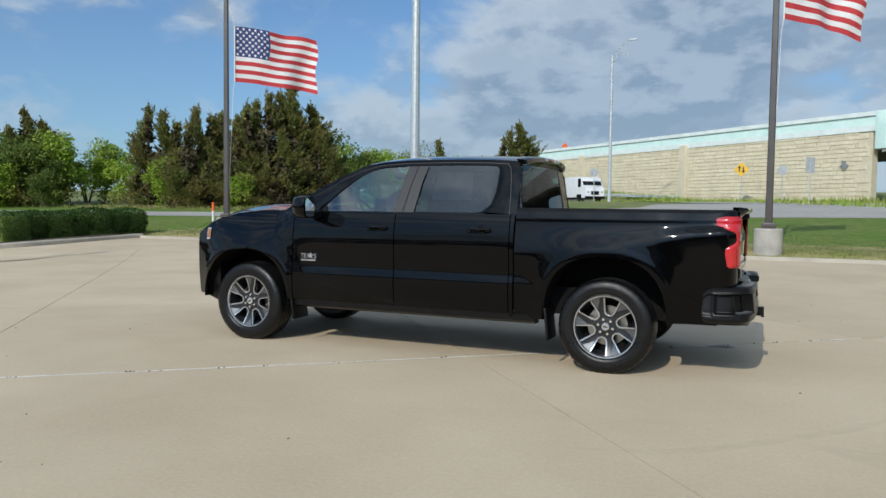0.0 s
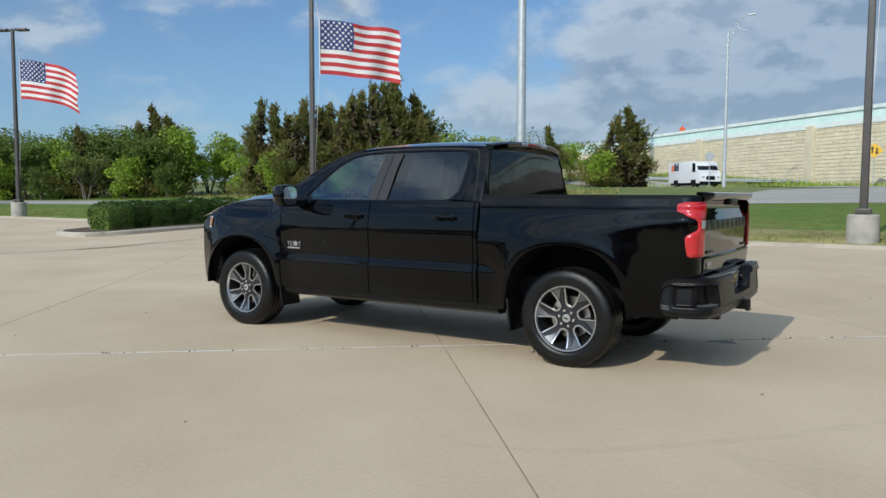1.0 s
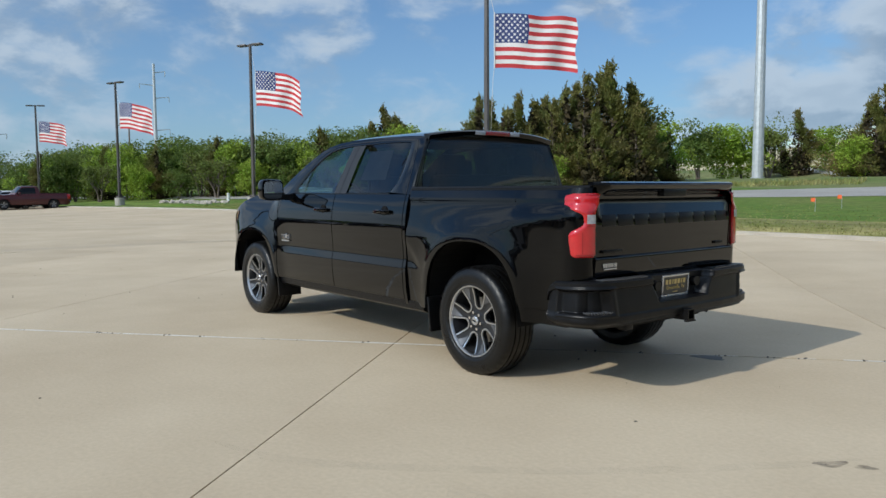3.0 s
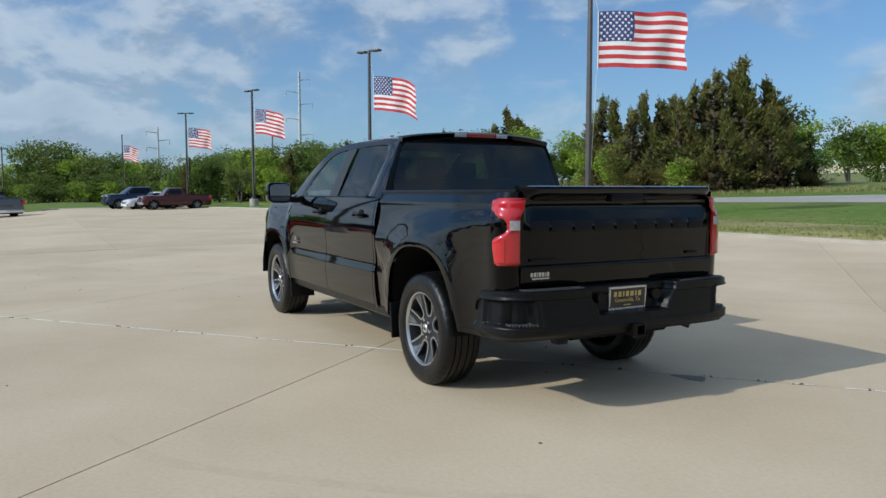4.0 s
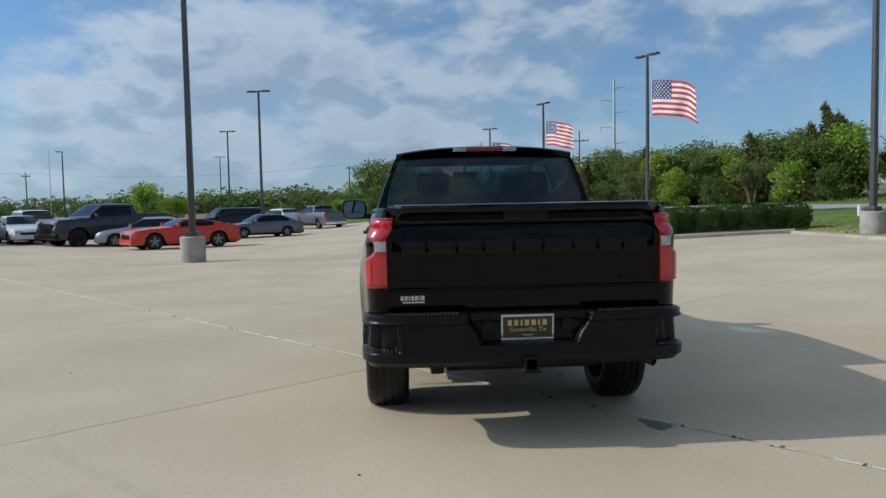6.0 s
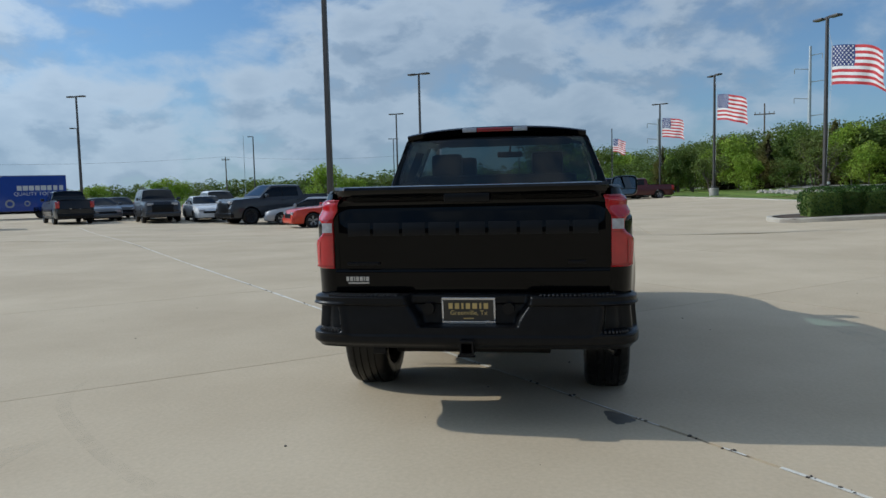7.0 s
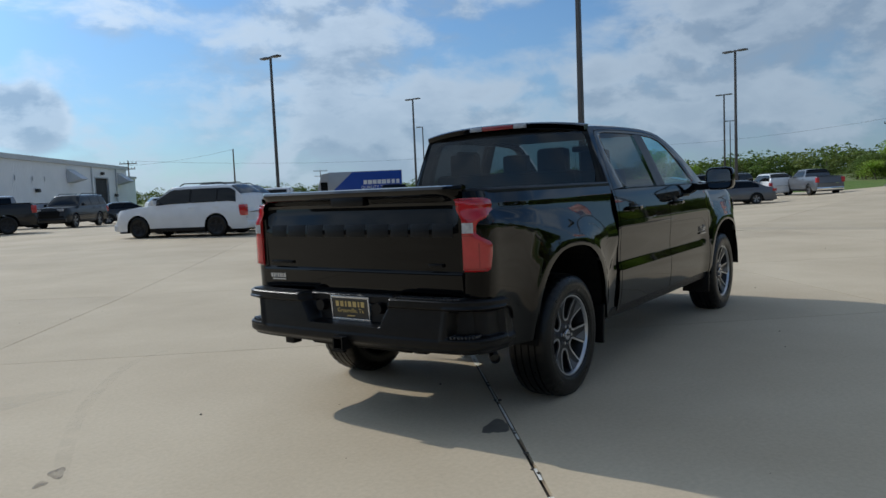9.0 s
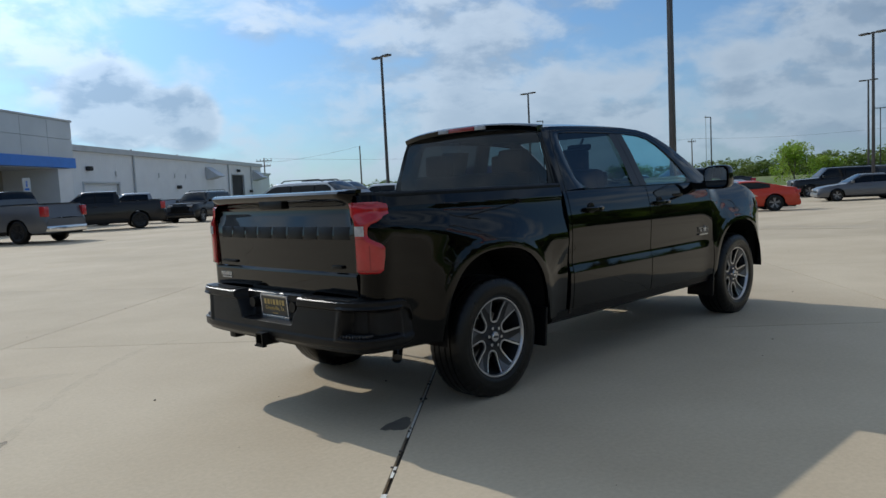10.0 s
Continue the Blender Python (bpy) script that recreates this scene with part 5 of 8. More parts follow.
def verge_grass():
    """Green unmown grass along the foot of the retaining wall and under the guard rail."""
    rnd = np.random.RandomState(16)
    n = 12000
    s = rnd.uniform(20, 120, n)
    o = np.where(rnd.random_sample(n) < 0.6, rnd.uniform(0.3, 2.2, n), rnd.uniform(8.5, 12.5, n))
    x = -38.9 + 0.748 * s + 0.664 * o
    y = -31.6 - 0.664 * s + 0.748 * o
    z = np.array([land_z(p, q) for p, q in zip(x, y)]) - 0.06
    h, a = rnd.uniform(0.25, 0.80, n) * np.where(o < 3, 1.0, 0.5), rnd.uniform(0, math.pi, n)
    w = 0.07
    v = np.empty((n, 3, 3))
    v[:, 0] = np.stack([x - w * np.cos(a), y - w * np.sin(a), z], 1)
    v[:, 1] = np.stack([x + w * np.cos(a), y + w * np.sin(a), z], 1)
    v[:, 2] = np.stack([x + rnd.normal(0, .12, n), y + rnd.normal(0, .12, n), z + h], 1)
    ob = new("verge_grass", raw_mesh("verge_grass", v.reshape(-1, 3).tolist(), np.arange(n * 3).reshape(-1, 3).tolist(), VERGE))
    tagged(ob, "fresh green unmown grass along the wall", "grass", kind="stuff")


verge_grass()

# ---- parked vehicles ----
CARS = {
    # length, width, height, wheelbase, front overhang, wheel radius, belt line (x from nose, z), cabin foot and roof ends (x from nose)
    "sedan": dict(L=4.85, W=1.83, H=1.46, wb=2.77, fo=0.95, R=0.33, belt=((0, 0.56), (0.05, 0.68), (0.25, 0.77), (0.7, 0.85), (1.40, 0.93), (3.9, 0.98), (4.5, 1.00), (4.78, 0.96), (4.85, 0.70)), foot=(1.40, 4.40), roof=(2.25, 3.40)),
    "coupe": dict(L=4.84, W=1.92, H=1.37, wb=2.85, fo=0.95, R=0.36, belt=((0, 0.60), (0.05, 0.76), (0.25, 0.85), (0.7, 0.91), (1.6, 0.96), (3.2, 0.98), (3.9, 1.05), (4.4, 1.04), (4.78, 0.97), (4.84, 0.70)), foot=(1.65, 4.35), roof=(2.45, 3.15)),
    "suv": dict(L=4.89, W=1.88, H=1.74, wb=2.89, fo=0.95, R=0.36, belt=((0, 0.62), (0.04, 0.84), (0.2, 0.95), (0.8, 1.03), (1.40, 1.07), (4.3, 1.12), (4.80, 1.08), (4.89, 0.75)), foot=(1.35, 4.84), roof=(2.15, 4.30)),
    "big_suv": dict(L=5.20, W=2.02, H=1.89, wb=2.95, fo=0.98, R=0.40, belt=((0, 0.72), (0.03, 1.05), (0.12, 1.13), (0.9, 1.18), (1.45, 1.20), (4.9, 1.22), (5.12, 1.20), (5.20, 0.75)), foot=(1.50, 5.17), roof=(2.15, 4.95)),
    "pickup": dict(L=5.85, W=2.03, H=1.91, wb=3.68, fo=0.95, R=0.41, belt=((0, 0.78), (0.03, 1.10), (0.15, 1.20), (0.9, 1.25), (1.45, 1.27), (3.75, 1.30), (3.78, 1.34), (5.80, 1.34), (5.85, 0.85)), foot=(1.45, 3.80), roof=(2.20, 3.66)),
    "old_pickup": dict(L=5.50, W=1.95, H=1.78, wb=3.40, fo=0.90, R=0.37, belt=((0, 0.75), (0.03, 0.98), (0.12, 1.07), (0.9, 1.11), (1.60, 1.12), (3.35, 1.16), (3.38, 1.18), (5.46, 1.18), (5.50, 0.80)), foot=(1.65, 3.37), roof=(2.20, 3.24)),
}
WHEELS = {}


def car_wheel(parent, x, y, R, sgn, dark):
    w = thing("wheel", "", "")
    w.parent = parent
    w.matrix_basis = pose(x, y, R)
    key = (R, sgn, dark)
    if key not in WHEELS:
        def lathe(pr, mat, name, seg=28):
            vs, fs = [], []
            for i in range(seg):
                a = 2 * math.pi * i / seg
                vs += [(r * math.cos(a), sgn * o, r * math.sin(a)) for r, o in pr]
            k = len(pr)
            for i in range(seg):
                j = (i + 1) % seg
                for q in range(k - 1):
                    f = (i * k + q, j * k + q, j * k + q + 1, i * k + q + 1)
                    fs.append(f if sgn < 0 else f[::-1])
            return raw_mesh(name, vs, fs, mat, True)
        tyre = lathe([(R * 0.66, 0.10), (R * 0.72, 0.115), (R * 0.92, 0.115), (R, 0.09), (R, -0.09), (R * 0.9, -0.11)], RUBBER, "tyre")
        rim = lathe([(R * 0.67, 0.105), (R * 0.64, 0.095), (R * 0.60, 0.04), (R * 0.1, 0.03), (0.0, 0.03)], DARK_OPEN, "rim")
        bm = bmesh.new()
        for s in range(10):
            a = (s // 2) * 2 * math.pi / 5 + (0.16 if s % 2 else -0.16) + 0.3
            c, sn = math.cos(a), math.sin(a)
            rings = []
            for r, hw, o in ((R * 0.08, R * 0.035, 0.080), (R * 0.64, R * 0.040, 0.093)):
                rings.append([(r * c - q * sn, sgn * v, r * sn + q * c) for q, v in ((-hw, o - 0.03), (hw, o - 0.03), (hw, o), (-hw, o))])
            add_loft(bm, rings)
        bmesh.ops.recalc_face_normals(bm, faces=bm.faces[:])
        spokes = finish("spoked_face", bm, ALLOY_DARK if dark else CAR_ALLOY)
        WHEELS[key] = (tyre, rim, spokes)
    for me in WHEELS[key]:
        ob = new(me.name.split(".")[0], me)
        ob.parent = w


def car(kind, paint_mat, x, y, heading, label, dark_wheels=False, category="car", group="parked cars", scale=1.0):
    k = CARS[kind]
    L, W, H, R = k["L"], k["W"], k["H"], k["R"]
    c = thing("parked_car" if "pickup" not in kind else "parked_pickup", label, category, group, at=pose(x, y, lot_z(x, y), 0, 0, heading))
    c.scale = (scale, scale, scale)
    half = W / 2
    nose = L / 2
    axf, axr = nose - k["fo"], nose - k["fo"] - k["wb"]
    low = 0.24 if "pickup" not in kind and kind != "big_suv" else 0.36
    belt = lambda xx: lin(nose - xx, k["belt"])
    ar = R * 1.18

    def width(xx):
        u = (nose - xx) / L
        return half * (1 - 0.16 * max(0, 1 - u / 0.10) ** 2 - 0.10 * max(0, (u - 0.93) / 0.07) ** 2)

    def prof(z, zt):
        t = (z - low) / max(zt - low, 0.05)
        return 0.955 + 0.045 * math.sin(math.pi * min(max(t, 0), 1) ** 0.8) - 0.05 * max(0, t - 0.75) / 0.25

    def edge(xx):
        z = low
        for a in (axf, axr):
            d = abs(xx - a) / ar
            if d < 1:
                z = max(z, R + ar * math.sqrt(1 - d * d) * 0.98)
        return z

    xs = set(np.linspace(-nose, nose, 40))
    for a in (axf, axr):
        xs |= {a + ar * math.sin(t) * 0.999 for t in np.linspace(-math.pi / 2, math.pi / 2, 17)}
    xs = sorted(v for v in xs if -nose <= v <= nose)
    for sgn in (1, -1):
        bm = bmesh.new()
        rows = []
        for xx in xs:
            zt = belt(xx)
            e = min(edge(xx), zt - 0.02)
            rows.append([(xx, sgn * width(xx) * prof(e + (zt - e) * t, zt), e + (zt - e) * t) for t in (0, 0.12, 0.3, 0.5, 0.7, 0.85, 0.95, 1.0)])
        add_sheet(bm, rows)
        bmesh.ops.recalc_face_normals(bm, faces=bm.faces[:])
        part("body_side", bm, paint_mat, c, angle=50)
    bm = bmesh.new()
    rows = []
    for xx in xs:
        zt = belt(xx)
        rows.append([(xx, width(xx) * prof(zt, zt) * v, zt + 0.035 * (1 - v * v)) for v in np.linspace(-1, 1, 9)])
    add_sheet(bm, rows)
    for xx in (nose, -nose):
        zt = belt(xx)
        vs = [bm.verts.new((xx, width(xx) * prof(z, zt) * v, z)) for v, z in ((-1, low), (1, low), (1, (low + zt) / 2), (1, zt), (-1, zt), (-1, (low + zt) / 2))]
        bm.faces.new(vs)
    bmesh.ops.recalc_face_normals(bm, faces=bm.faces[:])
    part("deck", bm, paint_mat, c, angle=40)
    bm = bmesh.new()
    add_box(bm, -nose + 0.15, nose - 0.15, -half * 0.86, half * 0.86, low - 0.06, low + 0.35)
    part("underbody", bm, UNDER, c, smooth=False)
    # cabin: foot and roof outlines
    f0, f1 = nose - k["foot"][0], nose - k["foot"][1]
    r0, r1 = nose - k["roof"][0], nose - k["roof"][1]
    zb0, zb1 = belt(f0 - 0.1), belt(f1 + 0.1)
    wb_, wr = half * 0.90, half * 0.70

    tall_h = H - (zb0 + zb1) / 2

    def rise(xx):
        """Height of the roofline over the belt: raked screens and a gently arched roof."""
        if xx > r0:
            t = 1 - (xx - r0) / (f0 - r0)
            k2 = t ** 0.88
        elif xx < r1:
            t = (xx - f1) / max(r1 - f1, 0.01)
            k2 = t ** (0.85 if kind in ("sedan", "coupe") else 0.55)
        else:
            k2 = 1.0
        arch = 1 - 0.05 * ((xx - (r0 + r1) / 2) / ((r0 - r1) / 2 + 0.3)) ** 2
        return max(H - 0.01 - belt(xx), 0.05) * max(k2, 0.0) * min(arch, 1.0)

    def shell(xx, q, off=0.0):
        """Cross-section of the cabin: q from 0 at the belt, over the shoulder, to 1 at the middle."""
        h = rise(xx)
        lean = (wb_ - wr) * h / tall_h
        base = belt(xx) - 0.01
        if q < 0.6:
            t = q / 0.6
            return (xx, wb_ - lean * (0.75 * t + 0.25 * t * t) + off, base + h * 0.90 * t + off * 0.3)
        t = (q - 0.6) / 0.4
        return (xx, (wb_ - lean + off) * math.cos(t * math.pi / 2) ** 0.8 if t < 1 else 0.0, base + h * (0.90 + 0.10 * math.sin(t * math.pi / 2)) + off)

    xc = np.concatenate((np.linspace(f1, r1, 9), np.linspace(r1, r0, 9)[1:], np.linspace(r0, f0, 9)[1:]))
    qs = (0, 0.2, 0.4, 0.55, 0.6, 0.66, 0.74, 0.84, 0.93, 1.0)
    bm = bmesh.new()
    rows = []
    for xx in xc:
        one = [shell(xx, q) for q in qs]
        rows.append(one + [(p[0], -p[1], p[2]) for p in one[-2::-1]])
    add_sheet(bm, rows)
    bmesh.ops.recalc_face_normals(bm, faces=bm.faces[:])
    part("cabin", bm, paint_mat, c, angle=60)
    lo_x, hi_x = f1 + (r1 - f1) * 0.35 + 0.10, f0 - (f0 - r0) * 0.22
    splits = {"coupe": ((0.10, 0.97),), "old_pickup": ((0.10, 0.97),), "pickup": ((0.06, 0.46), (0.485, 0.97)), "sedan": ((0.02, 0.15), (0.17, 0.50), (0.525, 0.97))}.get(kind, ((0.0, 0.22), (0.24, 0.54), (0.565, 0.97)))
    for sgn in (1, -1):
        if len(splits) > 1:
            bm = bmesh.new()
            xa, xb = lo_x + (hi_x - lo_x) * (splits[0][0] + 0.03), lo_x + (hi_x - lo_x) * (splits[-1][1] - 0.01)
            rows = []
            for q in (0.05, 0.2, 0.35, 0.52):
                rows.append([(lambda p: (p[0], sgn * p[1], p[2]))(shell(xa + 0.06 * q + (xb - xa - 0.06 * q) * t, q, 0.006)) for t in np.linspace(0, 1, 15)])
            add_sheet(bm, rows)
            part("pillar_trim", bm, SATIN_BLACK, c)
        for a, b in splits:
            xa, xb = lo_x + (hi_x - lo_x) * a, lo_x + (hi_x - lo_x) * b
            bm = bmesh.new()
            rows = []
            for q in (0.04, 0.2, 0.35, 0.53):
                lean_in = 0.10 * (q - 0.04) if a < 0.03 else 0.0
                rows.append([(lambda p: (p[0], sgn * p[1], p[2]))(shell(xa + lean_in + (xb - xa - lean_in) * t, q, 0.010)) for t in np.linspace(0, 1, 9)])
            add_sheet(bm, rows)
            part("side_window", bm, CAR_GLASS, c)
    for nm, x0, x1 in (("windscreen", r0 + 0.06, f0 - 0.10), ("rear_window", f1 + (r1 - f1) * 0.28, r1 - (r1 - f1) * 0.08)):
        bm = bmesh.new()
        rows = []
        for xx in np.linspace(x0, x1, 6):
            one = [shell(xx, q, 0.012) for q in (0.63, 0.70, 0.80, 0.90, 1.0)]
            rows.append(one + [(p[0], -p[1], p[2]) for p in one[-2::-1]])
        add_sheet(bm, rows)
        part(nm, bm, CAR_GLASS, c)
    if kind != "coupe" and "pickup" not in kind or kind == "pickup":
        for sgn in (1, -1):
            bm = bmesh.new()
            add_box(bm, axr + ar, axf - ar, sgn * half * 0.955 - 0.02, sgn * half * 0.955 + 0.02, low - 0.03, low + 0.10, 0.012)
            part("sill", bm, BLACK_PLASTIC, c)
    for sgn in (1, -1):
        for xd in ((r0 + r1) / 2 + 0.28, (r0 + r1) / 2 - 0.62):
            bm = bmesh.new()
            zz = belt(xd) - 0.13
            add_box(bm, xd - 0.09, xd + 0.09, sgn * half * 0.985 - 0.018, sgn * half * 0.985 + 0.018, zz - 0.015, zz + 0.015, 0.006)
            part("door_handle", bm, paint_mat, c)
    # lamps, plates of trim
    for sgn in (1, -1):
        bm = bmesh.new()
        zt = belt(nose - 0.12)
        add_box(bm, nose - 0.16, nose - 0.005, sgn * half * 0.62 - 0.16, sgn * half * 0.62 + 0.16, zt - 0.16, zt - 0.03, 0.02)
        part("headlamp", bm, LAMP_CLEAR, c)
        bm = bmesh.new()
        zt = belt(-nose + 0.1)
        tall = 0.36 if "pickup" in kind or "suv" in kind else 0.16
        add_box(bm, -nose - 0.012, -nose + 0.22, sgn * half * 0.86 - 0.10, sgn * half * 0.86 + 0.105, zt - 0.06 - tall, zt - 0.06, 0.02)
        part("tail_lamp", bm, LAMP_RED, c, "red tail lamp")
        bm = bmesh.new()
        add_box(bm, f0 - 0.35, f0 - 0.22, sgn * half * 1.0 - 0.02, sgn * half * 1.0 + 0.16 * sgn + 0.02, belt(f0 - 0.3) + 0.02, belt(f0 - 0.3) + 0.18, 0.03)
        part("door_mirror", bm, paint_mat, c)
    bm = bmesh.new()
    add_box(bm, nose - 0.05, nose + 0.015, -half * 0.55, half * 0.55, low + 0.12, belt(nose - 0.1) - 0.10, 0.02)
    part("grille", bm, BLACK_PLASTIC, c)
    for xx, d in ((nose, 1), (-nose, -1)):
        bm = bmesh.new()
        add_box(bm, xx - 0.12 if d > 0 else xx - 0.05, xx + 0.05 if d > 0 else xx + 0.12, -half * 0.90, half * 0.90, low + 0.02, low + 0.24, 0.05)
        part("bumper", bm, CHROME if kind == "old_pickup" or (kind == "pickup" and paint_mat is PAINT_GREY) else (paint_mat if "pickup" not in kind else BLACK_PLASTIC), c)
    if kind in ("suv", "big_suv"):
        for sgn in (1, -1):
            bm = bmesh.new()
            add_pipe(bm, [(r1 + 0.2, sgn * wr * 0.9, H - 0.05), (r1 + 0.35, sgn * wr * 0.9, H + 0.03), (r0 - 0.4, sgn * wr * 0.9, H + 0.03), (r0 - 0.25, sgn * wr * 0.9, H - 0.05)], 0.02, 6)
            part("roof_rail", bm, SATIN_BLACK, c)
    if "pickup" in kind:
        bm = bmesh.new()
        add_box(bm, -nose + 0.08, nose - k["foot"][1] - 0.05, -half * 0.80, half * 0.80, belt(-nose + 0.5) + 0.036, belt(-nose + 0.5) + 0.05)
        part("bed_cover", bm, BLACK_PLASTIC, c, smooth=False)
    for a in (axf, axr):
        for sgn in (1, -1):
            car_wheel(c, a, sgn * (half - 0.13), R, sgn, dark_wheels)
    return c


car("coupe", PAINT_RED, 29.3, 10.2, 125, "orange-red two-door coupe parked on the concrete lot")
car("sedan", PAINT_SILVER, 33.2, 12.75, 98, "pale silver four-door sedan parked beside a red coupe")
car("sedan", PAINT_GREY, 42.0, 8.7, 121, "mid-grey four-door sedan parked on the lot")
car("pickup", PAINT_CHARCOAL, 34.9, 15.35, 140, "dark grey lifted crew-cab pickup parked in a row", True, category="pickup truck", scale=1.13)
car("big_suv", PAINT_BLACK, 57.0, 12.85, 160, "black full-size sport utility with a pale windscreen")
car("pickup", PAINT_GREY, 56.6, 6.5, 32, "grey pickup with a chrome rear bumper seen from behind", category="pickup truck")
car("big_suv", PAINT_BLACK, 48.8, 12.4, 124, "glossy black sport utility behind a grey sedan")
car("suv", PAINT_WHITE, 59.4, 10.1, 34, "white crossover seen from behind beside a grey pickup")
car("old_pickup", PAINT_MAROON, 60.3, -6.6, 95, "old maroon regular-cab pickup by the grass", category="pickup truck")
car("sedan", PAINT_WHITE, 62.7, -5.3, 100, "white sedan half hidden behind a maroon pickup")
car("pickup", PAINT_NAVY, 65.6, -4.5, 100, "dark blue pickup at the end of the lot", category="pickup truck")
car("suv", PAINT_WHITE, 11.7, 18.75, 112, "white crossover with black wheels and roof rails", True)
car("suv", PAINT_SILVER, 13.8, 20.65, 112, "silver crossover parked next to a white one")
car("pickup", PAINT_WHITE, 25.3, 29.2, 129, "white crew-cab pickup parked with its tail to the lane", category="pickup truck")
car("pickup", PAINT_BLACK, 34.4, 28.1, 44, "black pickup seen from behind with chrome trim", category="pickup truck")
car("sedan", PAINT_GREY, 38.0, 28.3, 222, "dark grey sedan facing the lane")
car("sedan", PAINT_CHARCOAL, 41.6, 29.4, 222, "charcoal sedan parked in the far row")
car("big_suv", PAINT_CHARCOAL, 34.3, 22.4, 217, "dark full-size sport utility facing the lane")
car("sedan", PAINT_WHITE, 35.7, 20.2, 217, "white compact sedan facing the lane")
car("suv", PAINT_WHITE, 40.0, 21.4, 217, "white crossover in the far row")
car("suv", PAINT_BLACK, 38.6, 24.8, 217, "black crossover in the far row")
car("pickup", PAINT_GREY, 4.4, 26.7, 118, "grey pickup with its tail to the lane", True, category="pickup truck")
car("pickup", PAINT_BLACK, 10.6, 33.8, 164, "black crew-cab pickup parked before the building", True, category="pickup truck")
car("pickup", PAINT_SILVER, 15.8, 41.7, 164, "silver pickup behind a black one", category="pickup truck")
car("big_suv", PAINT_BLACK, 18.9, 39.5, 215, "black sport utility parked near the service doors")
car("sedan", PAINT_CHARCOAL, 25.0, 43.6, 335, "dark sedan with its tail turned away")
car("suv", PAINT_WHITE, 30.5, 45.5, 335, "white crossover near the service building")


def step_van(x, y, heading, body_mat, label, front_mat, name_bars, L=6.9, W=2.3, H=2.9, z=None):
    v = thing("delivery_van", label, "delivery van", at=pose(x, y, land_z(x, y) if z is None else z, 0, 0, heading))
    half, nose = W / 2, L / 2

    def box(name, x0, x1, y0, y1, z0, z1, mat, bev=0.0, lab=""):
        bm = bmesh.new()
        add_box(bm, x0, x1, y0, y1, z0, z1, bev)
        return part(name, bm, mat, v, lab)

    box("cargo_box", -nose, nose - 1.5, -half, half, 0.55, H, body_mat, 0.05)
    bm = bmesh.new()
    rings = []
    for xx, zt, w in ((nose - 1.5, H - 0.05, half - 0.02), (nose - 0.95, H - 0.15, half - 0.03), (nose - 0.55, 1.62, half - 0.06), (nose - 0.05, 1.42, half - 0.12), (nose, 1.25, half - 0.16)):
        rings.append([(xx, -w, 0.5), (xx, w, 0.5), (xx, w, zt), (xx, -w, zt)])
    add_loft(bm, rings)
    bmesh.ops.recalc_face_normals(bm, faces=bm.faces[:])
    part("cab", bm, front_mat, v, angle=20)
    bm = bmesh.new()
    a, b = Vector((nose - 0.94, 0, H - 0.30)), Vector((nose - 0.58, 0, 1.72))
    add_sheet(bm, [[(p.x + 0.03, s * (half - 0.16), p.z + 0.02) for s in (-1, 0, 1)] for p in (a, b)])
    part("windscreen", bm, CAR_GLASS, v)
    for s in (1, -1):
        box("cab_window", nose - 1.42, nose - 0.85, s * (half - 0.02) - 0.012, s * (half - 0.02) + 0.012, 1.55, 2.35, CAR_GLASS)
        box("headlamp", nose - 0.12, nose + 0.012, s * (half - 0.40) - 0.13, s * (half - 0.40) + 0.13, 0.95, 1.15, LAMP_CLEAR, 0.02)
        for ax in (nose - 1.15, -nose + 1.75):
            car_wheel(v, ax, s * (half - 0.15), 0.40, s, True)
            box("wheel_arch", ax - 0.48, ax + 0.48, s * half - 0.012, s * half + 0.012, 0.45, 0.84, UNDER)
    box("grille", nose - 0.02, nose + 0.015, -0.42, 0.42, 0.80, 1.15, BLACK_PLASTIC)
    box("bumper", nose - 0.1, nose + 0.10, -half + 0.1, half - 0.1, 0.42, 0.66, BLACK_PLASTIC, 0.04)
    box("chassis", -nose + 0.1, nose - 0.2, -half + 0.2, half - 0.2, 0.38, 0.56, UNDER)
    name_bars(v, half, nose, H)
    return v


def courier_bars(v, half, nose, H):
    """Two-colour trade name as plain bars."""
    for s in (1, -1):
        for x0, w, mat in ((0.55, 0.30, PAINT_NAVY), (0.20, 0.26, PAINT_NAVY), (-0.12, 0.30, PAINT_NAVY), (-0.46, 0.28, ORANGE), (-0.78, 0.28, ORANGE)):
            bm = bmesh.new()
            xx = -1.7 + (x0 if s < 0 else -x0)
            add_box(bm, xx - w / 2, xx + w / 2, s * half - 0.006, s * half + 0.006, 1.72, 2.50 if mat is PAINT_NAVY and x0 in (0.55, -0.12) else 2.30)
            part("name_bar", bm, mat, v, smooth=False)


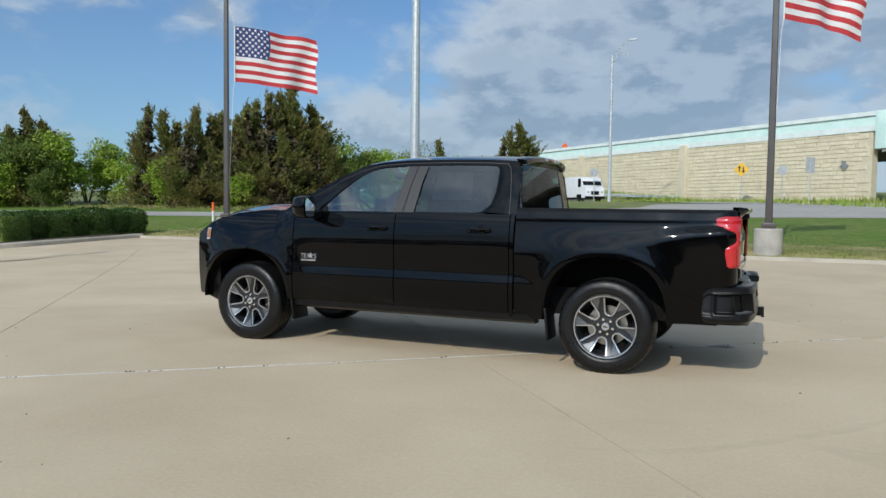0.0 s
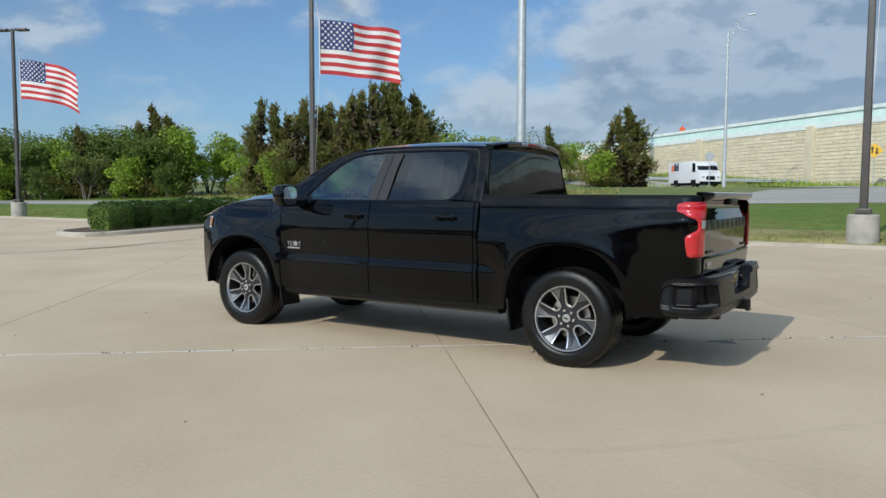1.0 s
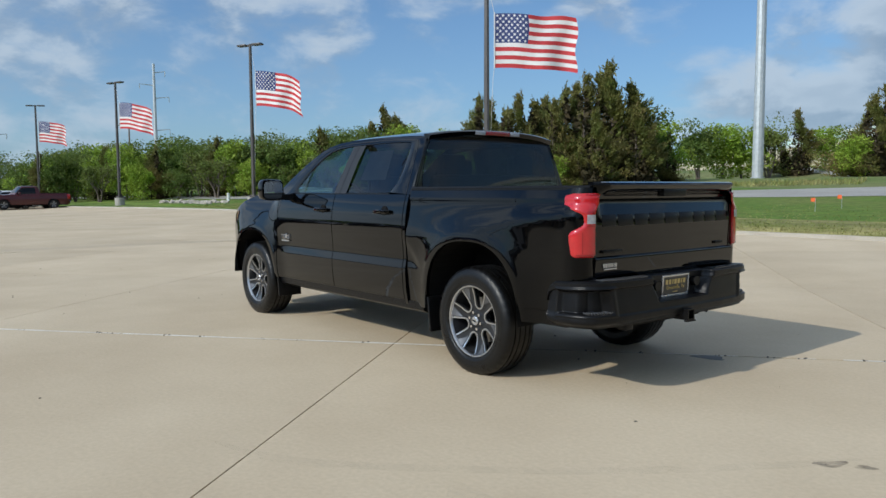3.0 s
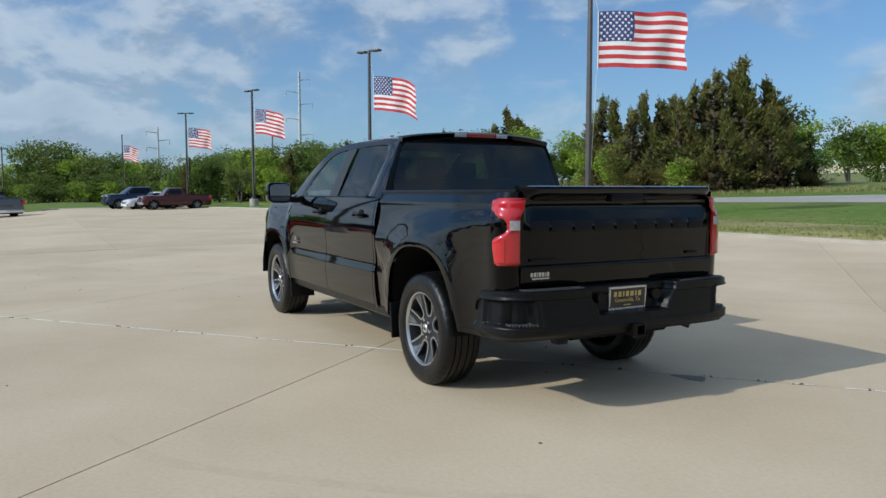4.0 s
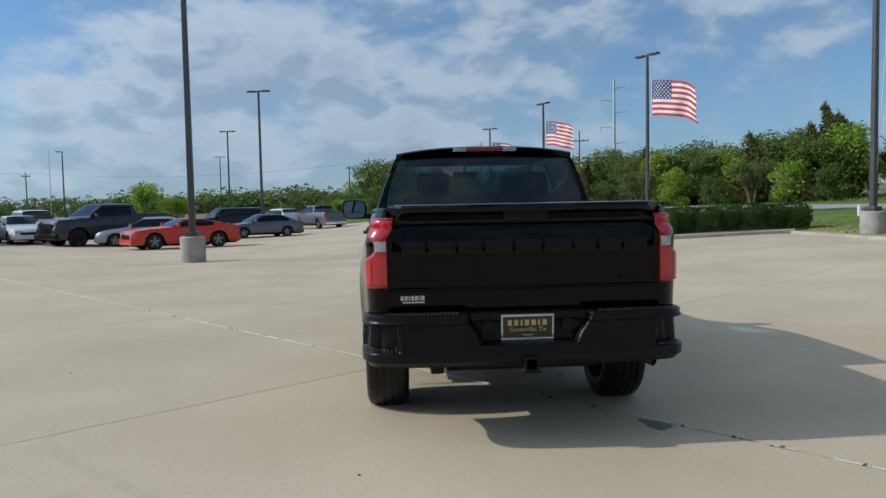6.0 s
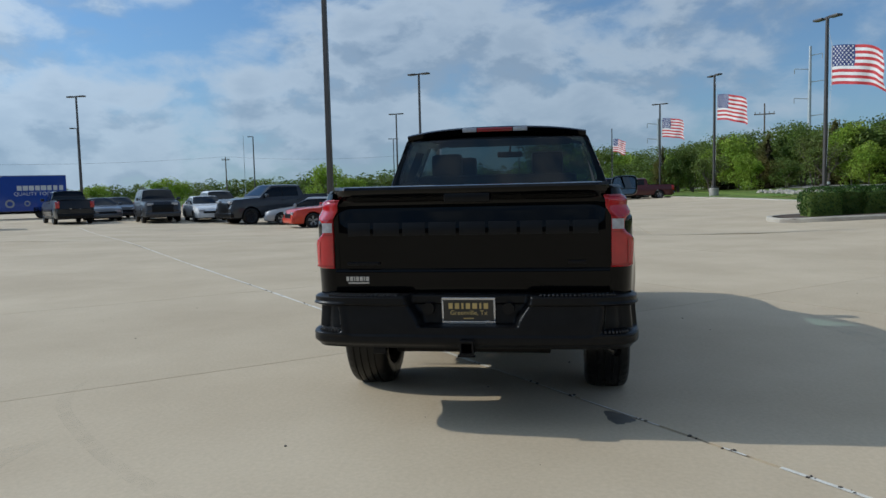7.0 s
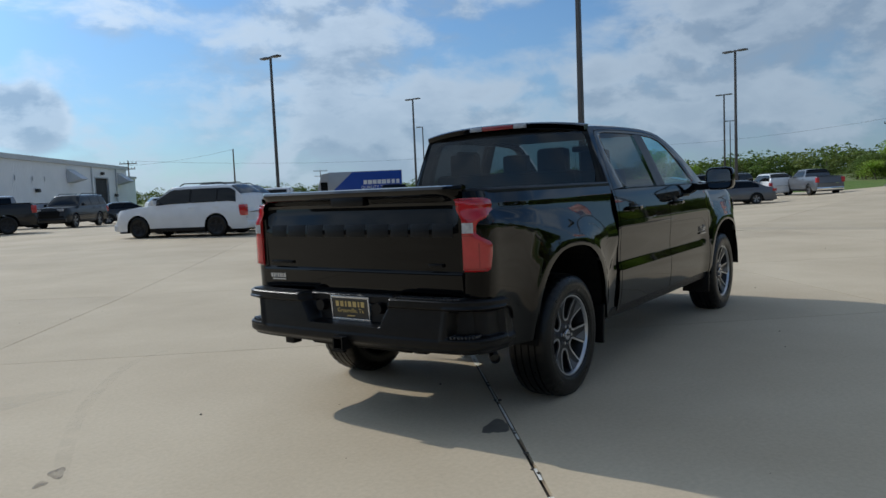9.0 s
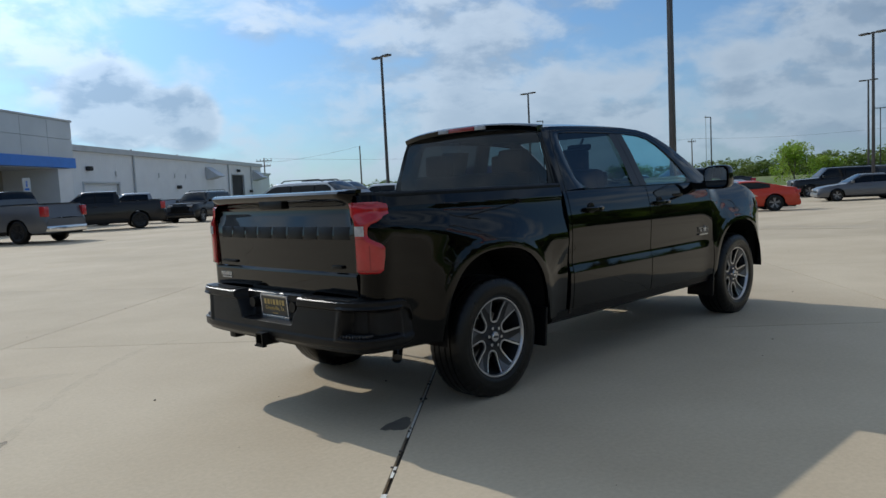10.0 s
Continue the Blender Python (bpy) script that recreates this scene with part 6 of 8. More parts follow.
def tool_bars(v, half, nose, H):
    """Blue livery with a slanted edge, a bar for the trade name, the plain words below it, and ring shapes."""
    for s in (1, -1):
        bm = bmesh.new()
        add_prism(bm, [(-nose + 0.02, 0.58), (-nose + 0.02, H - 0.06), (0.3, H - 0.06), (2.2, 1.4), (2.2, 0.58)], s * half, s * (half + 0.012), "y")
        wrap = part("livery_panel", bm, PAINT_BLUE, v, "blue livery panel", smooth=False)
        xx = -2.6
        for w in (0.30, 0.34, 0.32, 0.30, 0.36, 0.28, 0.26, 0.26):
            bm = bmesh.new()
            c = xx if s < 0 else (-xx - 3.35)
            add_box(bm, c - w / 2, c + w / 2, s * (half + 0.012), s * (half + 0.020), 2.05, 2.40)
            part("name_bar", bm, WHITE_PLASTIC, wrap, smooth=False)
            xx += 0.385
        if s > 0:
            m = Matrix.Translation((-1.75, half + 0.016, 1.80)) @ Matrix(((-1, 0, 0, 0), (0, 0, 1, 0), (0, 1, 0, 0), (0, 0, 0, 1)))
        else:
            m = Matrix.Translation((-1.35, -half - 0.016, 1.80)) @ Matrix(((1, 0, 0, 0), (0, 0, -1, 0), (0, 1, 0, 0), (0, 0, 0, 1)))
        write_flat("QUALITY TOOLS", 0.36, m, WHITE_PLASTIC, wrap)
        for cx, r in ((-0.1, 0.30), (0.9, 0.22), (-1.2, 0.20)):
            bm = bmesh.new()
            n = 20
            for i in range(n):
                a0, a1 = 2 * math.pi * i / n, 2 * math.pi * (i + 1) / n
                bm.faces.new([bm.verts.new((cx + q * math.cos(a), s * (half + 0.016), 1.12 + q * math.sin(a))) for q, a in ((r, a0), (r, a1), (r * 0.6, a1), (r * 0.6, a0))])
            part("ring_mark", bm, SIGN_GREY, wrap, smooth=False)


def write_flat(text, size, m, mat, parent):
    cu = bpy.data.curves.new("lettering", "FONT")
    cu.body, cu.size, cu.extrude, cu.align_x, cu.align_y = text, size, 0.003, "CENTER", "CENTER"
    tmp = bpy.data.objects.new("lettering", cu)
    me = bpy.data.meshes.new_from_object(tmp)
    bpy.data.objects.remove(tmp)
    me.materials.append(mat)
    me.transform(m)
    ob = new("lettering", me)
    ob.parent = parent


step_van(43.8, 39.5, 128, PAINT_SILVER, "long step van in silver and blue livery", PAINT_SILVER, tool_bars, L=7.6, H=3.15)
step_van(16.4, -67.5, 130, PAINT_WHITE, "white courier step van on the frontage road", PAINT_WHITE, courier_bars, L=6.6, W=2.25, H=2.55)

# ---- black pickup truck: x runs forward from the rear axle, y to its left ----
truck = thing("pickup_truck", "glossy black crew-cab pickup truck with machined alloy wheels", "pickup truck")
AXLE_F, HUB_Z = 3.745, 0.400
ARCHES = ((-0.015, 0.43, 0.525, 0.575, 2.5), (AXLE_F - 0.01, 0.43, 0.525, 0.525, 2.3))   # x, z, half width, height, squareness


DOOR_PROFILE = ((0.36, 0.90), (0.40, 0.938), (0.46, 0.962), (0.55, 0.978), (0.66, 0.987), (0.74, 0.989), (0.90, 0.988), (1.02, 0.988), (1.10, 0.986), (1.18, 0.979), (1.26, 0.964), (1.32, 0.948), (1.37, 0.930))
BED_PROFILE = ((0.36, 0.92), (0.46, 0.947), (0.6, 0.965), (0.8, 0.979), (0.96, 0.985), (1.10, 0.985), (1.40, 0.985))
FENDER_PROFILE = ((0.36, 0.92), (0.5, 0.955), (0.7, 0.978), (0.9, 0.985), (1.0, 0.984), (1.08, 0.976), (1.16, 0.958), (1.24, 0.928), (1.30, 0.895), (1.36, 0.855), (1.40, 0.82))


@functools.lru_cache(maxsize=None)
def flowing(pairs):
    """A table of heights and widths through the given ones, rounded so that no crease shows."""
    zs = np.linspace(pairs[0][0], pairs[-1][0], 600)
    w = np.interp(zs, [p[0] for p in pairs], [p[1] for p in pairs])
    k = 27
    kernel = np.hanning(k + 2)[1:-1]
    kernel /= kernel.sum()
    padded = np.concatenate((2 * w[0] - w[k // 2:0:-1], w, 2 * w[-1] - w[-2:-k // 2 - 1:-1]))
    return zs, np.convolve(padded, kernel, "valid")


def flow(v, pairs):
    zs, w = flowing(pairs)
    return float(np.interp(v, zs, w))


def body_y(x, z):
    """Half width of the body at a length and height: sculpted doors, flared arches."""
    if x < 0.80:
        y = flow(z, BED_PROFILE)
        # the shoulder slopes in above the wheel, deep by the cab and running out to a crease by the lamp
        foot = lin(x, ((-1.0, 1.235), (-0.75, 1.205), (-0.40, 1.135), (0.0, 1.075), (0.40, 1.035), (0.80, 1.010)))
        t = min(max((z - foot) / (1.300 - foot), 0.0), 1.0)
        y -= 0.047 * (0.72 * t + 0.28 * smooth_step(t))
        y += 0.003 * smooth_step((z - 1.310) / 0.012) - 0.026 * min(max((z - 1.322) / 0.078, 0.0), 1.0)
    else:
        y = flow(z, DOOR_PROFILE)
        k = smooth_step((x - 3.10) / 0.30)
        y = y * (1 - k) + flow(z, FENDER_PROFILE) * k
    w = smooth_step((3.12 - x) / 0.24) * smooth_step((x - 0.54 - 0.9 * max(z - 0.735, 0)) / 0.10)
    if w > 0:
        y -= 0.014 * w * min(max((z - 0.735) / 0.07, 0), 1) * (1 - smooth_step((z - 0.83) / 0.24))
    for cx, cz, a, b, p in ARCHES:
        dx, dz = abs(x - cx) / a, max(z - cz, 0) / b
        rho = (dx ** p + dz ** p) ** (1 / p)
        if rho < 2:
            e = max(rho - 1, 0)
            y += 0.026 * math.exp(-(e / 0.26) ** 2) + 0.005 * smooth_step((0.14 - e) / 0.05)
    y -= 0.032 * smooth_step((-0.42 - x) / 0.50)
    if x > 4.0:
        y -= 0.42 * (x - 4.0) ** 2
    return y


def arch_z(x, low):
    """Lower edge of the body: sill, or the rim of an arch above a wheel."""
    z = low
    for cx, cz, a, b, p in ARCHES:
        d = abs(x - cx) / a
        if d < 1:
            z = max(z, cz + b * (1 - d ** p) ** (1 / p))
    return z


def arch_ticks(cx, a, p):
    out = []
    for k in range(-30, 31):
        t = k / 30 * math.pi / 2
        out.append(cx + a * math.copysign(abs(math.sin(t)) ** (2 / p), math.sin(t)) * 0.9995)
    return out


def side_skin(name, columns, levels, parent, sgn, mat=BLACK_PAINT, rim=0.03, label="", angle=38):
    """A body panel. Each column is (low, high, point) where point(z) gives x, y; the edges turn inwards."""
    bm = bmesh.new()
    grid = []
    for lo, hi, at in columns:
        col = []
        for z in levels:
            zz = min(max(z, lo), hi)
            x, y = at(zz)
            col.append(bm.verts.new((x, sgn * y, zz)))
        grid.append(col)
    for a, b in zip(grid, grid[1:]):
        for i in range(len(levels) - 1):
            bm.faces.new((a[i], b[i], b[i + 1], a[i + 1]) if sgn > 0 else (a[i + 1], b[i + 1], b[i], a[i]))
    bmesh.ops.remove_doubles(bm, verts=bm.verts[:], dist=0.0004)
    edges = [e for e in bm.edges if len(e.link_faces) == 1]
    if rim and edges:
        r = bmesh.ops.extrude_edge_only(bm, edges=edges)
        vs = [g for g in r["geom"] if isinstance(g, bmesh.types.BMVert)]
        for v in vs:
            v.co.y -= sgn * rim
    bmesh.ops.recalc_face_normals(bm, faces=bm.faces[:])
    return part(name, bm, mat, parent, label, angle=angle)


def levels_of(lo, hi, extra=(), step=0.025):
    v = set(np.round(np.arange(lo, hi, step), 4)) | {hi} | set(extra)
    return sorted(v)


def flat_column(x, lo, hi):
    return (lo, hi, lambda z, x=x: (x, body_y(x, z)))


REAR_X, CORNER = -1.075, 0.12


def rear_corner(s, z):
    """Plan line of the bed's rear corner: s from 0 at the side to 1 at the tailgate."""
    y0 = body_y(-0.93, z)
    xc, yc = REAR_X + CORNER, y0 - CORNER
    if s < 0.6:
        t = s / 0.6 * math.pi / 2
        return xc - CORNER * math.sin(t), yc + CORNER * math.cos(t)
    return REAR_X, yc + (0.822 - yc) * (s - 0.6) / 0.4


def fender_top(x):
    return lin(x, ((3.1, 1.365), (3.6, 1.36), (3.9, 1.325), (4.1, 1.275), (4.25, 1.215), (4.42, 1.10)))


def build_body_sides():
    band = (0.735, 0.77, 0.805, 0.83)
    for sgn in (1, -1):
        # bed side with the rounded rear corner
        xs = sorted(set([round(v, 4) for v in np.arange(-0.93, 0.79, 0.03)] + [0.79] + [round(v, 4) for v in arch_ticks(*[ARCHES[0][i] for i in (0, 2, 4)])]))
        cols = [flat_column(x, arch_z(x, 0.47 if x < 0 else 0.43), 1.40) for x in xs]
        corner = [(0.80, 1.40, lambda z, s=s: rear_corner(s, z)) for s in np.linspace(1, 0.04, 14)]
        side_skin("bed_side", corner[:-1] + cols, levels_of(0.43, 1.40, band + (1.325, 1.331, 1.338)), truck, sgn)
        # rail cap on the bed side
        bm = bmesh.new()
        rings = []
        for x in np.linspace(-1.05, 0.79, 20):
            y = body_y(max(x, -0.9), 1.39) - (0.05 * max(0, (-0.9 - x) / 0.15) ** 2)
            rings.append([(x, sgn * (y + dy), 1.385 + dz) for dy, dz in ((0.003, 0), (0.002, 0.018), (-0.010, 0.030), (-0.09, 0.030), (-0.10, 0.0))])
        add_loft(bm, rings)
        bmesh.ops.recalc_face_normals(bm, faces=bm.faces[:])
        part("bed_rail", bm, SATIN_BLACK, truck, "satin black rail cap")
        # doors
        for nm, x0, x1 in (("rear_door", 0.845, 1.992), ("front_door", 2.002, 3.140)):
            xs = np.linspace(x0, x1, 34)
            cols = [flat_column(x, 0.465, 1.352) for x in xs]
            door = side_skin(nm, cols, levels_of(0.465, 1.352, band), truck, sgn, angle=20)
            hx = 1.13 if nm == "rear_door" else 2.185
            build_handle(door, hx, sgn)
        # strip of the cab behind the rear door
        cols = [flat_column(x, 0.43, 1.352) for x in np.linspace(0.800, 0.836, 3)]
        side_skin("cab_corner", cols, levels_of(0.43, 1.352, band), truck, sgn, angle=20)
        # front wing
        xs = sorted(set([round(v, 4) for v in np.arange(3.150, 4.42, 0.03)] + [4.42] + [round(v, 4) for v in arch_ticks(*[ARCHES[1][i] for i in (0, 2, 4)])]))
        cols = [flat_column(x, arch_z(x, 0.45), max(fender_top(x), arch_z(x, 0.45) + 0.01)) for x in xs]
        side_skin("front_wing", cols, levels_of(0.45, 1.365, band), truck, sgn)
        # sill
        bm = bmesh.new()
        add_loft(bm, [[(x, sgn * y, z) for y, z in ((0.955, 0.462), (0.945, 0.40), (0.90, 0.375), (0.80, 0.375), (0.80, 0.462))] for x in np.linspace(0.60, 3.20, 6)])
        bmesh.ops.recalc_face_normals(bm, faces=bm.faces[:])
        part("sill", bm, BLACK_PLASTIC, truck)
        # wheel-house linings
        for cx, cz, a, b, p in ARCHES:
            bm = bmesh.new()
            rows = []
            for k in range(25):
                t = math.pi * k / 24
                u, v = math.cos(t), math.sin(t)
                x = cx + (a + 0.01) * math.copysign(abs(u) ** (2 / p), u)
                z = cz + (b + 0.01) * abs(v) ** (2 / p)
                rows.append([(x, sgn * 0.996, z), (x, sgn * 0.70, z), (x, sgn * 0.52, z)])
            vr = add_sheet(bm, rows)
            bm.faces.new([r[-1] for r in vr])
            part("wheel_house", bm, UNDER, truck, smooth=False)
        # mud flaps
        for x in (3.175, 0.50):
            bm = bmesh.new()
            add_box(bm, x - 0.012, x + 0.012, sgn * 0.72, sgn * 0.985, 0.25, 0.53, 0.008)
            for v in bm.verts:
                v.co.x -= (0.53 - v.co.z) * 0.12
            bmesh.ops.recalc_face_normals(bm, faces=bm.faces[:])
            part("mud_flap", bm, BLACK_PLASTIC, truck)


def build_handle(door, hx, sgn):
    y0 = body_y(hx, 1.20)
    bm = bmesh.new()
    rings = []
    for k in range(13):
        t = k / 12
        x = hx - 0.115 + 0.23 * t
        out = 0.012 + 0.040 * math.sin(math.pi * t) ** 0.35
        hh = 0.014 + 0.006 * t
        rings.append([(x, sgn * (y0 + out + dy), 1.205 + dz) for dy, dz in ((0, hh), (0.010, hh * 0.5), (0.010, -hh * 0.5), (0, -hh), (-0.014, -hh * 0.8), (-0.014, hh * 0.8))])
    add_loft(bm, rings)
    bmesh.ops.recalc_face_normals(bm, faces=bm.faces[:])
    part("door_handle", bm, BLACK_PAINT, door)
    bm = bmesh.new()
    add_tube(bm, (hx - 0.015, sgn * (y0 - 0.01), 1.208), (hx - 0.015, sgn * (y0 + 0.004), 1.208), 0.045, 0.043, 20)
    part("handle_cup", bm, SATIN_BLACK, door)


def cab_y(x, z):
    """Half width of the glasshouse, leaning in towards the roof."""
    t = (z - 1.35) / 0.5
    y = 0.930 - 0.175 * t - 0.03 * t * t
    return y - 0.05 * smooth_step((x - 2.6) / 0.9)


OUTER = ((3.33, 1.352), (3.18, 1.44), (3.02, 1.53), (2.86, 1.617), (2.70, 1.70), (2.54, 1.775), (2.40, 1.823), (2.24, 1.850), (2.0, 1.866), (1.7, 1.870), (1.4, 1.868), (1.1, 1.860), (0.93, 1.852), (0.84, 1.845), (0.805, 1.76), (0.798, 1.62), (0.798, 1.48), (0.80, 1.352))
INNER = ((2.87, 1.352), (2.82, 1.40), (2.74, 1.475), (2.645, 1.560), (2.55, 1.640), (2.45, 1.712), (2.34, 1.762), (2.20, 1.790), (1.97, 1.803), (1.7, 1.808), (1.4, 1.808), (1.14, 1.803), (1.04, 1.795), (1.015, 1.76), (1.012, 1.66), (1.020, 1.54), (1.050, 1.44), (1.13, 1.372))


def on_cab(x, z, off, sgn):
    return (x, sgn * (cab_y(x, z) + off), z)


def pane(name, outline, mat, parent, off, sgn, label=""):
    """A flat-ish pane laid on the glasshouse from a closed outline."""
    bm = bmesh.new()
    top = [bm.verts.new(on_cab(x, z, off, sgn)) for x, z in outline]
    n = len(outline) // 2
    for i in range(n - 1):
        bm.faces.new((top[i], top[i + 1], top[-2 - i], top[-1 - i]))
    bmesh.ops.recalc_face_normals(bm, faces=bm.faces[:])
    for f in bm.faces:
        if f.normal.y * sgn < 0:
            f.normal_flip()
    return part(name, bm, mat, parent, label)


def roof_point(x, v):
    """Roof skin: v from -1 to 1 across."""
    e = lin(x, tuple(sorted((p[0], p[1]) for p in OUTER[4:14])))
    edge = cab_y(x, e)
    f = abs(v)
    crown = 0.058 * (1 - f ** 2.6) * smooth_step((3.0 - x) / 0.5) + 0.012 * (1 - f)
    return (x, edge * v, e + crown)


def build_cab():
    for sgn in (1, -1):
        bm = bmesh.new()
        rows = []
        for t in (0, 0.06, 0.3, 0.6, 0.9, 1.0):
            rows.append([on_cab(o[0] + (i[0] - o[0]) * t, o[1] + (i[1] - o[1]) * t, 0.004 * math.sin(math.pi * t) - (0.012 if t == 1.0 else 0), sgn) for o, i in zip(OUTER, INNER)])
        add_sheet(bm, rows)
        bmesh.ops.recalc_face_normals(bm, faces=bm.faces[:])
        part("cab_frame", bm, BLACK_PAINT, truck, angle=40)
        # door shut line down the rear of the rear door frame
        bm = bmesh.new()
        line = [(0.853, 1.352), (0.862, 1.50), (0.878, 1.66), (0.90, 1.78), (0.93, 1.822), (1.1, 1.832), (1.5, 1.842), (2.0, 1.838), (2.25, 1.82), (2.45, 1.77), (2.62, 1.69), (2.8, 1.595), (2.97, 1.50), (3.10, 1.42), (3.15, 1.36)]
        add_sheet(bm, [[on_cab(x, z, 0.0052, sgn) for x, z in line], [on_cab(x + 0.004, z - 0.006, 0.0052, sgn) for x, z in line]])
        part("door_seal", bm, SIGN_BLACK, truck)
        # belt moulding
        bm = bmesh.new()
        add_loft(bm, [[(x, sgn * (cab_y(x, 1.352) + dy), 1.352 + dz) for dy, dz in ((-0.012, 0.012), (0.006, 0.008), (0.008, -0.010), (-0.012, -0.012))] for x in np.linspace(1.10, 2.90, 16)])
        bmesh.ops.recalc_face_normals(bm, faces=bm.faces[:])
        part("belt_moulding", bm, SATIN_BLACK, truck)
        # panes
        front_top = [(2.82, 1.400), (2.74, 1.475), (2.645, 1.560), (2.55, 1.640), (2.45, 1.712), (2.34, 1.762), (2.20, 1.790), (1.91, 1.804)]
        front_low = [(2.00, 1.36), (2.15, 1.36), (2.3, 1.36), (2.45, 1.36), (2.6, 1.36), (2.7, 1.36), (2.78, 1.36), (2.83, 1.36)]
        pane("front_window", front_top + front_low, GLASS_FRONT, truck, -0.008, sgn, "lightly tinted side glass")
        rear_top = [(1.79, 1.808), (1.55, 1.809), (1.3, 1.807), (1.14, 1.803), (1.04, 1.795), (1.015, 1.76), (1.012, 1.66)]
        rear_low = [(1.020, 1.54), (1.050, 1.44), (1.13, 1.372), (1.2, 1.362), (1.4, 1.36), (1.6, 1.36), (1.86, 1.36)]
        pane("rear_window", rear_top + rear_low, GLASS_DARK, truck, -0.008, sgn, "dark privacy glass")
        # two-piece pillar between the doors
        pane("pillar_core", [(1.935, 1.806), (1.97, 1.65), (2.025, 1.36), (1.825, 1.36), (1.785, 1.65), (1.748, 1.806)], SATIN_BLACK, truck, -0.002, sgn)
        pane("pillar_trim", [(1.945, 1.805), (1.98, 1.65), (2.035, 1.36), (1.937, 1.36), (1.885, 1.65), (1.850, 1.805)], PILLAR_TRIM, truck, 0.004, sgn, "satin charcoal pillar trim")
        pane("pillar_trim", [(1.842, 1.806), (1.877, 1.65), (1.928, 1.36), (1.815, 1.36), (1.775, 1.65), (1.738, 1.806)], PILLAR_TRIM, truck, 0.004, sgn, "satin charcoal pillar trim")
        # small sail panel by the mirror
        pane("mirror_sail", [(2.88, 1.353), (2.84, 1.385), (2.80, 1.42), (2.76, 1.36), (2.78, 1.353), (2.80, 1.353)], SATIN_BLACK, truck, 0.003, sgn)
        build_mirror(sgn)
    # roof
    bm = bmesh.new()
    xs = [0.80, 0.84, 0.93, 1.1, 1.4, 1.7, 2.0, 2.24, 2.40]
    add_sheet(bm, [[roof_point(x, v) for v in np.linspace(-1, 1, 25)] for x in xs])
    bmesh.ops.recalc_face_normals(bm, faces=bm.faces[:])
    part("roof", bm, BLACK_PAINT, truck, angle=60)
    bm = bmesh.new()
    for x0 in (1.72,):
        add_loft(bm, [[(x0 - 0.10, -.03, 1.915), (x0 - 0.10, .03, 1.915), (x0 - 0.10, .02, 1.93), (x0 - 0.10, -.02, 1.93)], [(x0 + 0.05, -.012, 1.915), (x0 + 0.05, .012, 1.915), (x0 + 0.05, .006, 1.925), (x0 + 0.05, -.006, 1.925)]])
    part("antenna_fin", bm, BLACK_PAINT, truck)
    # windscreen
    bm = bmesh.new()
    rows = []
    for t in np.linspace(0, 1, 9):
        row = []
        for v in np.linspace(-1, 1, 17):
            top = Vector(roof_point(2.40, v * 0.97))
            low = Vector((3.50 - 0.22 * abs(v) ** 2.2, 0.845 * v, 1.352))
            p = low.lerp(top, t)
            p.z += 0.025 * math.sin(math.pi * t)
            row.append(p)
        rows.append(row)
    add_sheet(bm, rows)
    bmesh.ops.recalc_face_normals(bm, faces=bm.faces[:])
    part("windscreen", bm, GLASS_FRONT, truck, "clear windscreen glass")
    # rear wall of the cab with its window
    bm = bmesh.new()
    outer = [(-0.90, 0.60), (-0.915, 1.36), (-0.86, 1.52), (-0.80, 1.68), (-0.755, 1.80), (-0.72, 1.852), (-0.35, 1.892), (0.35, 1.892), (0.72, 1.852), (0.755, 1.80), (0.80, 1.68), (0.86, 1.52), (0.915, 1.36), (0.90, 0.60)]
    inner = [(-0.70, 1.405), (-0.82, 1.415), (-0.815, 1.50), (-0.765, 1.66), (-0.725, 1.775), (-0.70, 1.80), (-0.35, 1.812), (0.35, 1.812), (0.70, 1.80), (0.725, 1.775), (0.765, 1.66), (0.815, 1.50), (0.82, 1.415), (0.70, 1.405)]
    bx = lambda z: 0.765 + 0.045 * (z - 1.4) / 0.45 + (0.01 if z > 1.83 else 0)
    vo = [bm.verts.new((bx(z), y, z)) for y, z in outer]
    vi = [bm.verts.new((bx(z) + 0.004, y, z)) for y, z in inner]
    for i in range(len(vo)):
        j = (i + 1) % len(vo)
        bm.faces.new((vo[i], vo[j], vi[j], vi[i]))
    bmesh.ops.recalc_face_normals(bm, faces=bm.faces[:])
    part("cab_back", bm, BLACK_PAINT, truck, angle=60)
    # rounded corners that join the sides of the cab to its back
    for sgn in (1, -1):
        bm = bmesh.new()
        rows = []
        for z in np.linspace(1.352, 1.848, 12):
            side_x = lin(z, ((1.352, 0.800), (1.48, 0.798), (1.62, 0.798), (1.76, 0.805), (1.845, 0.84)))
            y1 = cab_y(0.8, z)
            y2 = lin(z, ((1.36, 0.915), (1.52, 0.86), (1.68, 0.80), (1.80, 0.755), (1.852, 0.72))) - 0.022
            rows.append([(side_x + 0.006, sgn * (y1 + 0.001), z), (side_x - 0.012, sgn * (y1 - 0.002), z), (bx(z) + 0.004, sgn * (y1 - 0.012), z), (bx(z) - 0.002, sgn * y2, z)])
        add_sheet(bm, rows)
        bmesh.ops.recalc_face_normals(bm, faces=bm.faces[:])
        part("cab_corner", bm, BLACK_PAINT, truck, angle=70)
    bm = bmesh.new()
    rows = []
    for z, w in ((1.405, 0.825), (1.50, 0.815), (1.60, 0.788), (1.70, 0.752), (1.78, 0.722), (1.812, 0.70)):
        rows.append([(bx(z) - 0.002 - 0.028 * (1 - (k / 8) ** 2), w * k / 8, z) for k in range(-8, 9)])
    add_sheet(bm, rows)
    bmesh.ops.recalc_face_normals(bm, faces=bm.faces[:])
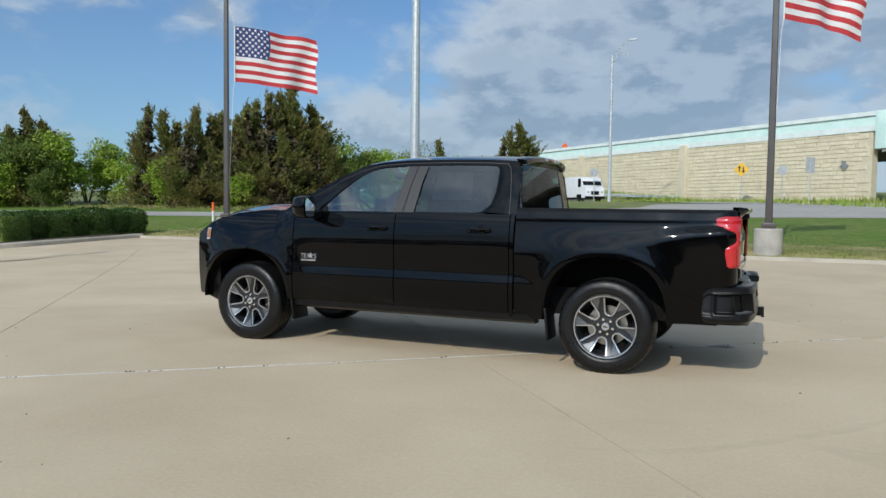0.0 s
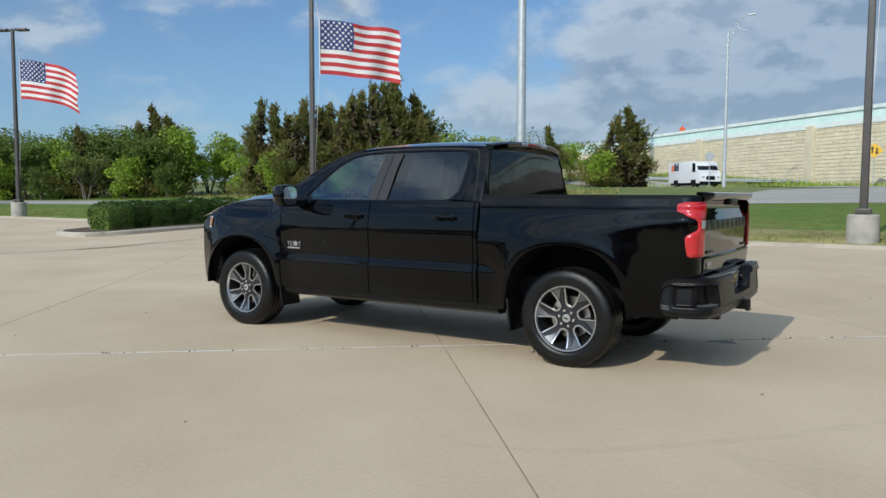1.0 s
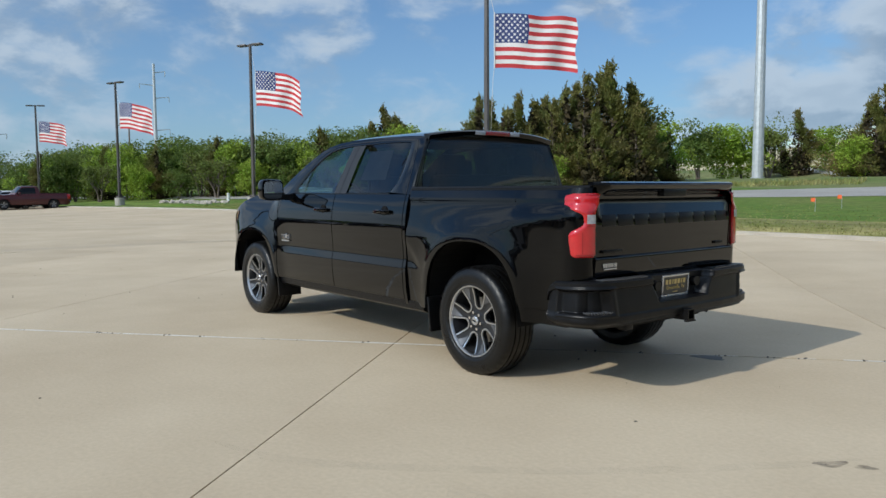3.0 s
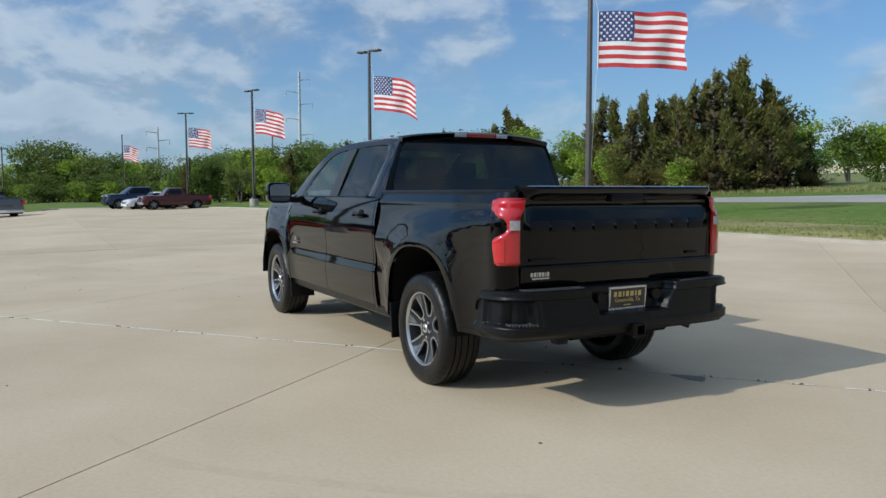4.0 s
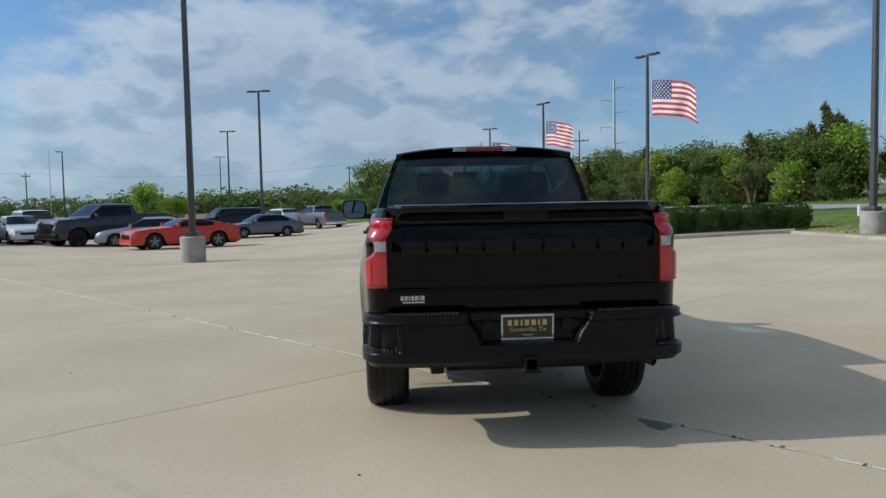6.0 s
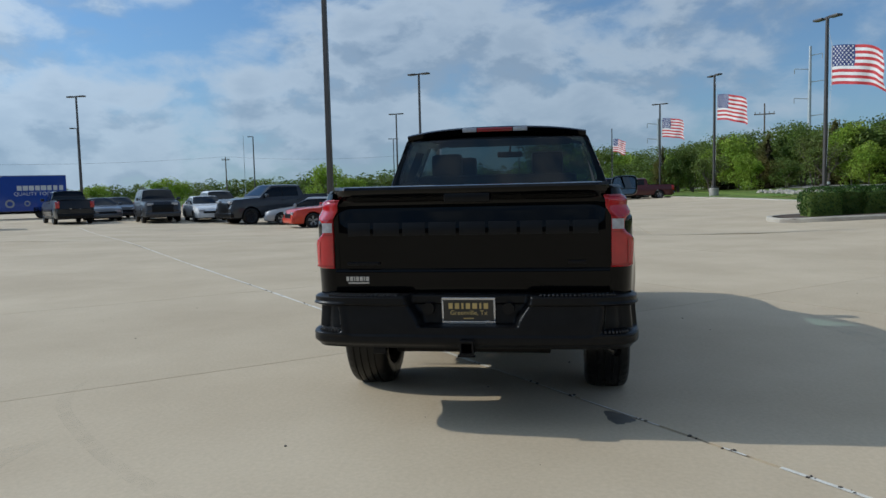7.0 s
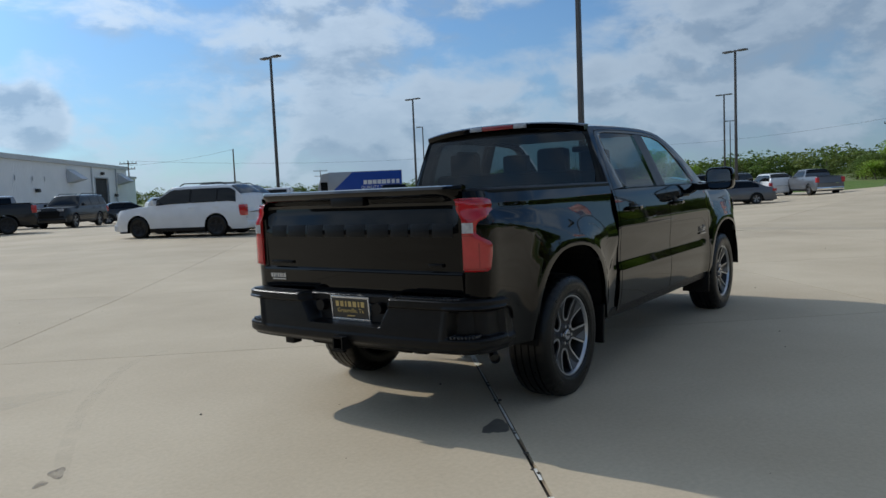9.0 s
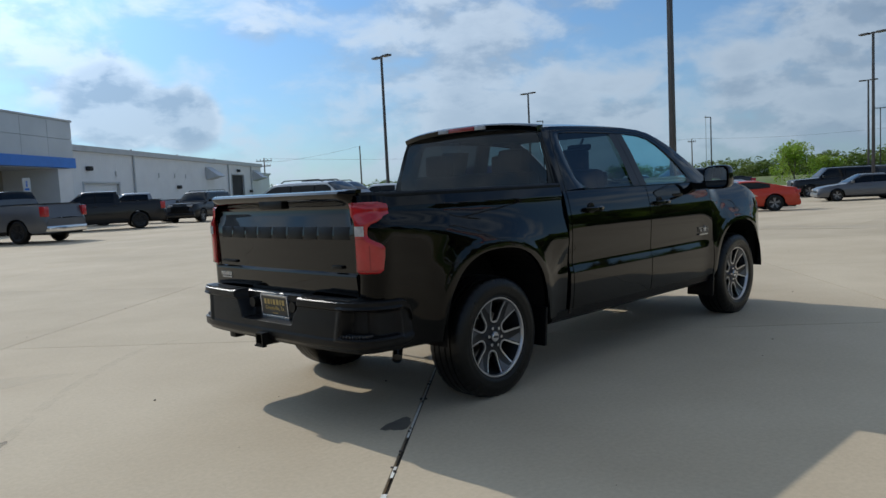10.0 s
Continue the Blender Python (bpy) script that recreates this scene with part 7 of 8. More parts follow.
    part("back_window", bm, GLASS_BACK, truck, "tinted rear glass")
    # roof lip with the high brake light
    bm = bmesh.new()
    rings = []
    for v in np.linspace(-1, 1, 25):
        y = 0.735 * v
        z = 1.862 + 0.052 * (1 - abs(v) ** 2.6)
        reach = 0.775 - 0.050 * (1 - abs(v) ** 4)
        rings.append([(0.86, y, z + 0.004), (reach + 0.02, y, z - 0.002), (reach, y, z - 0.014), (reach + 0.012, y, z - 0.05), (0.83, y, z - 0.058)])
    add_loft(bm, rings)
    bmesh.ops.recalc_face_normals(bm, faces=bm.faces[:])
    lip = part("roof_lip", bm, BLACK_PAINT, truck)
    for nm, y0, y1, mat in (("brake_light", -0.145, 0.145, LAMP_DEEP), ("cargo_light", 0.15, 0.265, LAMP_CLEAR), ("cargo_light", -0.265, -0.15, LAMP_CLEAR)):
        bm = bmesh.new()
        add_box(bm, 0.722, 0.76, y0, y1, 1.868, 1.902, 0.006)
        part(nm, bm, mat, lip, "red high-level brake light" if mat is LAMP_DEEP else "clear cargo lamp")


def build_mirror(sgn):
    m = thing("door_mirror", "", "")
    m.parent = truck
    bm = bmesh.new()
    rings = []
    for k, (x, s) in enumerate(((2.815, 0.96), (2.83, 1.0), (2.88, 0.98), (2.93, 0.86), (2.965, 0.55))):
        ring = []
        for i in range(24):
            a = 2 * math.pi * i / 24
            u = math.copysign(abs(math.cos(a)) ** 0.45, math.cos(a))
            v = math.copysign(abs(math.sin(a)) ** 0.45, math.sin(a))
            ring.append((x - (0.024 * u if k < 2 else 0.0), sgn * (1.185 + 0.135 * u * s), 1.395 + 0.108 * v * s + 0.004 * u))
        rings.append(ring)
    add_loft(bm, rings)
    bmesh.ops.recalc_face_normals(bm, faces=bm.faces[:])
    part("mirror_cap", bm, BLACK_PAINT, m)
    bm = bmesh.new()
    ring = []
    for i in range(24):
        a = 2 * math.pi * i / 24
        u = math.copysign(abs(math.cos(a)) ** 0.45, math.cos(a))
        v = math.copysign(abs(math.sin(a)) ** 0.45, math.sin(a))
        ring.append(bm.verts.new((2.808 - 0.024 * u, sgn * (1.185 + 0.115 * u), 1.395 + 0.090 * v)))
    bm.faces.new(ring)
    part("mirror_pane", bm, MIRROR, m, "mirror glass", smooth=False)
    bm = bmesh.new()
    add_loft(bm, [[(x, sgn * y, z + d) for x, d in ((2.83, -0.03), (2.93, -0.03), (2.93, 0.03), (2.83, 0.03))] for y, z in ((0.91, 1.335), (1.0, 1.318), (1.09, 1.325))])
    bmesh.ops.recalc_face_normals(bm, faces=bm.faces[:])
    part("mirror_arm", bm, SATIN_BLACK, m)


def build_front():
    bm = bmesh.new()
    rows = []
    for t in np.linspace(0, 1, 14):
        x = 3.27 + 1.20 * t
        row = []
        for v in np.linspace(-1, 1, 25):
            xx = x + 0.20 * (1 - abs(v) ** 2) * (0.6 + 0.4 * t)
            edge = lin(x, ((3.2, 1.365), (3.6, 1.362), (3.9, 1.328), (4.1, 1.28), (4.3, 1.205), (4.5, 1.14)))
            wide = body_y(min(x, 4.4), edge) if x > 3.15 else 0.85
            z = edge + 0.055 * (1 - abs(v) ** 3) + 0.018 * math.exp(-((abs(v) - 0.55) / 0.12) ** 2)
            row.append((xx, wide * v, z))
        rows.append(row)
    add_sheet(bm, rows)
    bmesh.ops.recalc_face_normals(bm, faces=bm.faces[:])
    part("bonnet", bm, BLACK_PAINT, truck, angle=60)
    # nose with grille
    bm = bmesh.new()
    rings = []
    for z, x, w in ((0.34, 4.46, 0.80), (0.42, 4.58, 0.88), (0.60, 4.64, 0.90), (0.75, 4.60, 0.90), (1.00, 4.60, 0.90), (1.12, 4.58, 0.88), (1.17, 4.50, 0.84)):
        ring = []
        for k in range(17):
            v = -1 + k / 8
            ring.append((x - 0.28 * abs(v) ** 3.2, w * v, z))
        ring += [(4.15, w * 0.98, z), (4.15, -w * 0.98, z)]
        rings.append(ring)
    add_loft(bm, rings)
    bmesh.ops.recalc_face_normals(bm, faces=bm.faces[:])
    part("nose", bm, SATIN_BLACK, truck, angle=50)
    for k in range(5):
        bm = bmesh.new()
        z = 0.72 + 0.085 * k
        add_loft(bm, [[(4.615 - 0.20 * abs(v) ** 3.2, 0.72 * v, z + dz) for dz in (0, 0.03)] + [(4.59 - 0.20 * abs(v) ** 3.2, 0.72 * v, z + dz) for dz in (0.03, 0)] for v in np.linspace(-1, 1, 13)])
        bmesh.ops.recalc_face_normals(bm, faces=bm.faces[:])
        part("grille_bar", bm, BLACK_PAINT, truck)
    for sgn in (1, -1):
        bm = bmesh.new()
        rows = []
        for z in (1.04, 1.10, 1.16):
            rows.append([(4.22 + 0.22 * t, sgn * (body_y(4.22 + 0.19 * t, z) + 0.006 - 0.10 * t ** 2), z) for t in np.linspace(0, 1, 8)])
        add_sheet(bm, rows)
        bmesh.ops.recalc_face_normals(bm, faces=bm.faces[:])
        head = part("headlamp", bm, LAMP_CLEAR, truck, "clear headlamp")
        bm = bmesh.new()
        add_sheet(bm, [[(4.215 + 0.05 * t, sgn * (body_y(4.215 + 0.05 * t, z) + 0.009), z) for t in (0, 0.5, 1)] for z in (1.06, 1.10, 1.15)])
        part("side_marker", bm, AMBER, head, "amber side marker")


def tail_x(z):
    return lin(z, ((0.80, -1.072), (0.82, -1.082), (0.925, -1.092), (0.938, -1.088), (0.945, -1.070), (1.00, -1.070), (1.10, -1.072), (1.16, -1.074), (1.20, -1.070), (1.30, -1.050), (1.325, -1.049),
                   (1.345, -1.062), (1.375, -1.100), (1.40, -1.128), (1.418, -1.136), (1.432, -1.126), (1.438, -1.10)))


def build_tailgate():
    bm = bmesh.new()
    zs = sorted(set([round(v, 4) for v in np.arange(0.80, 1.438, 0.02)] + [0.925, 0.938, 0.945, 1.16, 1.18, 1.30, 1.325, 1.345, 1.375, 1.40, 1.418, 1.432, 1.438]))
    rows = []
    for z in zs:
        row = []
        for v in np.linspace(-1, 1, 41):
            y = 0.814 * v
            bow = -0.012 * (1 - v * v)
            k = smooth_step((1 - abs(v)) / 0.08)
            x = tail_x(z) if z < 1.15 or z > 1.34 else (-1.074 + (tail_x(z) + 1.074) * k)
            if z > 1.34:
                x = -1.062 + (x + 1.062) * smooth_step((1 - abs(v)) / 0.09)
            row.append((x + bow, y, z))
        rows.append(row)
    for x in (-1.06, -1.02):
        rows.append([(x, 0.814 * v, 1.436) for v in np.linspace(-1, 1, 41)])
    add_sheet(bm, rows)
    edges = [e for e in bm.edges if len(e.link_faces) == 1]
    r = bmesh.ops.extrude_edge_only(bm, edges=edges)
    for g in r["geom"]:
        if isinstance(g, bmesh.types.BMVert):
            g.co.x = max(g.co.x, -1.02)
    bmesh.ops.recalc_face_normals(bm, faces=bm.faces[:])
    gate = part("tailgate", bm, BLACK_PAINT, truck, "black tailgate with an embossed name", angle=25)
    bm = bmesh.new()
    add_box(bm, -1.128, -1.03, -0.135, 0.135, 1.335, 1.392, 0.012)
    part("tailgate_handle", bm, SATIN_BLACK, gate, "satin black pull handle")
    # raised name as plain blocks
    y = 0.735
    for w in (0.139, 0.159, 0.139, 0.164, 0.154, 0.164, 0.129, 0.134, 0.144):
        bm = bmesh.new()
        add_box(bm, 0, 0.012, y - w, y, 1.142, 1.220, 0.002)
        for v in bm.verts:
            v.co.x += tail_x(v.co.z) - 0.012 * (1 - (v.co.y / 0.814) ** 2) - 0.0030
        part("raised_block", bm, NAME_BLACK, gate, "satin black raised block")
        y -= w + 0.020
    for y0, y1, z0, z1, nm in ((-0.68, -0.58, 0.968, 0.988, "trim_badge"), (0.54, 0.74, 0.966, 0.984, "trim_badge")):
        bm = bmesh.new()
        add_box(bm, -1.092, -1.074, y0, y1, z0, z1, 0.003)
        part(nm, bm, SATIN_BLACK, gate, "small black badge")
    # dealer sticker: bars for its name and its line below
    yy = 0.747
    for w in (0.017, 0.018, 0.008, 0.017, 0.018, 0.008, 0.019):
        bm = bmesh.new()
        add_box(bm, -1.097, -1.093, yy - w, yy, 0.872, 0.899)
        part("sticker_bar", bm, BADGE, gate)
        yy -= w + 0.006
    bm = bmesh.new()
    add_box(bm, -1.097, -1.0925, 0.605, 0.735, 0.856, 0.865)
    part("sticker_bar", bm, BADGE, gate)


def build_tail_lamps():
    for sgn in (1, -1):
        bm = bmesh.new()
        zs = np.linspace(0.946, 1.362, 30)
        rows = []
        for z in zs:
            s0 = lin(z, ((0.946, 0.20), (0.956, 0.13), (1.04, 0.08), (1.095, 0.07), (1.115, 0.12), (1.135, 0.26), (1.150, 0.35), (1.165, 0.39), (1.215, 0.38), (1.235, 0.30), (1.252, 0.12), (1.270, 0.02), (1.290, -0.02), (1.347, -0.02), (1.362, 0.05)))
            row = []
            for k in range(15):
                s = s0 + (1.0 - s0) * k / 14
                if s < 0:
                    x, y = -0.935 - s * 1.6, body_y(-0.93, z)
                else:
                    x, y = rear_corner(s, z)
                rel = min(1, min(k, 14 - k) / 1.5) * min(1, min(z - 0.946, 1.362 - z) / 0.014)
                out = 0.003 + 0.015 * rel
                nx, ny = (-1, 0) if s > 0.6 else (-math.sin(max(s, 0) / 0.6 * math.pi / 2), math.cos(max(s, 0) / 0.6 * math.pi / 2))
                row.append((x + nx * out, sgn * (y + ny * out), z))
            rows.append(row)
        add_sheet(bm, rows)
        bmesh.ops.recalc_face_normals(bm, faces=bm.faces[:])
        lamp = part("tail_lamp", bm, LAMP_RED, truck, "red two-lobed tail lamp", angle=60)

        def inset(name, s0, s1, z0, z1, mat, out, label=""):
            b2 = bmesh.new()
            rr = []
            for z in np.linspace(z0, z1, 5):
                r1 = []
                for s in np.linspace(s0, s1, 9):
                    x, y = rear_corner(s, z)
                    t = min(s, 0.6) / 0.6 * math.pi / 2
                    nx, ny = (-1, 0) if s > 0.6 else (-math.sin(t), math.cos(t))
                    r1.append((x + nx * out, sgn * (y + ny * out), z))
                rr.append(r1)
            add_sheet(b2, rr)
            bmesh.ops.recalc_face_normals(b2, faces=b2.faces[:])
            part(name, b2, mat, lamp, label, angle=60)

        inset("reversing_lens", 0.43, 0.80, 1.166, 1.224, LAMP_CLEAR, 0.0225, "clear reversing lens")
        inset("lamp_line", 0.42, 0.95, 1.240, 1.245, LAMP_DEEP, 0.0205)
        inset("lamp_line", 0.42, 0.95, 1.148, 1.154, LAMP_DEEP, 0.0205)
        inset("lamp_line", 0.34, 0.36, 0.97, 1.11, LAMP_DEEP, 0.0205)
        inset("lamp_line", 0.88, 0.92, 0.966, 1.12, LAMP_DEEP, 0.0205)
        inset("lamp_line", 0.24, 0.92, 0.958, 0.966, LAMP_DEEP, 0.0205)
        inset("lamp_line", 0.30, 0.92, 1.350, 1.358, LAMP_DEEP, 0.0205)


def bumper_path(u):
    """Plan line of the rear bumper: u from 0 at the side to 1 at the middle."""
    pts = ((0.0, -0.80, 0.978), (0.18, -0.98, 0.974), (0.28, -1.075, 0.958), (0.36, -1.142, 0.918), (0.43, -1.186, 0.850), (0.54, -1.208, 0.70), (0.70, -1.220, 0.45), (1.0, -1.228, 0.0))
    xs, ys = 0.0, 0.0
    for d in (-0.045, -0.03, -0.015, 0, 0.015, 0.03, 0.045):
        q = min(max(u + d, 0), 1)
        xs += lin(q, [(p[0], p[1]) for p in pts]) / 7
        ys += lin(q, [(p[0], p[2]) for p in pts]) / 7
    return xs, (ys if u < 0.955 else lin(u, ((0.955, 0.0675), (1.0, 0.0))))


def box_mask(a, a0, a1, soft):
    return smooth_step((a - a0) / soft) * smooth_step((a1 - a) / soft)


def bumper_depth(u, y, z):
    """How far the moulded face stands out from the plan line at a place."""
    d = -0.004 - 0.012 * smooth_step((z - 0.56) / 0.20)                       # upper panel leans in
    d += 0.005 * smooth_step((0.574 - z) / 0.020)                             # lower lip stands proud
    d -= 0.035 * smooth_step((0.525 - z) / 0.04)                             # and rolls under
    d += 0.010 * smooth_step((0.46 - u) / 0.10) * smooth_step((0.59 - z) / 0.05)   # flare of the lip at the corner
    d += 0.016 * smooth_step((z - 0.735) / 0.012) * (1 - smooth_step((z - 0.785) / 0.012))   # brow of the step pad
    d -= (0.020 + 0.055 * smooth_step((u - 0.24) / 0.10)) * box_mask(u, 0.10, 0.495 + 0.10 * (0.65 - z), 0.030) * box_mask(z, 0.574, 0.738, 0.016)         # corner step pocket
    rim = box_mask(u, 0.080, 0.530 + 0.10 * (0.65 - z), 0.025) * box_mask(z, 0.552, 0.762, 0.014) - box_mask(u, 0.10, 0.495 + 0.10 * (0.65 - z), 0.030) * box_mask(z, 0.574, 0.738, 0.016)
    d += 0.009 * max(rim, 0.0)                                                 # raised rim round the step
    wide = 0.300 + 0.075 * smooth_step((z - 0.62) / 0.16)
    d -= 0.088 * smooth_step((wide - y) / 0.040) * smooth_step((z - 0.612) / 0.014)          # plate recess
    return d


def build_rear_bumper():
    us = np.concatenate((np.linspace(0.0, 0.36, 46), np.linspace(0.366, 0.56, 28), np.linspace(0.57, 0.70, 12), np.linspace(0.705, 0.84, 28), np.linspace(0.86, 1.0, 8)))
    zs = np.concatenate((np.linspace(0.485, 0.548, 8), np.linspace(0.553, 0.632, 20), np.linspace(0.645, 0.70, 6), np.linspace(0.71, 0.795, 18)))
    line = [(u, 1) for u in us] + [(u, -1) for u in us[::-1][1:]]
    bm = bmesh.new()
    rows = []
    for u, sgn in line:
        x, y = bumper_path(u)
        a, b = bumper_path(min(u + 0.01, 1)), bumper_path(max(u - 0.01, 0))
        n = Vector((-(b[1] - a[1]), b[0] - a[0])).normalized()
        if u > 0.97:
            n = Vector((-1, 0))
        # rounded front end on the flank
        e = min(u / 0.10, 1)
        round_off = 1 - (1 - (1 - e) ** 2) ** 0.5
        lo, hi = 0.485 + 0.055 * round_off, 0.795 - 0.110 * round_off - 0.012 * (1 - smooth_step((u - 0.1) / 0.3))
        row = []
        for z in zs:
            zz = lo + (hi - lo) * (z - 0.485) / 0.31
            d = bumper_depth(u, y, z)
            row.append((x + n.x * d, sgn * (y + n.y * d), zz))
        d = bumper_depth(u, y, 0.795)
        for back in (0.008, 0.05, 0.10):
            row.append((x + n.x * (d - back), sgn * (y + n.y * (d - back)), hi + (0.004 if back > 0.01 else 0.003)))
        low = bumper_depth(u, y, 0.485)
        row.insert(0, (x + n.x * (low - 0.09), sgn * (y + n.y * (low - 0.09)), lo + 0.012))
        rows.append(row)
    add_sheet(bm, rows)
    bmesh.ops.recalc_face_normals(bm, faces=bm.faces[:])
    part("bumper_shell", bm, BLACK_PLASTIC, bumper, "moulded black plastic bumper with corner steps", angle=50)
    for sgn in (1, -1):
        for k in range(19):
            u = 0.44 + 0.0155 * k
            x, y = bumper_path(u)
            bm = bmesh.new()
            add_box(bm, x + 0.008, x + 0.075, sgn * y - 0.006, sgn * y + 0.006, 0.796, 0.804, 0.002)
            part("tread_rib", bm, TREAD_PAD, bumper)
        for k in range(9):
            u = 0.345 + 0.018 * k
            x, y = bumper_path(u)
            bm = bmesh.new()
            add_box(bm, x + 0.004, x + 0.06, sgn * y * 0.985 - 0.005, sgn * y * 0.985 + 0.005, 0.578, 0.592, 0.002)
            part("tread_rib", bm, TREAD_PAD, bumper)
        bm = bmesh.new()
        add_tube(bm, (-1.165, sgn * 0.235, 0.715), (-1.10, sgn * 0.235, 0.715), 0.035, 0.037, seg=16)
        part("socket", bm, SATIN_BLACK, bumper)
    bm = bmesh.new()
    add_box(bm, -1.10, -1.00, -0.80, 0.80, 0.52, 0.74)
    part("beam", bm, UNDER, bumper)


def write(text, size, depth, m, mat, parent, name="lettering", label=""):
    cu = bpy.data.curves.new(name, "FONT")
    cu.body, cu.size, cu.extrude, cu.align_x, cu.align_y = text, size, depth, "CENTER", "CENTER"
    tmp = bpy.data.objects.new(name, cu)
    me = bpy.data.meshes.new_from_object(tmp)
    bpy.data.objects.remove(tmp)
    me.materials.append(mat)
    me.transform(m)
    ob = new(name, me)
    ob.parent = parent
    return tagged(ob, label)


REARWARD = Matrix(((0, 0, -1, 0), (-1, 0, 0, 0), (0, 1, 0, 0), (0, 0, 0, 1)))


def build_plate():
    lean = Matrix.Translation((-1.135, 0, 0.70)) @ Matrix.Rotation(radians(-4), 4, "Y")
    pl = thing("dealer_plate", "", "")
    pl.parent = truck
    pl.matrix_basis = lean
    bm = bmesh.new()
    add_box(bm, -0.004, 0.02, -0.15, 0.15, -0.072, 0.072)
    part("plate", bm, PLATE_BLACK, pl, "black dealer plate with gold print")
    for nm, y0, y1, z0, z1 in (("frame_top", -0.158, 0.158, 0.066, 0.080), ("frame_bottom", -0.158, 0.158, -0.080, -0.060), ("frame_side", -0.158, -0.147, -0.0598, 0.0658), ("frame_side", 0.147, 0.158, -0.0598, 0.0658)):
        bm = bmesh.new()
        add_box(bm, -0.010, 0.018, y0, y1, z0, z1, 0.003)
        part(nm, bm, BADGE, pl, "bright plate frame")
    y = 0.118
    for w in (0.024, 0.025, 0.012, 0.025, 0.027, 0.012, 0.026):
        bm = bmesh.new()
        add_box(bm, -0.007, -0.0045, y - w, y, 0.012, 0.046)
        part("print_bar", bm, GOLD, pl)
        y -= w + 0.0137
    write("Greenville, Tx", 0.038, 0.001, Matrix.Translation((-0.0065, 0, -0.012)) @ REARWARD, GOLD, pl, "lettering", "gold printed line")
    bm = bmesh.new()
    add_box(bm, -0.007, -0.0045, -0.03, 0.03, -0.048, -0.042)
    part("print_bar", bm, GOLD, pl)
    bm = bmesh.new()
    add_box(bm, -0.012, -0.0101, -0.10, 0.10, -0.075, -0.066)
    part("print_bar", bm, SIGN_GREY, pl)


def build_wheel(x, y, sgn, nut_turn):
    w = thing("wheel", "", "")
    w.parent = truck
    w.matrix_basis = pose(x, y, HUB_Z) @ Matrix.Rotation(radians(nut_turn), 4, "Y")
    # tyre, turned about y; +out is away from the truck
    prof = [(0.262, 0.112), (0.268, 0.128), (0.276, 0.137), (0.282, 0.1355), (0.288, 0.139), (0.306, 0.1455), (0.312, 0.1445), (0.330, 0.1480), (0.350, 0.1478), (0.356, 0.1460), (0.368, 0.1440), (0.390, 0.134), (0.403, 0.122), (0.4105, 0.105), (0.4135, 0.082), (0.4135, 0.078), (0.404, 0.077), (0.404, 0.068), (0.4145, 0.067),
            (0.415, 0.032), (0.405, 0.031), (0.405, 0.022), (0.415, 0.021)]
    full = [(r, o) for r, o in prof] + [(r, -o) for r, o in prof[::-1]]
    n = 120
    verts, faces = [], []
    for i in range(n):
        a = 2 * math.pi * i / n
        for r, o in full:
            rr = r
            if abs(o) > 0.10 and r > 0.395 and i % 3 == 0:
                rr = r - 0.007
            if 0.033 < abs(o) < 0.067 and i % 4 == 0 and r > 0.41:
                rr = r - 0.004
            verts.append((rr * math.cos(a), sgn * o, rr * math.sin(a)))
    m = len(full)
    for i in range(n):
        j = (i + 1) % n
        for k in range(m - 1):
            q = (i * m + k, j * m + k, j * m + k + 1, i * m + k + 1)
            faces.append(q if sgn < 0 else q[::-1])
    me = raw_mesh("tyre", verts, faces, RUBBER, True)
    me.set_sharp_from_angle(angle=radians(40))
    t = new("tyre", me)
    t.parent = w
    tagged(t, "black all-season tyre")

    def lathe(name, pr, mat, seg=72, label="", parent=w):
        vs, fs = [], []
        for i in range(seg):
            a = 2 * math.pi * i / seg
            vs += [(r * math.cos(a), sgn * o, r * math.sin(a)) for r, o in pr]
        k = len(pr)
        for i in range(seg):
            j = (i + 1) % seg
            for q in range(k - 1):
                f = (i * k + q, j * k + q, j * k + q + 1, i * k + q + 1)
                fs.append(f if sgn > 0 else f[::-1])
        mesh = raw_mesh(name, vs, fs, mat, True)
        mesh.set_sharp_from_angle(angle=radians(35))
        ob = new(name, mesh)
        ob.parent = parent
        return tagged(ob, label)

    lathe("rim_lip", [(0.266, 0.118), (0.272, 0.126), (0.270, 0.130), (0.262, 0.129), (0.255, 0.118), (0.252, 0.100)], ALLOY, label="bright machined rim edge")
    lathe("rim_barrel", [(0.253, 0.110), (0.246, 0.085), (0.235, 0.04), (0.228, -0.10), (0.25, -0.125)], ALLOY_DARK, label="dark grey wheel barrel")
    lathe("brake_disc", [(0.07, 0.0), (0.175, 0.0), (0.175, -0.02), (0.07, -0.02)], STEEL, 48)
    lathe("brake_hub", [(0.0, 0.03), (0.075, 0.03), (0.08, -0.02)], UNDER, 32)
    lathe("back_plate", [(0.0, -0.03), (0.23, -0.03)], UNDER, 32)
    # six broad spokes between six U-shaped pockets, each pocket edged by a bright machined line
    pocket = ((0.093, 0.0), (0.098, 0.008), (0.103, 0.022), (0.112, 0.0325), (0.130, 0.0410), (0.160, 0.0490), (0.190, 0.0565), (0.225, 0.0660), (0.258, 0.0755))

    def half(r):
        return lin(r, pocket)

    def face_o(r):
        t2 = (r - 0.08) / 0.18
        return 0.082 + 0.036 * t2 - 0.010 * math.sin(math.pi * min(max(t2, 0), 1))

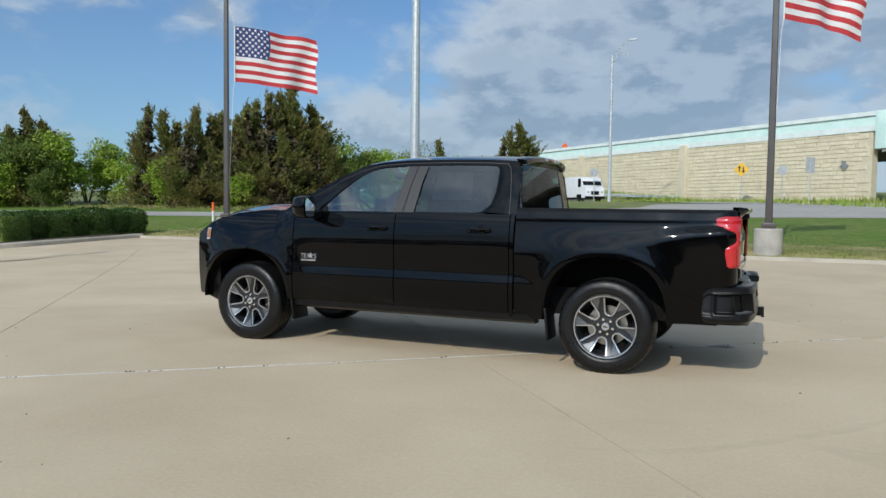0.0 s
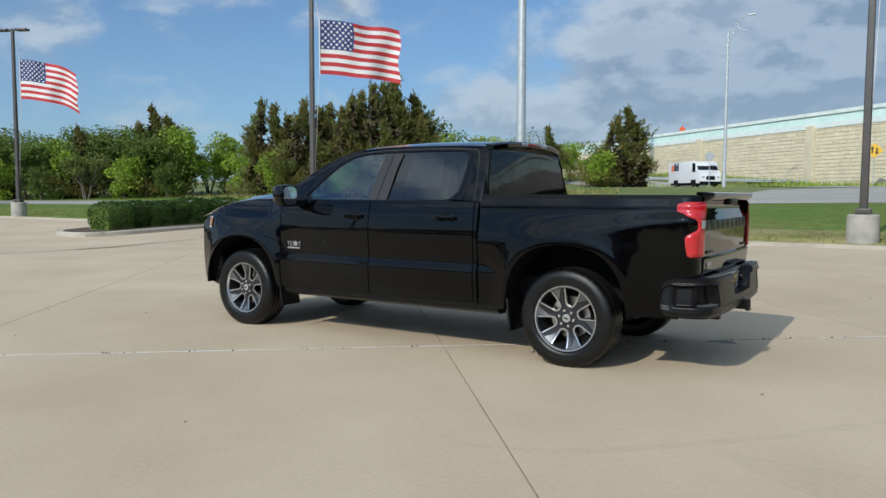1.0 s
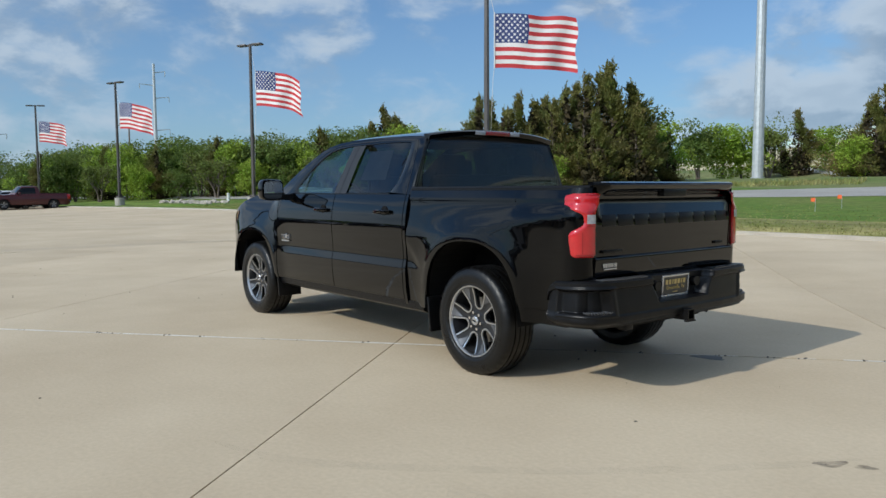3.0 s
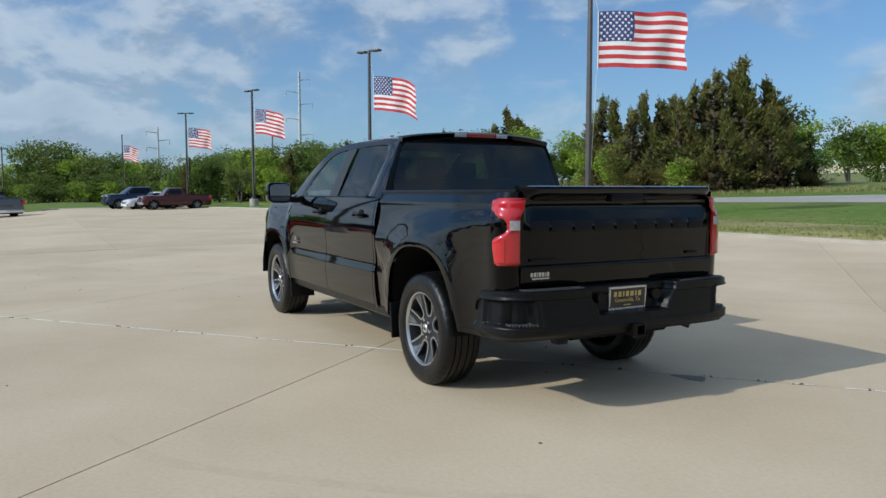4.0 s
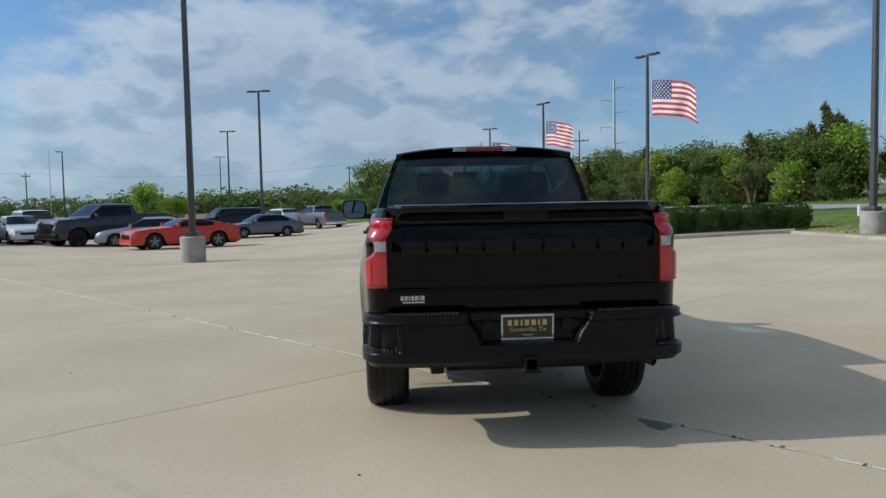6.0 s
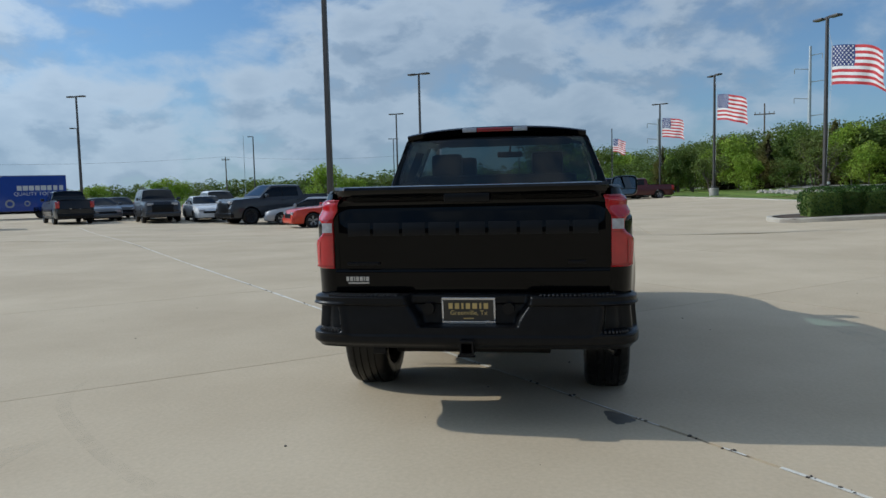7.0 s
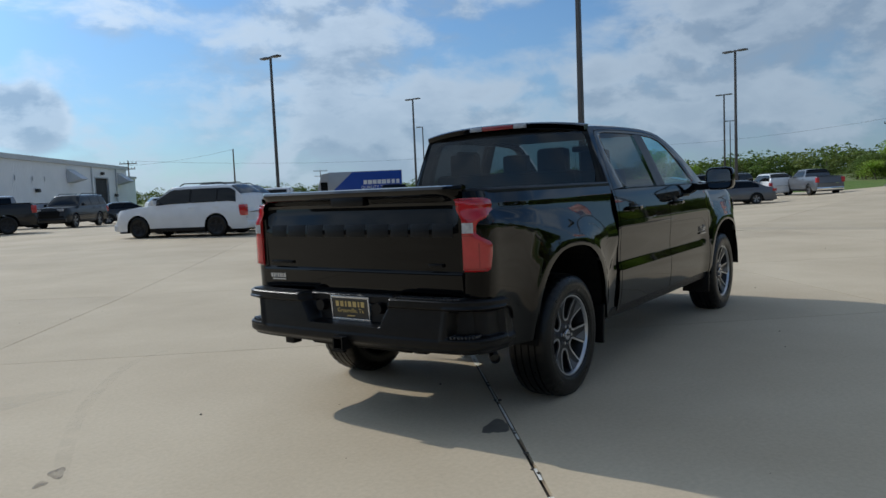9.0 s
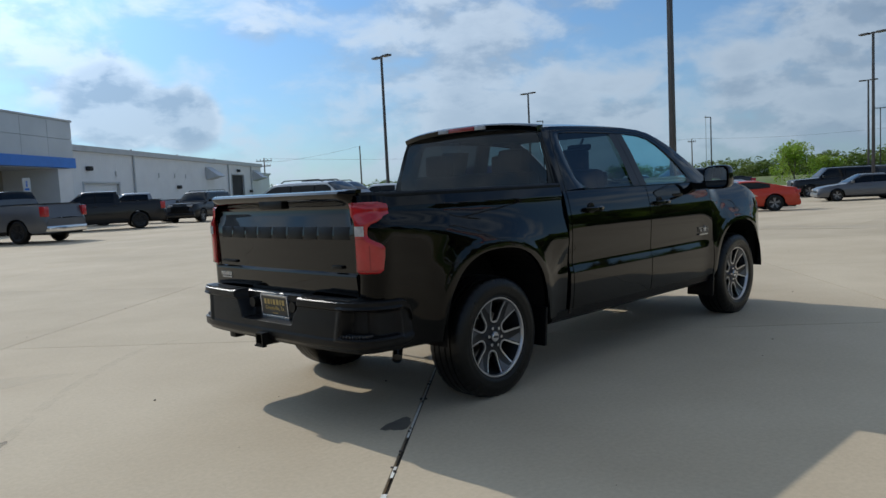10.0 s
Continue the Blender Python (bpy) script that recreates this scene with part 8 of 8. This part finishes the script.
    for s in range(6):
        base = math.pi / 2 + s * math.pi / 3

        def put(r, a, o):
            return (r * math.cos(a), sgn * o, r * math.sin(a))

        def across(r, t, inset=0.0):
            """Angle over a spoke: t from 0 at one pocket to 1 at the next."""
            e = math.asin(min((half(r) + inset) / r, 1))
            return base + e + (math.pi / 3 - 2 * e) * t

        bm = bmesh.new()
        rings = []
        for r in (0.060, 0.080, 0.094, 0.100, 0.104, 0.112, 0.130, 0.160, 0.190, 0.225, 0.258):
            o, dish = face_o(r), 0.006 * smooth_step((r - 0.09) / 0.05)
            rings.append([put(r, across(r, 0), o - 0.050), put(r, across(r, 0), o - 0.002), put(r, across(r, 0.15), o - 0.003), put(r, across(r, 0.5), o - 0.003 - dish),
                          put(r, across(r, 0.85), o - 0.003), put(r, across(r, 1), o - 0.002), put(r, across(r, 1), o - 0.050)])
        add_loft(bm, rings)
        bmesh.ops.recalc_face_normals(bm, faces=bm.faces[:])
        spoke = part("spoke", bm, ALLOY_DARK, w, "dark grey painted broad spoke")
        # brushed wedge that widens towards the rim
        bm = bmesh.new()
        rings = []
        for r, t0, t1 in ((0.165, 0.13, 0.20), (0.185, 0.12, 0.34), (0.210, 0.10, 0.50), (0.235, 0.09, 0.64), (0.257, 0.08, 0.74)):
            o = face_o(r)
            rings.append([put(r, across(r, t0), o - 0.010), put(r, across(r, t1), o - 0.010), put(r, across(r, t1), o - 0.0035), put(r, across(r, (t0 + t1) / 2), o - 0.002), put(r, across(r, t0), o + 0.0005)])
        add_loft(bm, rings)
        bmesh.ops.recalc_face_normals(bm, faces=bm.faces[:])
        part("machined_facet", bm, ALLOY_GREY, spoke, "brushed grey facet")
        # bright machined line round the pocket
        bm = bmesh.new()
        line = [(r, -q) for r, q in pocket[:0:-1]] + [(0.098, 0.0)] + [(r, q) for r, q in pocket[1:]]
        c, sn = math.cos(base), math.sin(base)
        rings = []
        for i, (r, q) in enumerate(line):
            p0, p1 = line[max(i - 1, 0)], line[min(i + 1, len(line) - 1)]
            d = Vector((p1[0] - p0[0], p1[1] - p0[1])).normalized()
            nrm = Vector((-d.y, d.x)) * 0.0062
            o = face_o(r)
            rings.append([((r + k * nrm.x) * c - (q + k * nrm.y) * sn, sgn * (o + dz), (r + k * nrm.x) * sn + (q + k * nrm.y) * c) for k, dz in ((1, -0.012), (-1, -0.012), (-0.9, 0.0015), (0.9, 0.0015))])
        add_loft(bm, rings)
        bmesh.ops.recalc_face_normals(bm, faces=bm.faces[:])
        part("machined_line", bm, ALLOY, spoke, "bright machined edge round the spoke pocket")
    hub = lathe("hub", [(0.0, 0.084), (0.05, 0.084), (0.076, 0.080), (0.086, 0.068), (0.088, 0.05)], ALLOY_DARK, 36, "dark hub with six nuts")
    lathe("centre_cap", [(0.0, 0.108), (0.030, 0.107), (0.035, 0.102), (0.036, 0.090)], BADGE, 30, "silver centre cap", hub)
    bm = bmesh.new()
    add_box(bm, -0.020, 0.020, sgn * 0.1085 - 0.001, sgn * 0.1085 + 0.001, -0.006, 0.006)
    part("cap_mark", bm, SIGN_BLACK, hub)
    for k in range(6):
        a = k * math.pi / 3 + math.pi / 6 + math.pi / 2
        bm = bmesh.new()
        add_tube(bm, (0.064 * math.cos(a), sgn * 0.080, 0.064 * math.sin(a)), (0.064 * math.cos(a), sgn * 0.102, 0.064 * math.sin(a)), 0.0145, 0.0120, 6)
        part("lug_nut", bm, CHROME, hub, "chrome lug nut")
    return w


def build_under():
    for sgn in (1, -1):
        bm = bmesh.new()
        add_box(bm, -1.0, 4.3, sgn * 0.42 - 0.05, sgn * 0.42 + 0.05, 0.42, 0.58, 0.01)
        part("frame_rail", bm, UNDER, truck)
    bm = bmesh.new()
    add_box(bm, -0.05, 4.2, -0.72, 0.72, 0.46, 0.70)
    part("floor_pan", bm, UNDER, truck)
    bm = bmesh.new()
    add_tube(bm, (0, -0.85, HUB_Z), (0, 0.85, HUB_Z), 0.055, seg=14)
    bmesh.ops.create_icosphere(bm, subdivisions=2, radius=0.16, matrix=pose(0, 0, HUB_Z))
    part("rear_axle", bm, UNDER, truck)
    bm = bmesh.new()
    add_tube(bm, (AXLE_F, -0.85, HUB_Z), (AXLE_F, 0.85, HUB_Z), 0.05, seg=12)
    part("front_axle", bm, UNDER, truck)
    bm = bmesh.new()
    add_tube(bm, (-0.62, 0, 0.60), (-0.62, 0, 0.78), 0.36, seg=28)
    part("spare_wheel", bm, RUBBER, truck)
    bm = bmesh.new()
    add_pipe(bm, [(1.5, -0.35, 0.42), (0.6, -0.40, 0.42)], 0.10, 14)
    part("silencer", bm, STEEL, truck)
    bm = bmesh.new()
    add_pipe(bm, [(0.6, -0.40, 0.42), (0.1, -0.58, 0.66), (-0.5, -0.62, 0.52), (-0.66, -0.68, 0.485), (-0.72, -0.735, 0.462)], 0.028, 14)
    pipe = part("exhaust_pipe", bm, DARK_STEEL, truck, "steel exhaust pipe")
    bm = bmesh.new()
    add_tube(bm, (-0.70, -0.715, 0.470), (-0.860, -0.870, 0.405), 0.031, 0.031, 20, caps=False)
    add_tube(bm, (-0.845, -0.855, 0.411), (-0.78, -0.79, 0.437), 0.027, 0.027, 20)
    part("exhaust_tip", bm, DARK_STEEL, pipe, "dark angled exhaust tip")
    # tow hitch
    bm = bmesh.new()
    for a, b, c, d in ((-0.040, 0.040, 0.465, 0.475), (-0.040, 0.040, 0.535, 0.545), (-0.040, -0.030, 0.475, 0.535), (0.030, 0.040, 0.475, 0.535)):
        add_box(bm, -1.275, -0.95, a, b, c, d)
    add_box(bm, -1.28, -1.25, -0.05, 0.05, 0.455, 0.465)
    part("hitch_receiver", bm, SATIN_BLACK, truck, "black square tow receiver", smooth=False)
    bm = bmesh.new()
    add_tube(bm, (-1.05, -0.40, 0.48), (-1.05, 0.40, 0.48), 0.045, seg=12)
    part("hitch_tube", bm, UNDER, truck)
    bm = bmesh.new()
    add_box(bm, -1.16, -1.08, 0.50, 0.58, 0.44, 0.49, 0.012)
    part("harness_plug", bm, SATIN_BLACK, truck)
    # load bed
    beds = [("bed_floor", (-0.55, 0.55, -0.50, 0.50, 0.84, 0.87)), ("bed_floor", (-1.02, -0.55, -0.80, 0.80, 0.84, 0.87)), ("bed_floor", (0.55, 0.76, -0.80, 0.80, 0.84, 0.87)), ("bed_head", (0.735, 0.76, -0.83, 0.83, 0.87, 1.40))]
    for sgn in (1, -1):
        y0, y1 = sorted((sgn * 0.78, sgn * 0.83))
        beds += [("bed_wall", (-0.55, 0.55, y0, y1, 1.11, 1.40)), ("bed_wall", (-1.02, -0.55, y0, y1, 0.87, 1.40)), ("bed_wall", (0.55, 0.735, y0, y1, 0.87, 1.40))]
    for nm, b in beds:
        bm = bmesh.new()
        add_box(bm, *b)
        part(nm, bm, BLACK_PLASTIC, truck, smooth=False)


def build_cabin():
    cabin = thing("interior", "", "")
    cabin.parent = truck

    def seat(name, x, y, w):
        bm = bmesh.new()
        add_box(bm, x - 0.26, x + 0.26, y - w, y + w, 0.78, 0.98, 0.05)
        for v in add_box(bm, x - 0.34, x - 0.20, y - w, y + w, 0.92, 1.52, 0.05):
            if v.is_valid:
                v.co.x -= (v.co.z - 0.92) * 0.22
        part(name, bm, LEATHER, cabin)

    def rest(x, y):
        bm = bmesh.new()
        add_box(bm, x - 0.06, x + 0.05, y - 0.13, y + 0.13, 1.50, 1.70, 0.04)
        add_tube(bm, (x, y - 0.06, 1.42), (x, y - 0.06, 1.52), 0.008, seg=6)
        add_tube(bm, (x, y + 0.06, 1.42), (x, y + 0.06, 1.52), 0.008, seg=6)
        part("head_rest", bm, LEATHER, cabin)

    for y in (0.40, -0.40):
        seat("front_seat", 2.12, y, 0.27)
        rest(1.74, y)
    seat("rear_bench", 1.22, 0.0, 0.66)
    for y in (0.42, 0.0, -0.42):
        rest(0.88, y) if y else None
    bm = bmesh.new()
    add_loft(bm, [[(x, y, z) for y in (-0.80, 0.80)] + [(x, y, z - 0.35) for y in (0.80, -0.80)] for x, z in ((2.78, 1.20), (2.84, 1.33), (3.0, 1.37), (3.3, 1.34))])
    bmesh.ops.recalc_face_normals(bm, faces=bm.faces[:])
    part("dashboard", bm, LEATHER, cabin)
    bm = bmesh.new()
    c, q = Vector((2.62, 0.40, 1.30)), Matrix.Rotation(radians(-62), 3, "Y")
    ring = [c + q @ Vector((0.19 * math.cos(2 * math.pi * i / 28), 0.19 * math.sin(2 * math.pi * i / 28), 0)) for i in range(29)]
    add_pipe(bm, ring, 0.016, 8)
    for i in (0, 10, 18):
        add_tube(bm, c, ring[i], 0.014, seg=6)
    add_tube(bm, c, c + Vector((0.25, 0, -0.08)), 0.04, seg=8)
    part("steering_wheel", bm, LEATHER, cabin, "black steering wheel")
    bm = bmesh.new()
    add_box(bm, 2.38, 2.42, -0.13, 0.13, 1.715, 1.775, 0.02)
    add_tube(bm, (2.42, 0, 1.77), (2.47, 0, 1.83), 0.012, seg=6)
    part("rear_view_mirror", bm, LEATHER, cabin)
    bm = bmesh.new()
    add_box(bm, 0.80, 2.75, -0.80, 0.80, 0.68, 0.74)
    part("carpet", bm, LEATHER, cabin)
    bm = bmesh.new()
    add_box(bm, 0.90, 2.35, -0.62, 0.62, 1.83, 1.85)
    part("headliner", bm, HEADLINER, cabin)
    # papers on the panes and a screen at the back window
    for sgn in (1,):
        bm = bmesh.new()
        vs = [bm.verts.new(on_cab(x, z, -0.014, sgn)) for x, z in ((1.63, 1.745), (1.27, 1.745), (1.25, 1.48), (1.66, 1.48))]
        bm.faces.new(vs)
        part("window_sticker", bm, PAPER, cabin, "white price sheet behind the glass", smooth=False)
    bm = bmesh.new()
    add_box(bm, 2.66, 2.68, -0.13, 0.13, 1.36, 1.50, 0.01)
    part("display_screen", bm, LEATHER, cabin)


def build_badges():
    for sgn in (1, -1):
        y = body_y(3.04, 0.90) + 0.004
        m = Matrix.Translation((2.955, sgn * y, 0.905)) @ (Matrix(((-1, 0, 0, 0), (0, 0, 1, 0), (0, 1, 0, 0), (0, 0, 0, 1))) if sgn > 0 else Matrix(((1, 0, 0, 0), (0, 0, -1, 0), (0, 1, 0, 0), (0, 0, 0, 1))))
        b = write("TEX  S", 0.066, 0.002, m, BADGE, truck, "edition_badge", "silver lettered badge on the door")
        k = -1 if sgn > 0 else 1
        bm = bmesh.new()
        star = []
        for i in range(10):
            r = (0.036, 0.015)[i % 2]
            a = math.pi / 2 + i * math.pi / 5
            star.append((2.955 + k * 0.030 + r * math.cos(a), 0.910 + r * math.sin(a)))
        add_prism(bm, star, sgn * (y - 0.002), sgn * (y + 0.004), "y")
        part("badge_star", bm, BADGE, b, smooth=False)
        bm = bmesh.new()
        add_box(bm, 2.87, 3.04, sgn * y - 0.003, sgn * y + 0.003, 0.858, 0.872)
        part("badge_bar", bm, BADGE, b, smooth=False)
    bm = bmesh.new()
    add_box(bm, 2.42, 2.60, -body_y(2.5, 1.255) - 0.004, -body_y(2.5, 1.255) + 0.002, 1.245, 1.268, 0.002)
    part("trim_badge", bm, SATIN_BLACK, truck, "small black badge")


bumper = thing("rear_bumper", "", "")
bumper.parent = truck
build_body_sides()
build_cab()
build_front()
build_tailgate()
build_tail_lamps()
build_rear_bumper()
build_plate()
build_under()
build_cabin()
build_badges()
for x, y, sgn, turn in ((-0.03, 0.838, 1, -13), (AXLE_F - 0.03, 0.842, 1, 26), (-0.025, -0.835, -1, 8), (AXLE_F - 0.02, -0.840, -1, 0)):
    build_wheel(x, y, sgn, turn)

# ---- car park paving ----
LOT = [(70, EDGE_Y), (74, -2), (67, 4.5), (67, 11.5), (78, 19), (82, 82), (-56, 82), (-56, EDGE_Y)]
GRID_TURN, GRID_AT, SLAB = radians(39.7), Vector((1.259, 0.789)), 4.572
AX = Vector((math.cos(GRID_TURN), math.sin(GRID_TURN)))
AY = Vector((-AX.y, AX.x))
SPLIT_X = 15.4


def clip(poly, n, c):
    """The part of a polygon where n.p >= c."""
    out = []
    for a, b in zip(poly, poly[1:] + poly[:1]):
        da, db = n.dot(a) - c, n.dot(b) - c
        if da >= 0:
            out.append(a)
        if (da > 0) != (db > 0) and abs(da - db) > 1e-9:
            out.append(a.lerp(b, da / (da - db)))
    return out


def clip_lot(poly):
    # the outline is nearly convex: clip by its straight near sides, drop what lies past the far ones
    poly = clip(poly, Vector((0, 1)), EDGE_Y + 0.006)
    return poly


def inside(p):
    hit = False
    for (x0, y0), (x1, y1) in zip(LOT, LOT[1:] + LOT[:1]):
        if (y0 > p.y) != (y1 > p.y) and p.x < (x1 - x0) * (p.y - y0) / (y1 - y0) + x0:
            hit = not hit
    return hit


def slab_geometry(poly):
    n = len(poly)
    top = [(p.x, p.y, lot_z(p.x, p.y)) for p in poly]
    low = [(x, y, z - 0.09) for x, y, z in top]
    c = sum(poly, Vector((0, 0))) / n
    verts = top + low + [(c.x, c.y, lot_z(c.x, c.y))]
    faces = [(i, (i + 1) % n, 2 * n) for i in range(n)] + [(i + n, (i + 1) % n + n, (i + 1) % n, i) for i in range(n)]
    return verts, faces


def build_paving():
    lot = thing("pavement", "wide sunlit tan concrete car park in large jointed slabs", "pavement", kind="structure")
    polys = []
    g = 0.005
    for i in range(-16, 24):
        for j in range(-14, 26):
            # the open joint by the parked truck is wider than the saw cuts
            lo = 0.014 if j == 0 else g
            hi = 0.014 if j == -1 else g
            p = [GRID_AT + AX * (SLAB * (i + u) + s) + AY * (SLAB * (j + v) + t)
                 for u, v, s, t in ((0, 0, g, lo), (1, 0, -g, lo), (1, 1, -g, -hi), (0, 1, g, -hi))]
            p = clip(p, Vector((-1, 0)), -SPLIT_X + g)
            p = clip_lot(p) if len(p) > 2 else p
            if len(p) > 2 and inside(sum(p, Vector((0, 0))) / len(p)):
                polys.append(p)
    for i in range(0, 18):
        for j in range(-4, 24):
            x0, y0 = SPLIT_X + SLAB * i, -12.0 + SLAB * j
            p = [Vector((x0 + g, y0 + g)), Vector((x0 + SLAB - g, y0 + g)), Vector((x0 + SLAB - g, y0 + SLAB - g)), Vector((x0 + g, y0 + SLAB - g))]
            p = clip_lot(p)
            if len(p) > 2 and inside(sum(p, Vector((0, 0))) / len(p)):
                polys.append(p)
    rv, rf, count = [], [], 0
    for p in polys:
        v, f = slab_geometry(p)
        c = sum(p, Vector((0, 0))) / len(p)
        if -20 < c.x < 46 and c.y < 34 and count < 300:
            ob = new("slab", raw_mesh("slab", v, f, CONCRETE))
            ob.parent = lot
            count += 1
        else:
            k = len(rv)
            rv += v
            rf += [tuple(a + k for a in q) for q in f]
    rest = new("far_slabs", raw_mesh("far_slabs", rv, rf, CONCRETE))
    rest.parent = lot
    tagged(rest, kind="stuff")
    # earth in the joints
    xs, ys = np.arange(-56, 84, 3.0), np.arange(-12.8, 83, 3.0)
    verts = [(x, y, lot_z(x, y) - 0.03) for y in ys for x in xs]
    n = len(xs)
    faces = [(j * n + i, j * n + i + 1, (j + 1) * n + i + 1, (j + 1) * n + i) for j in range(len(ys) - 1) for i in range(n - 1)
             if inside(Vector((xs[i] + 1.5, ys[j] + 1.5)))]
    bed = new("joint_bed", raw_mesh("joint_bed", verts, faces, JOINT))
    bed.parent = lot


def joint_line(s):
    return GRID_AT + AX * s


def build_sealant():
    rnd = random.Random(2)
    bm = bmesh.new()
    s = -1.15
    while s < 34:
        L = rnd.uniform(0.25, 1.6)
        w = rnd.uniform(0.013, 0.021)
        a, b = joint_line(s), joint_line(s + L - rnd.choice((0, 0, 0.02, 0.08)))
        o = AY * rnd.uniform(-.004, .004)
        q = [a - AY * w + o, b - AY * w + o, b + AY * w + o, a + AY * w + o]
        bm.faces.new([bm.verts.new((p.x, p.y, lot_z(p.x, p.y) + 0.002)) for p in q])
        s += L
    for s0, s1, w in ((-2.2, -1.15, .006), (-2.95, -2.25, .007), (-3.55, -3.40, .008), (-4.6, -3.75, .014), (-9, -4.9, .013)):
        a, b = joint_line(s0), joint_line(s1)
        q = [a - AY * w, b - AY * w, b + AY * w, a + AY * w]
        bm.faces.new([bm.verts.new((p.x, p.y, lot_z(p.x, p.y) + 0.002)) for p in q])
    for f in bm.faces:
        f.normal_update()
        if f.normal.z < 0:
            f.normal_flip()
    solo("joint_sealant", bm, SEALANT, "pale crumbling sealant along an expansion joint", "sealant", kind="structure", smooth=False)
    # weeds and grit that sit in the joint
    bm = bmesh.new()
    spots = [0.25, 1.28, 2.3, 2.9, 3.02, -3.43, -2.2, -1.75, -2.8, -3.2, -4.1, 3.9, 4.6, 5.4, 7.0, 6.2, -1.0, 0.9, 1.9, -3.9]
    for s in spots:
        for _ in range(rnd.randint(2, 4)):
            p = joint_line(s + rnd.uniform(-.05, .05)) + AY * rnd.uniform(-.02, .02)
            r = rnd.uniform(0.004, 0.010)
            bmesh.ops.create_icosphere(bm, subdivisions=1, radius=1, matrix=pose(p.x, p.y, r * .4, 0, 0, rnd.uniform(0, 360)) @ Matrix.Diagonal((r * 1.4, r, r * .8, 1)))
    solo("joint_debris", bm, JOINT, "small weeds and grit caught in the joint", "debris", kind="stuff")
    bm = bmesh.new()
    for _ in range(90):
        x, y = rnd.uniform(-6, 12), rnd.uniform(-6, 9)
        r = rnd.uniform(0.003, 0.010)
        bmesh.ops.create_icosphere(bm, subdivisions=1, radius=1, matrix=pose(x, y, r * .3, 0, 0, rnd.uniform(0, 360)) @ Matrix.Diagonal((r * 1.5, r, r * .6, 1)))
    solo("grit", bm, JOINT, "scattered dark grit on the concrete", "debris", kind="stuff")


def stain(x, y, a, b, turn, seed, label, mat=STAIN):
    rnd = random.Random(seed)
    bm = bmesh.new()
    n = 26
    c, s = math.cos(radians(turn)), math.sin(radians(turn))
    ring = []
    for i in range(n):
        t = 2 * math.pi * i / n
        k = 1 + 0.18 * math.sin(3 * t + seed) + rnd.uniform(-.08, .08)
        u, v = a * k * math.cos(t), b * k * math.sin(t)
        ring.append(bm.verts.new((x + u * c - v * s, y + u * s + v * c, 0.0015 + lot_z(x, y))))
    bm.faces.new(ring)
    solo("stain", bm, mat, label, "stain", kind="structure", smooth=False)


build_paving()
build_sealant()
stain(-0.88, -0.87, 0.13, 0.075, 20, 1, "dark oil drip on the concrete")
stain(-2.62, 0.81, 0.09, 0.04, 60, 4, "small dark drip on the concrete", DRY_OIL)
stain(-2.75, 0.73, 0.05, 0.03, 40, 6, "small dark drip on the concrete", DRY_OIL)


def swept_mark(pts, width, mat, name, label):
    """A smooth worn band on the concrete through a few points."""
    n = len(pts)
    line = []
    for i in range(n - 1):
        p0, p1, p2, p3 = (Vector(pts[max(min(k, n - 1), 0)]) for k in (i - 1, i, i + 1, i + 2))
        for k in range(8):
            t = k / 8
            line.append(0.5 * ((2 * p1) + (p2 - p0) * t + (2 * p0 - 5 * p1 + 4 * p2 - p3) * t * t + (3 * p1 - p0 - 3 * p2 + p3) * t ** 3))
    bm = bmesh.new()
    rows = []
    for i, p in enumerate(line):
        d = (line[min(i + 1, len(line) - 1)] - line[max(i - 1, 0)]).normalized()
        w = width * min(1, i / 6, (len(line) - 1 - i) / 6) + 0.002
        s = Vector((-d.y, d.x))
        rows.append([(q.x, q.y, lot_z(q.x, q.y) + 0.0022) for q in (p - s * w, p + s * w)])
    add_sheet(bm, rows)
    for f in bm.faces:
        f.normal_update()
        if f.normal.z < 0:
            f.normal_flip()
    solo(name, bm, mat, label, "mark", kind="structure", smooth=False)


swept_mark([(-0.25, 3.1), (-0.9, 2.85), (-1.83, 1.92), (-2.45, 1.05), (-2.75, 0.5)], 0.045, TYRE_MARK, "tyre_mark", "faint curved tyre mark on the concrete")
swept_mark([(2.4, -2.9), (1.7, -3.2), (0.9, -3.1)], 0.10, PALE_FILM, "scuff", "pale scuff on the concrete")
swept_mark([(-3.0, 2.4), (-2.2, 2.6), (-1.5, 2.4)], 0.22, PALE_FILM, "scuff", "pale scuff on the concrete")
swept_mark([(-3.2, 0.4), (-3.0, -0.4), (-3.3, -1.2)], 0.14, PALE_FILM, "scuff", "pale scuff on the concrete")
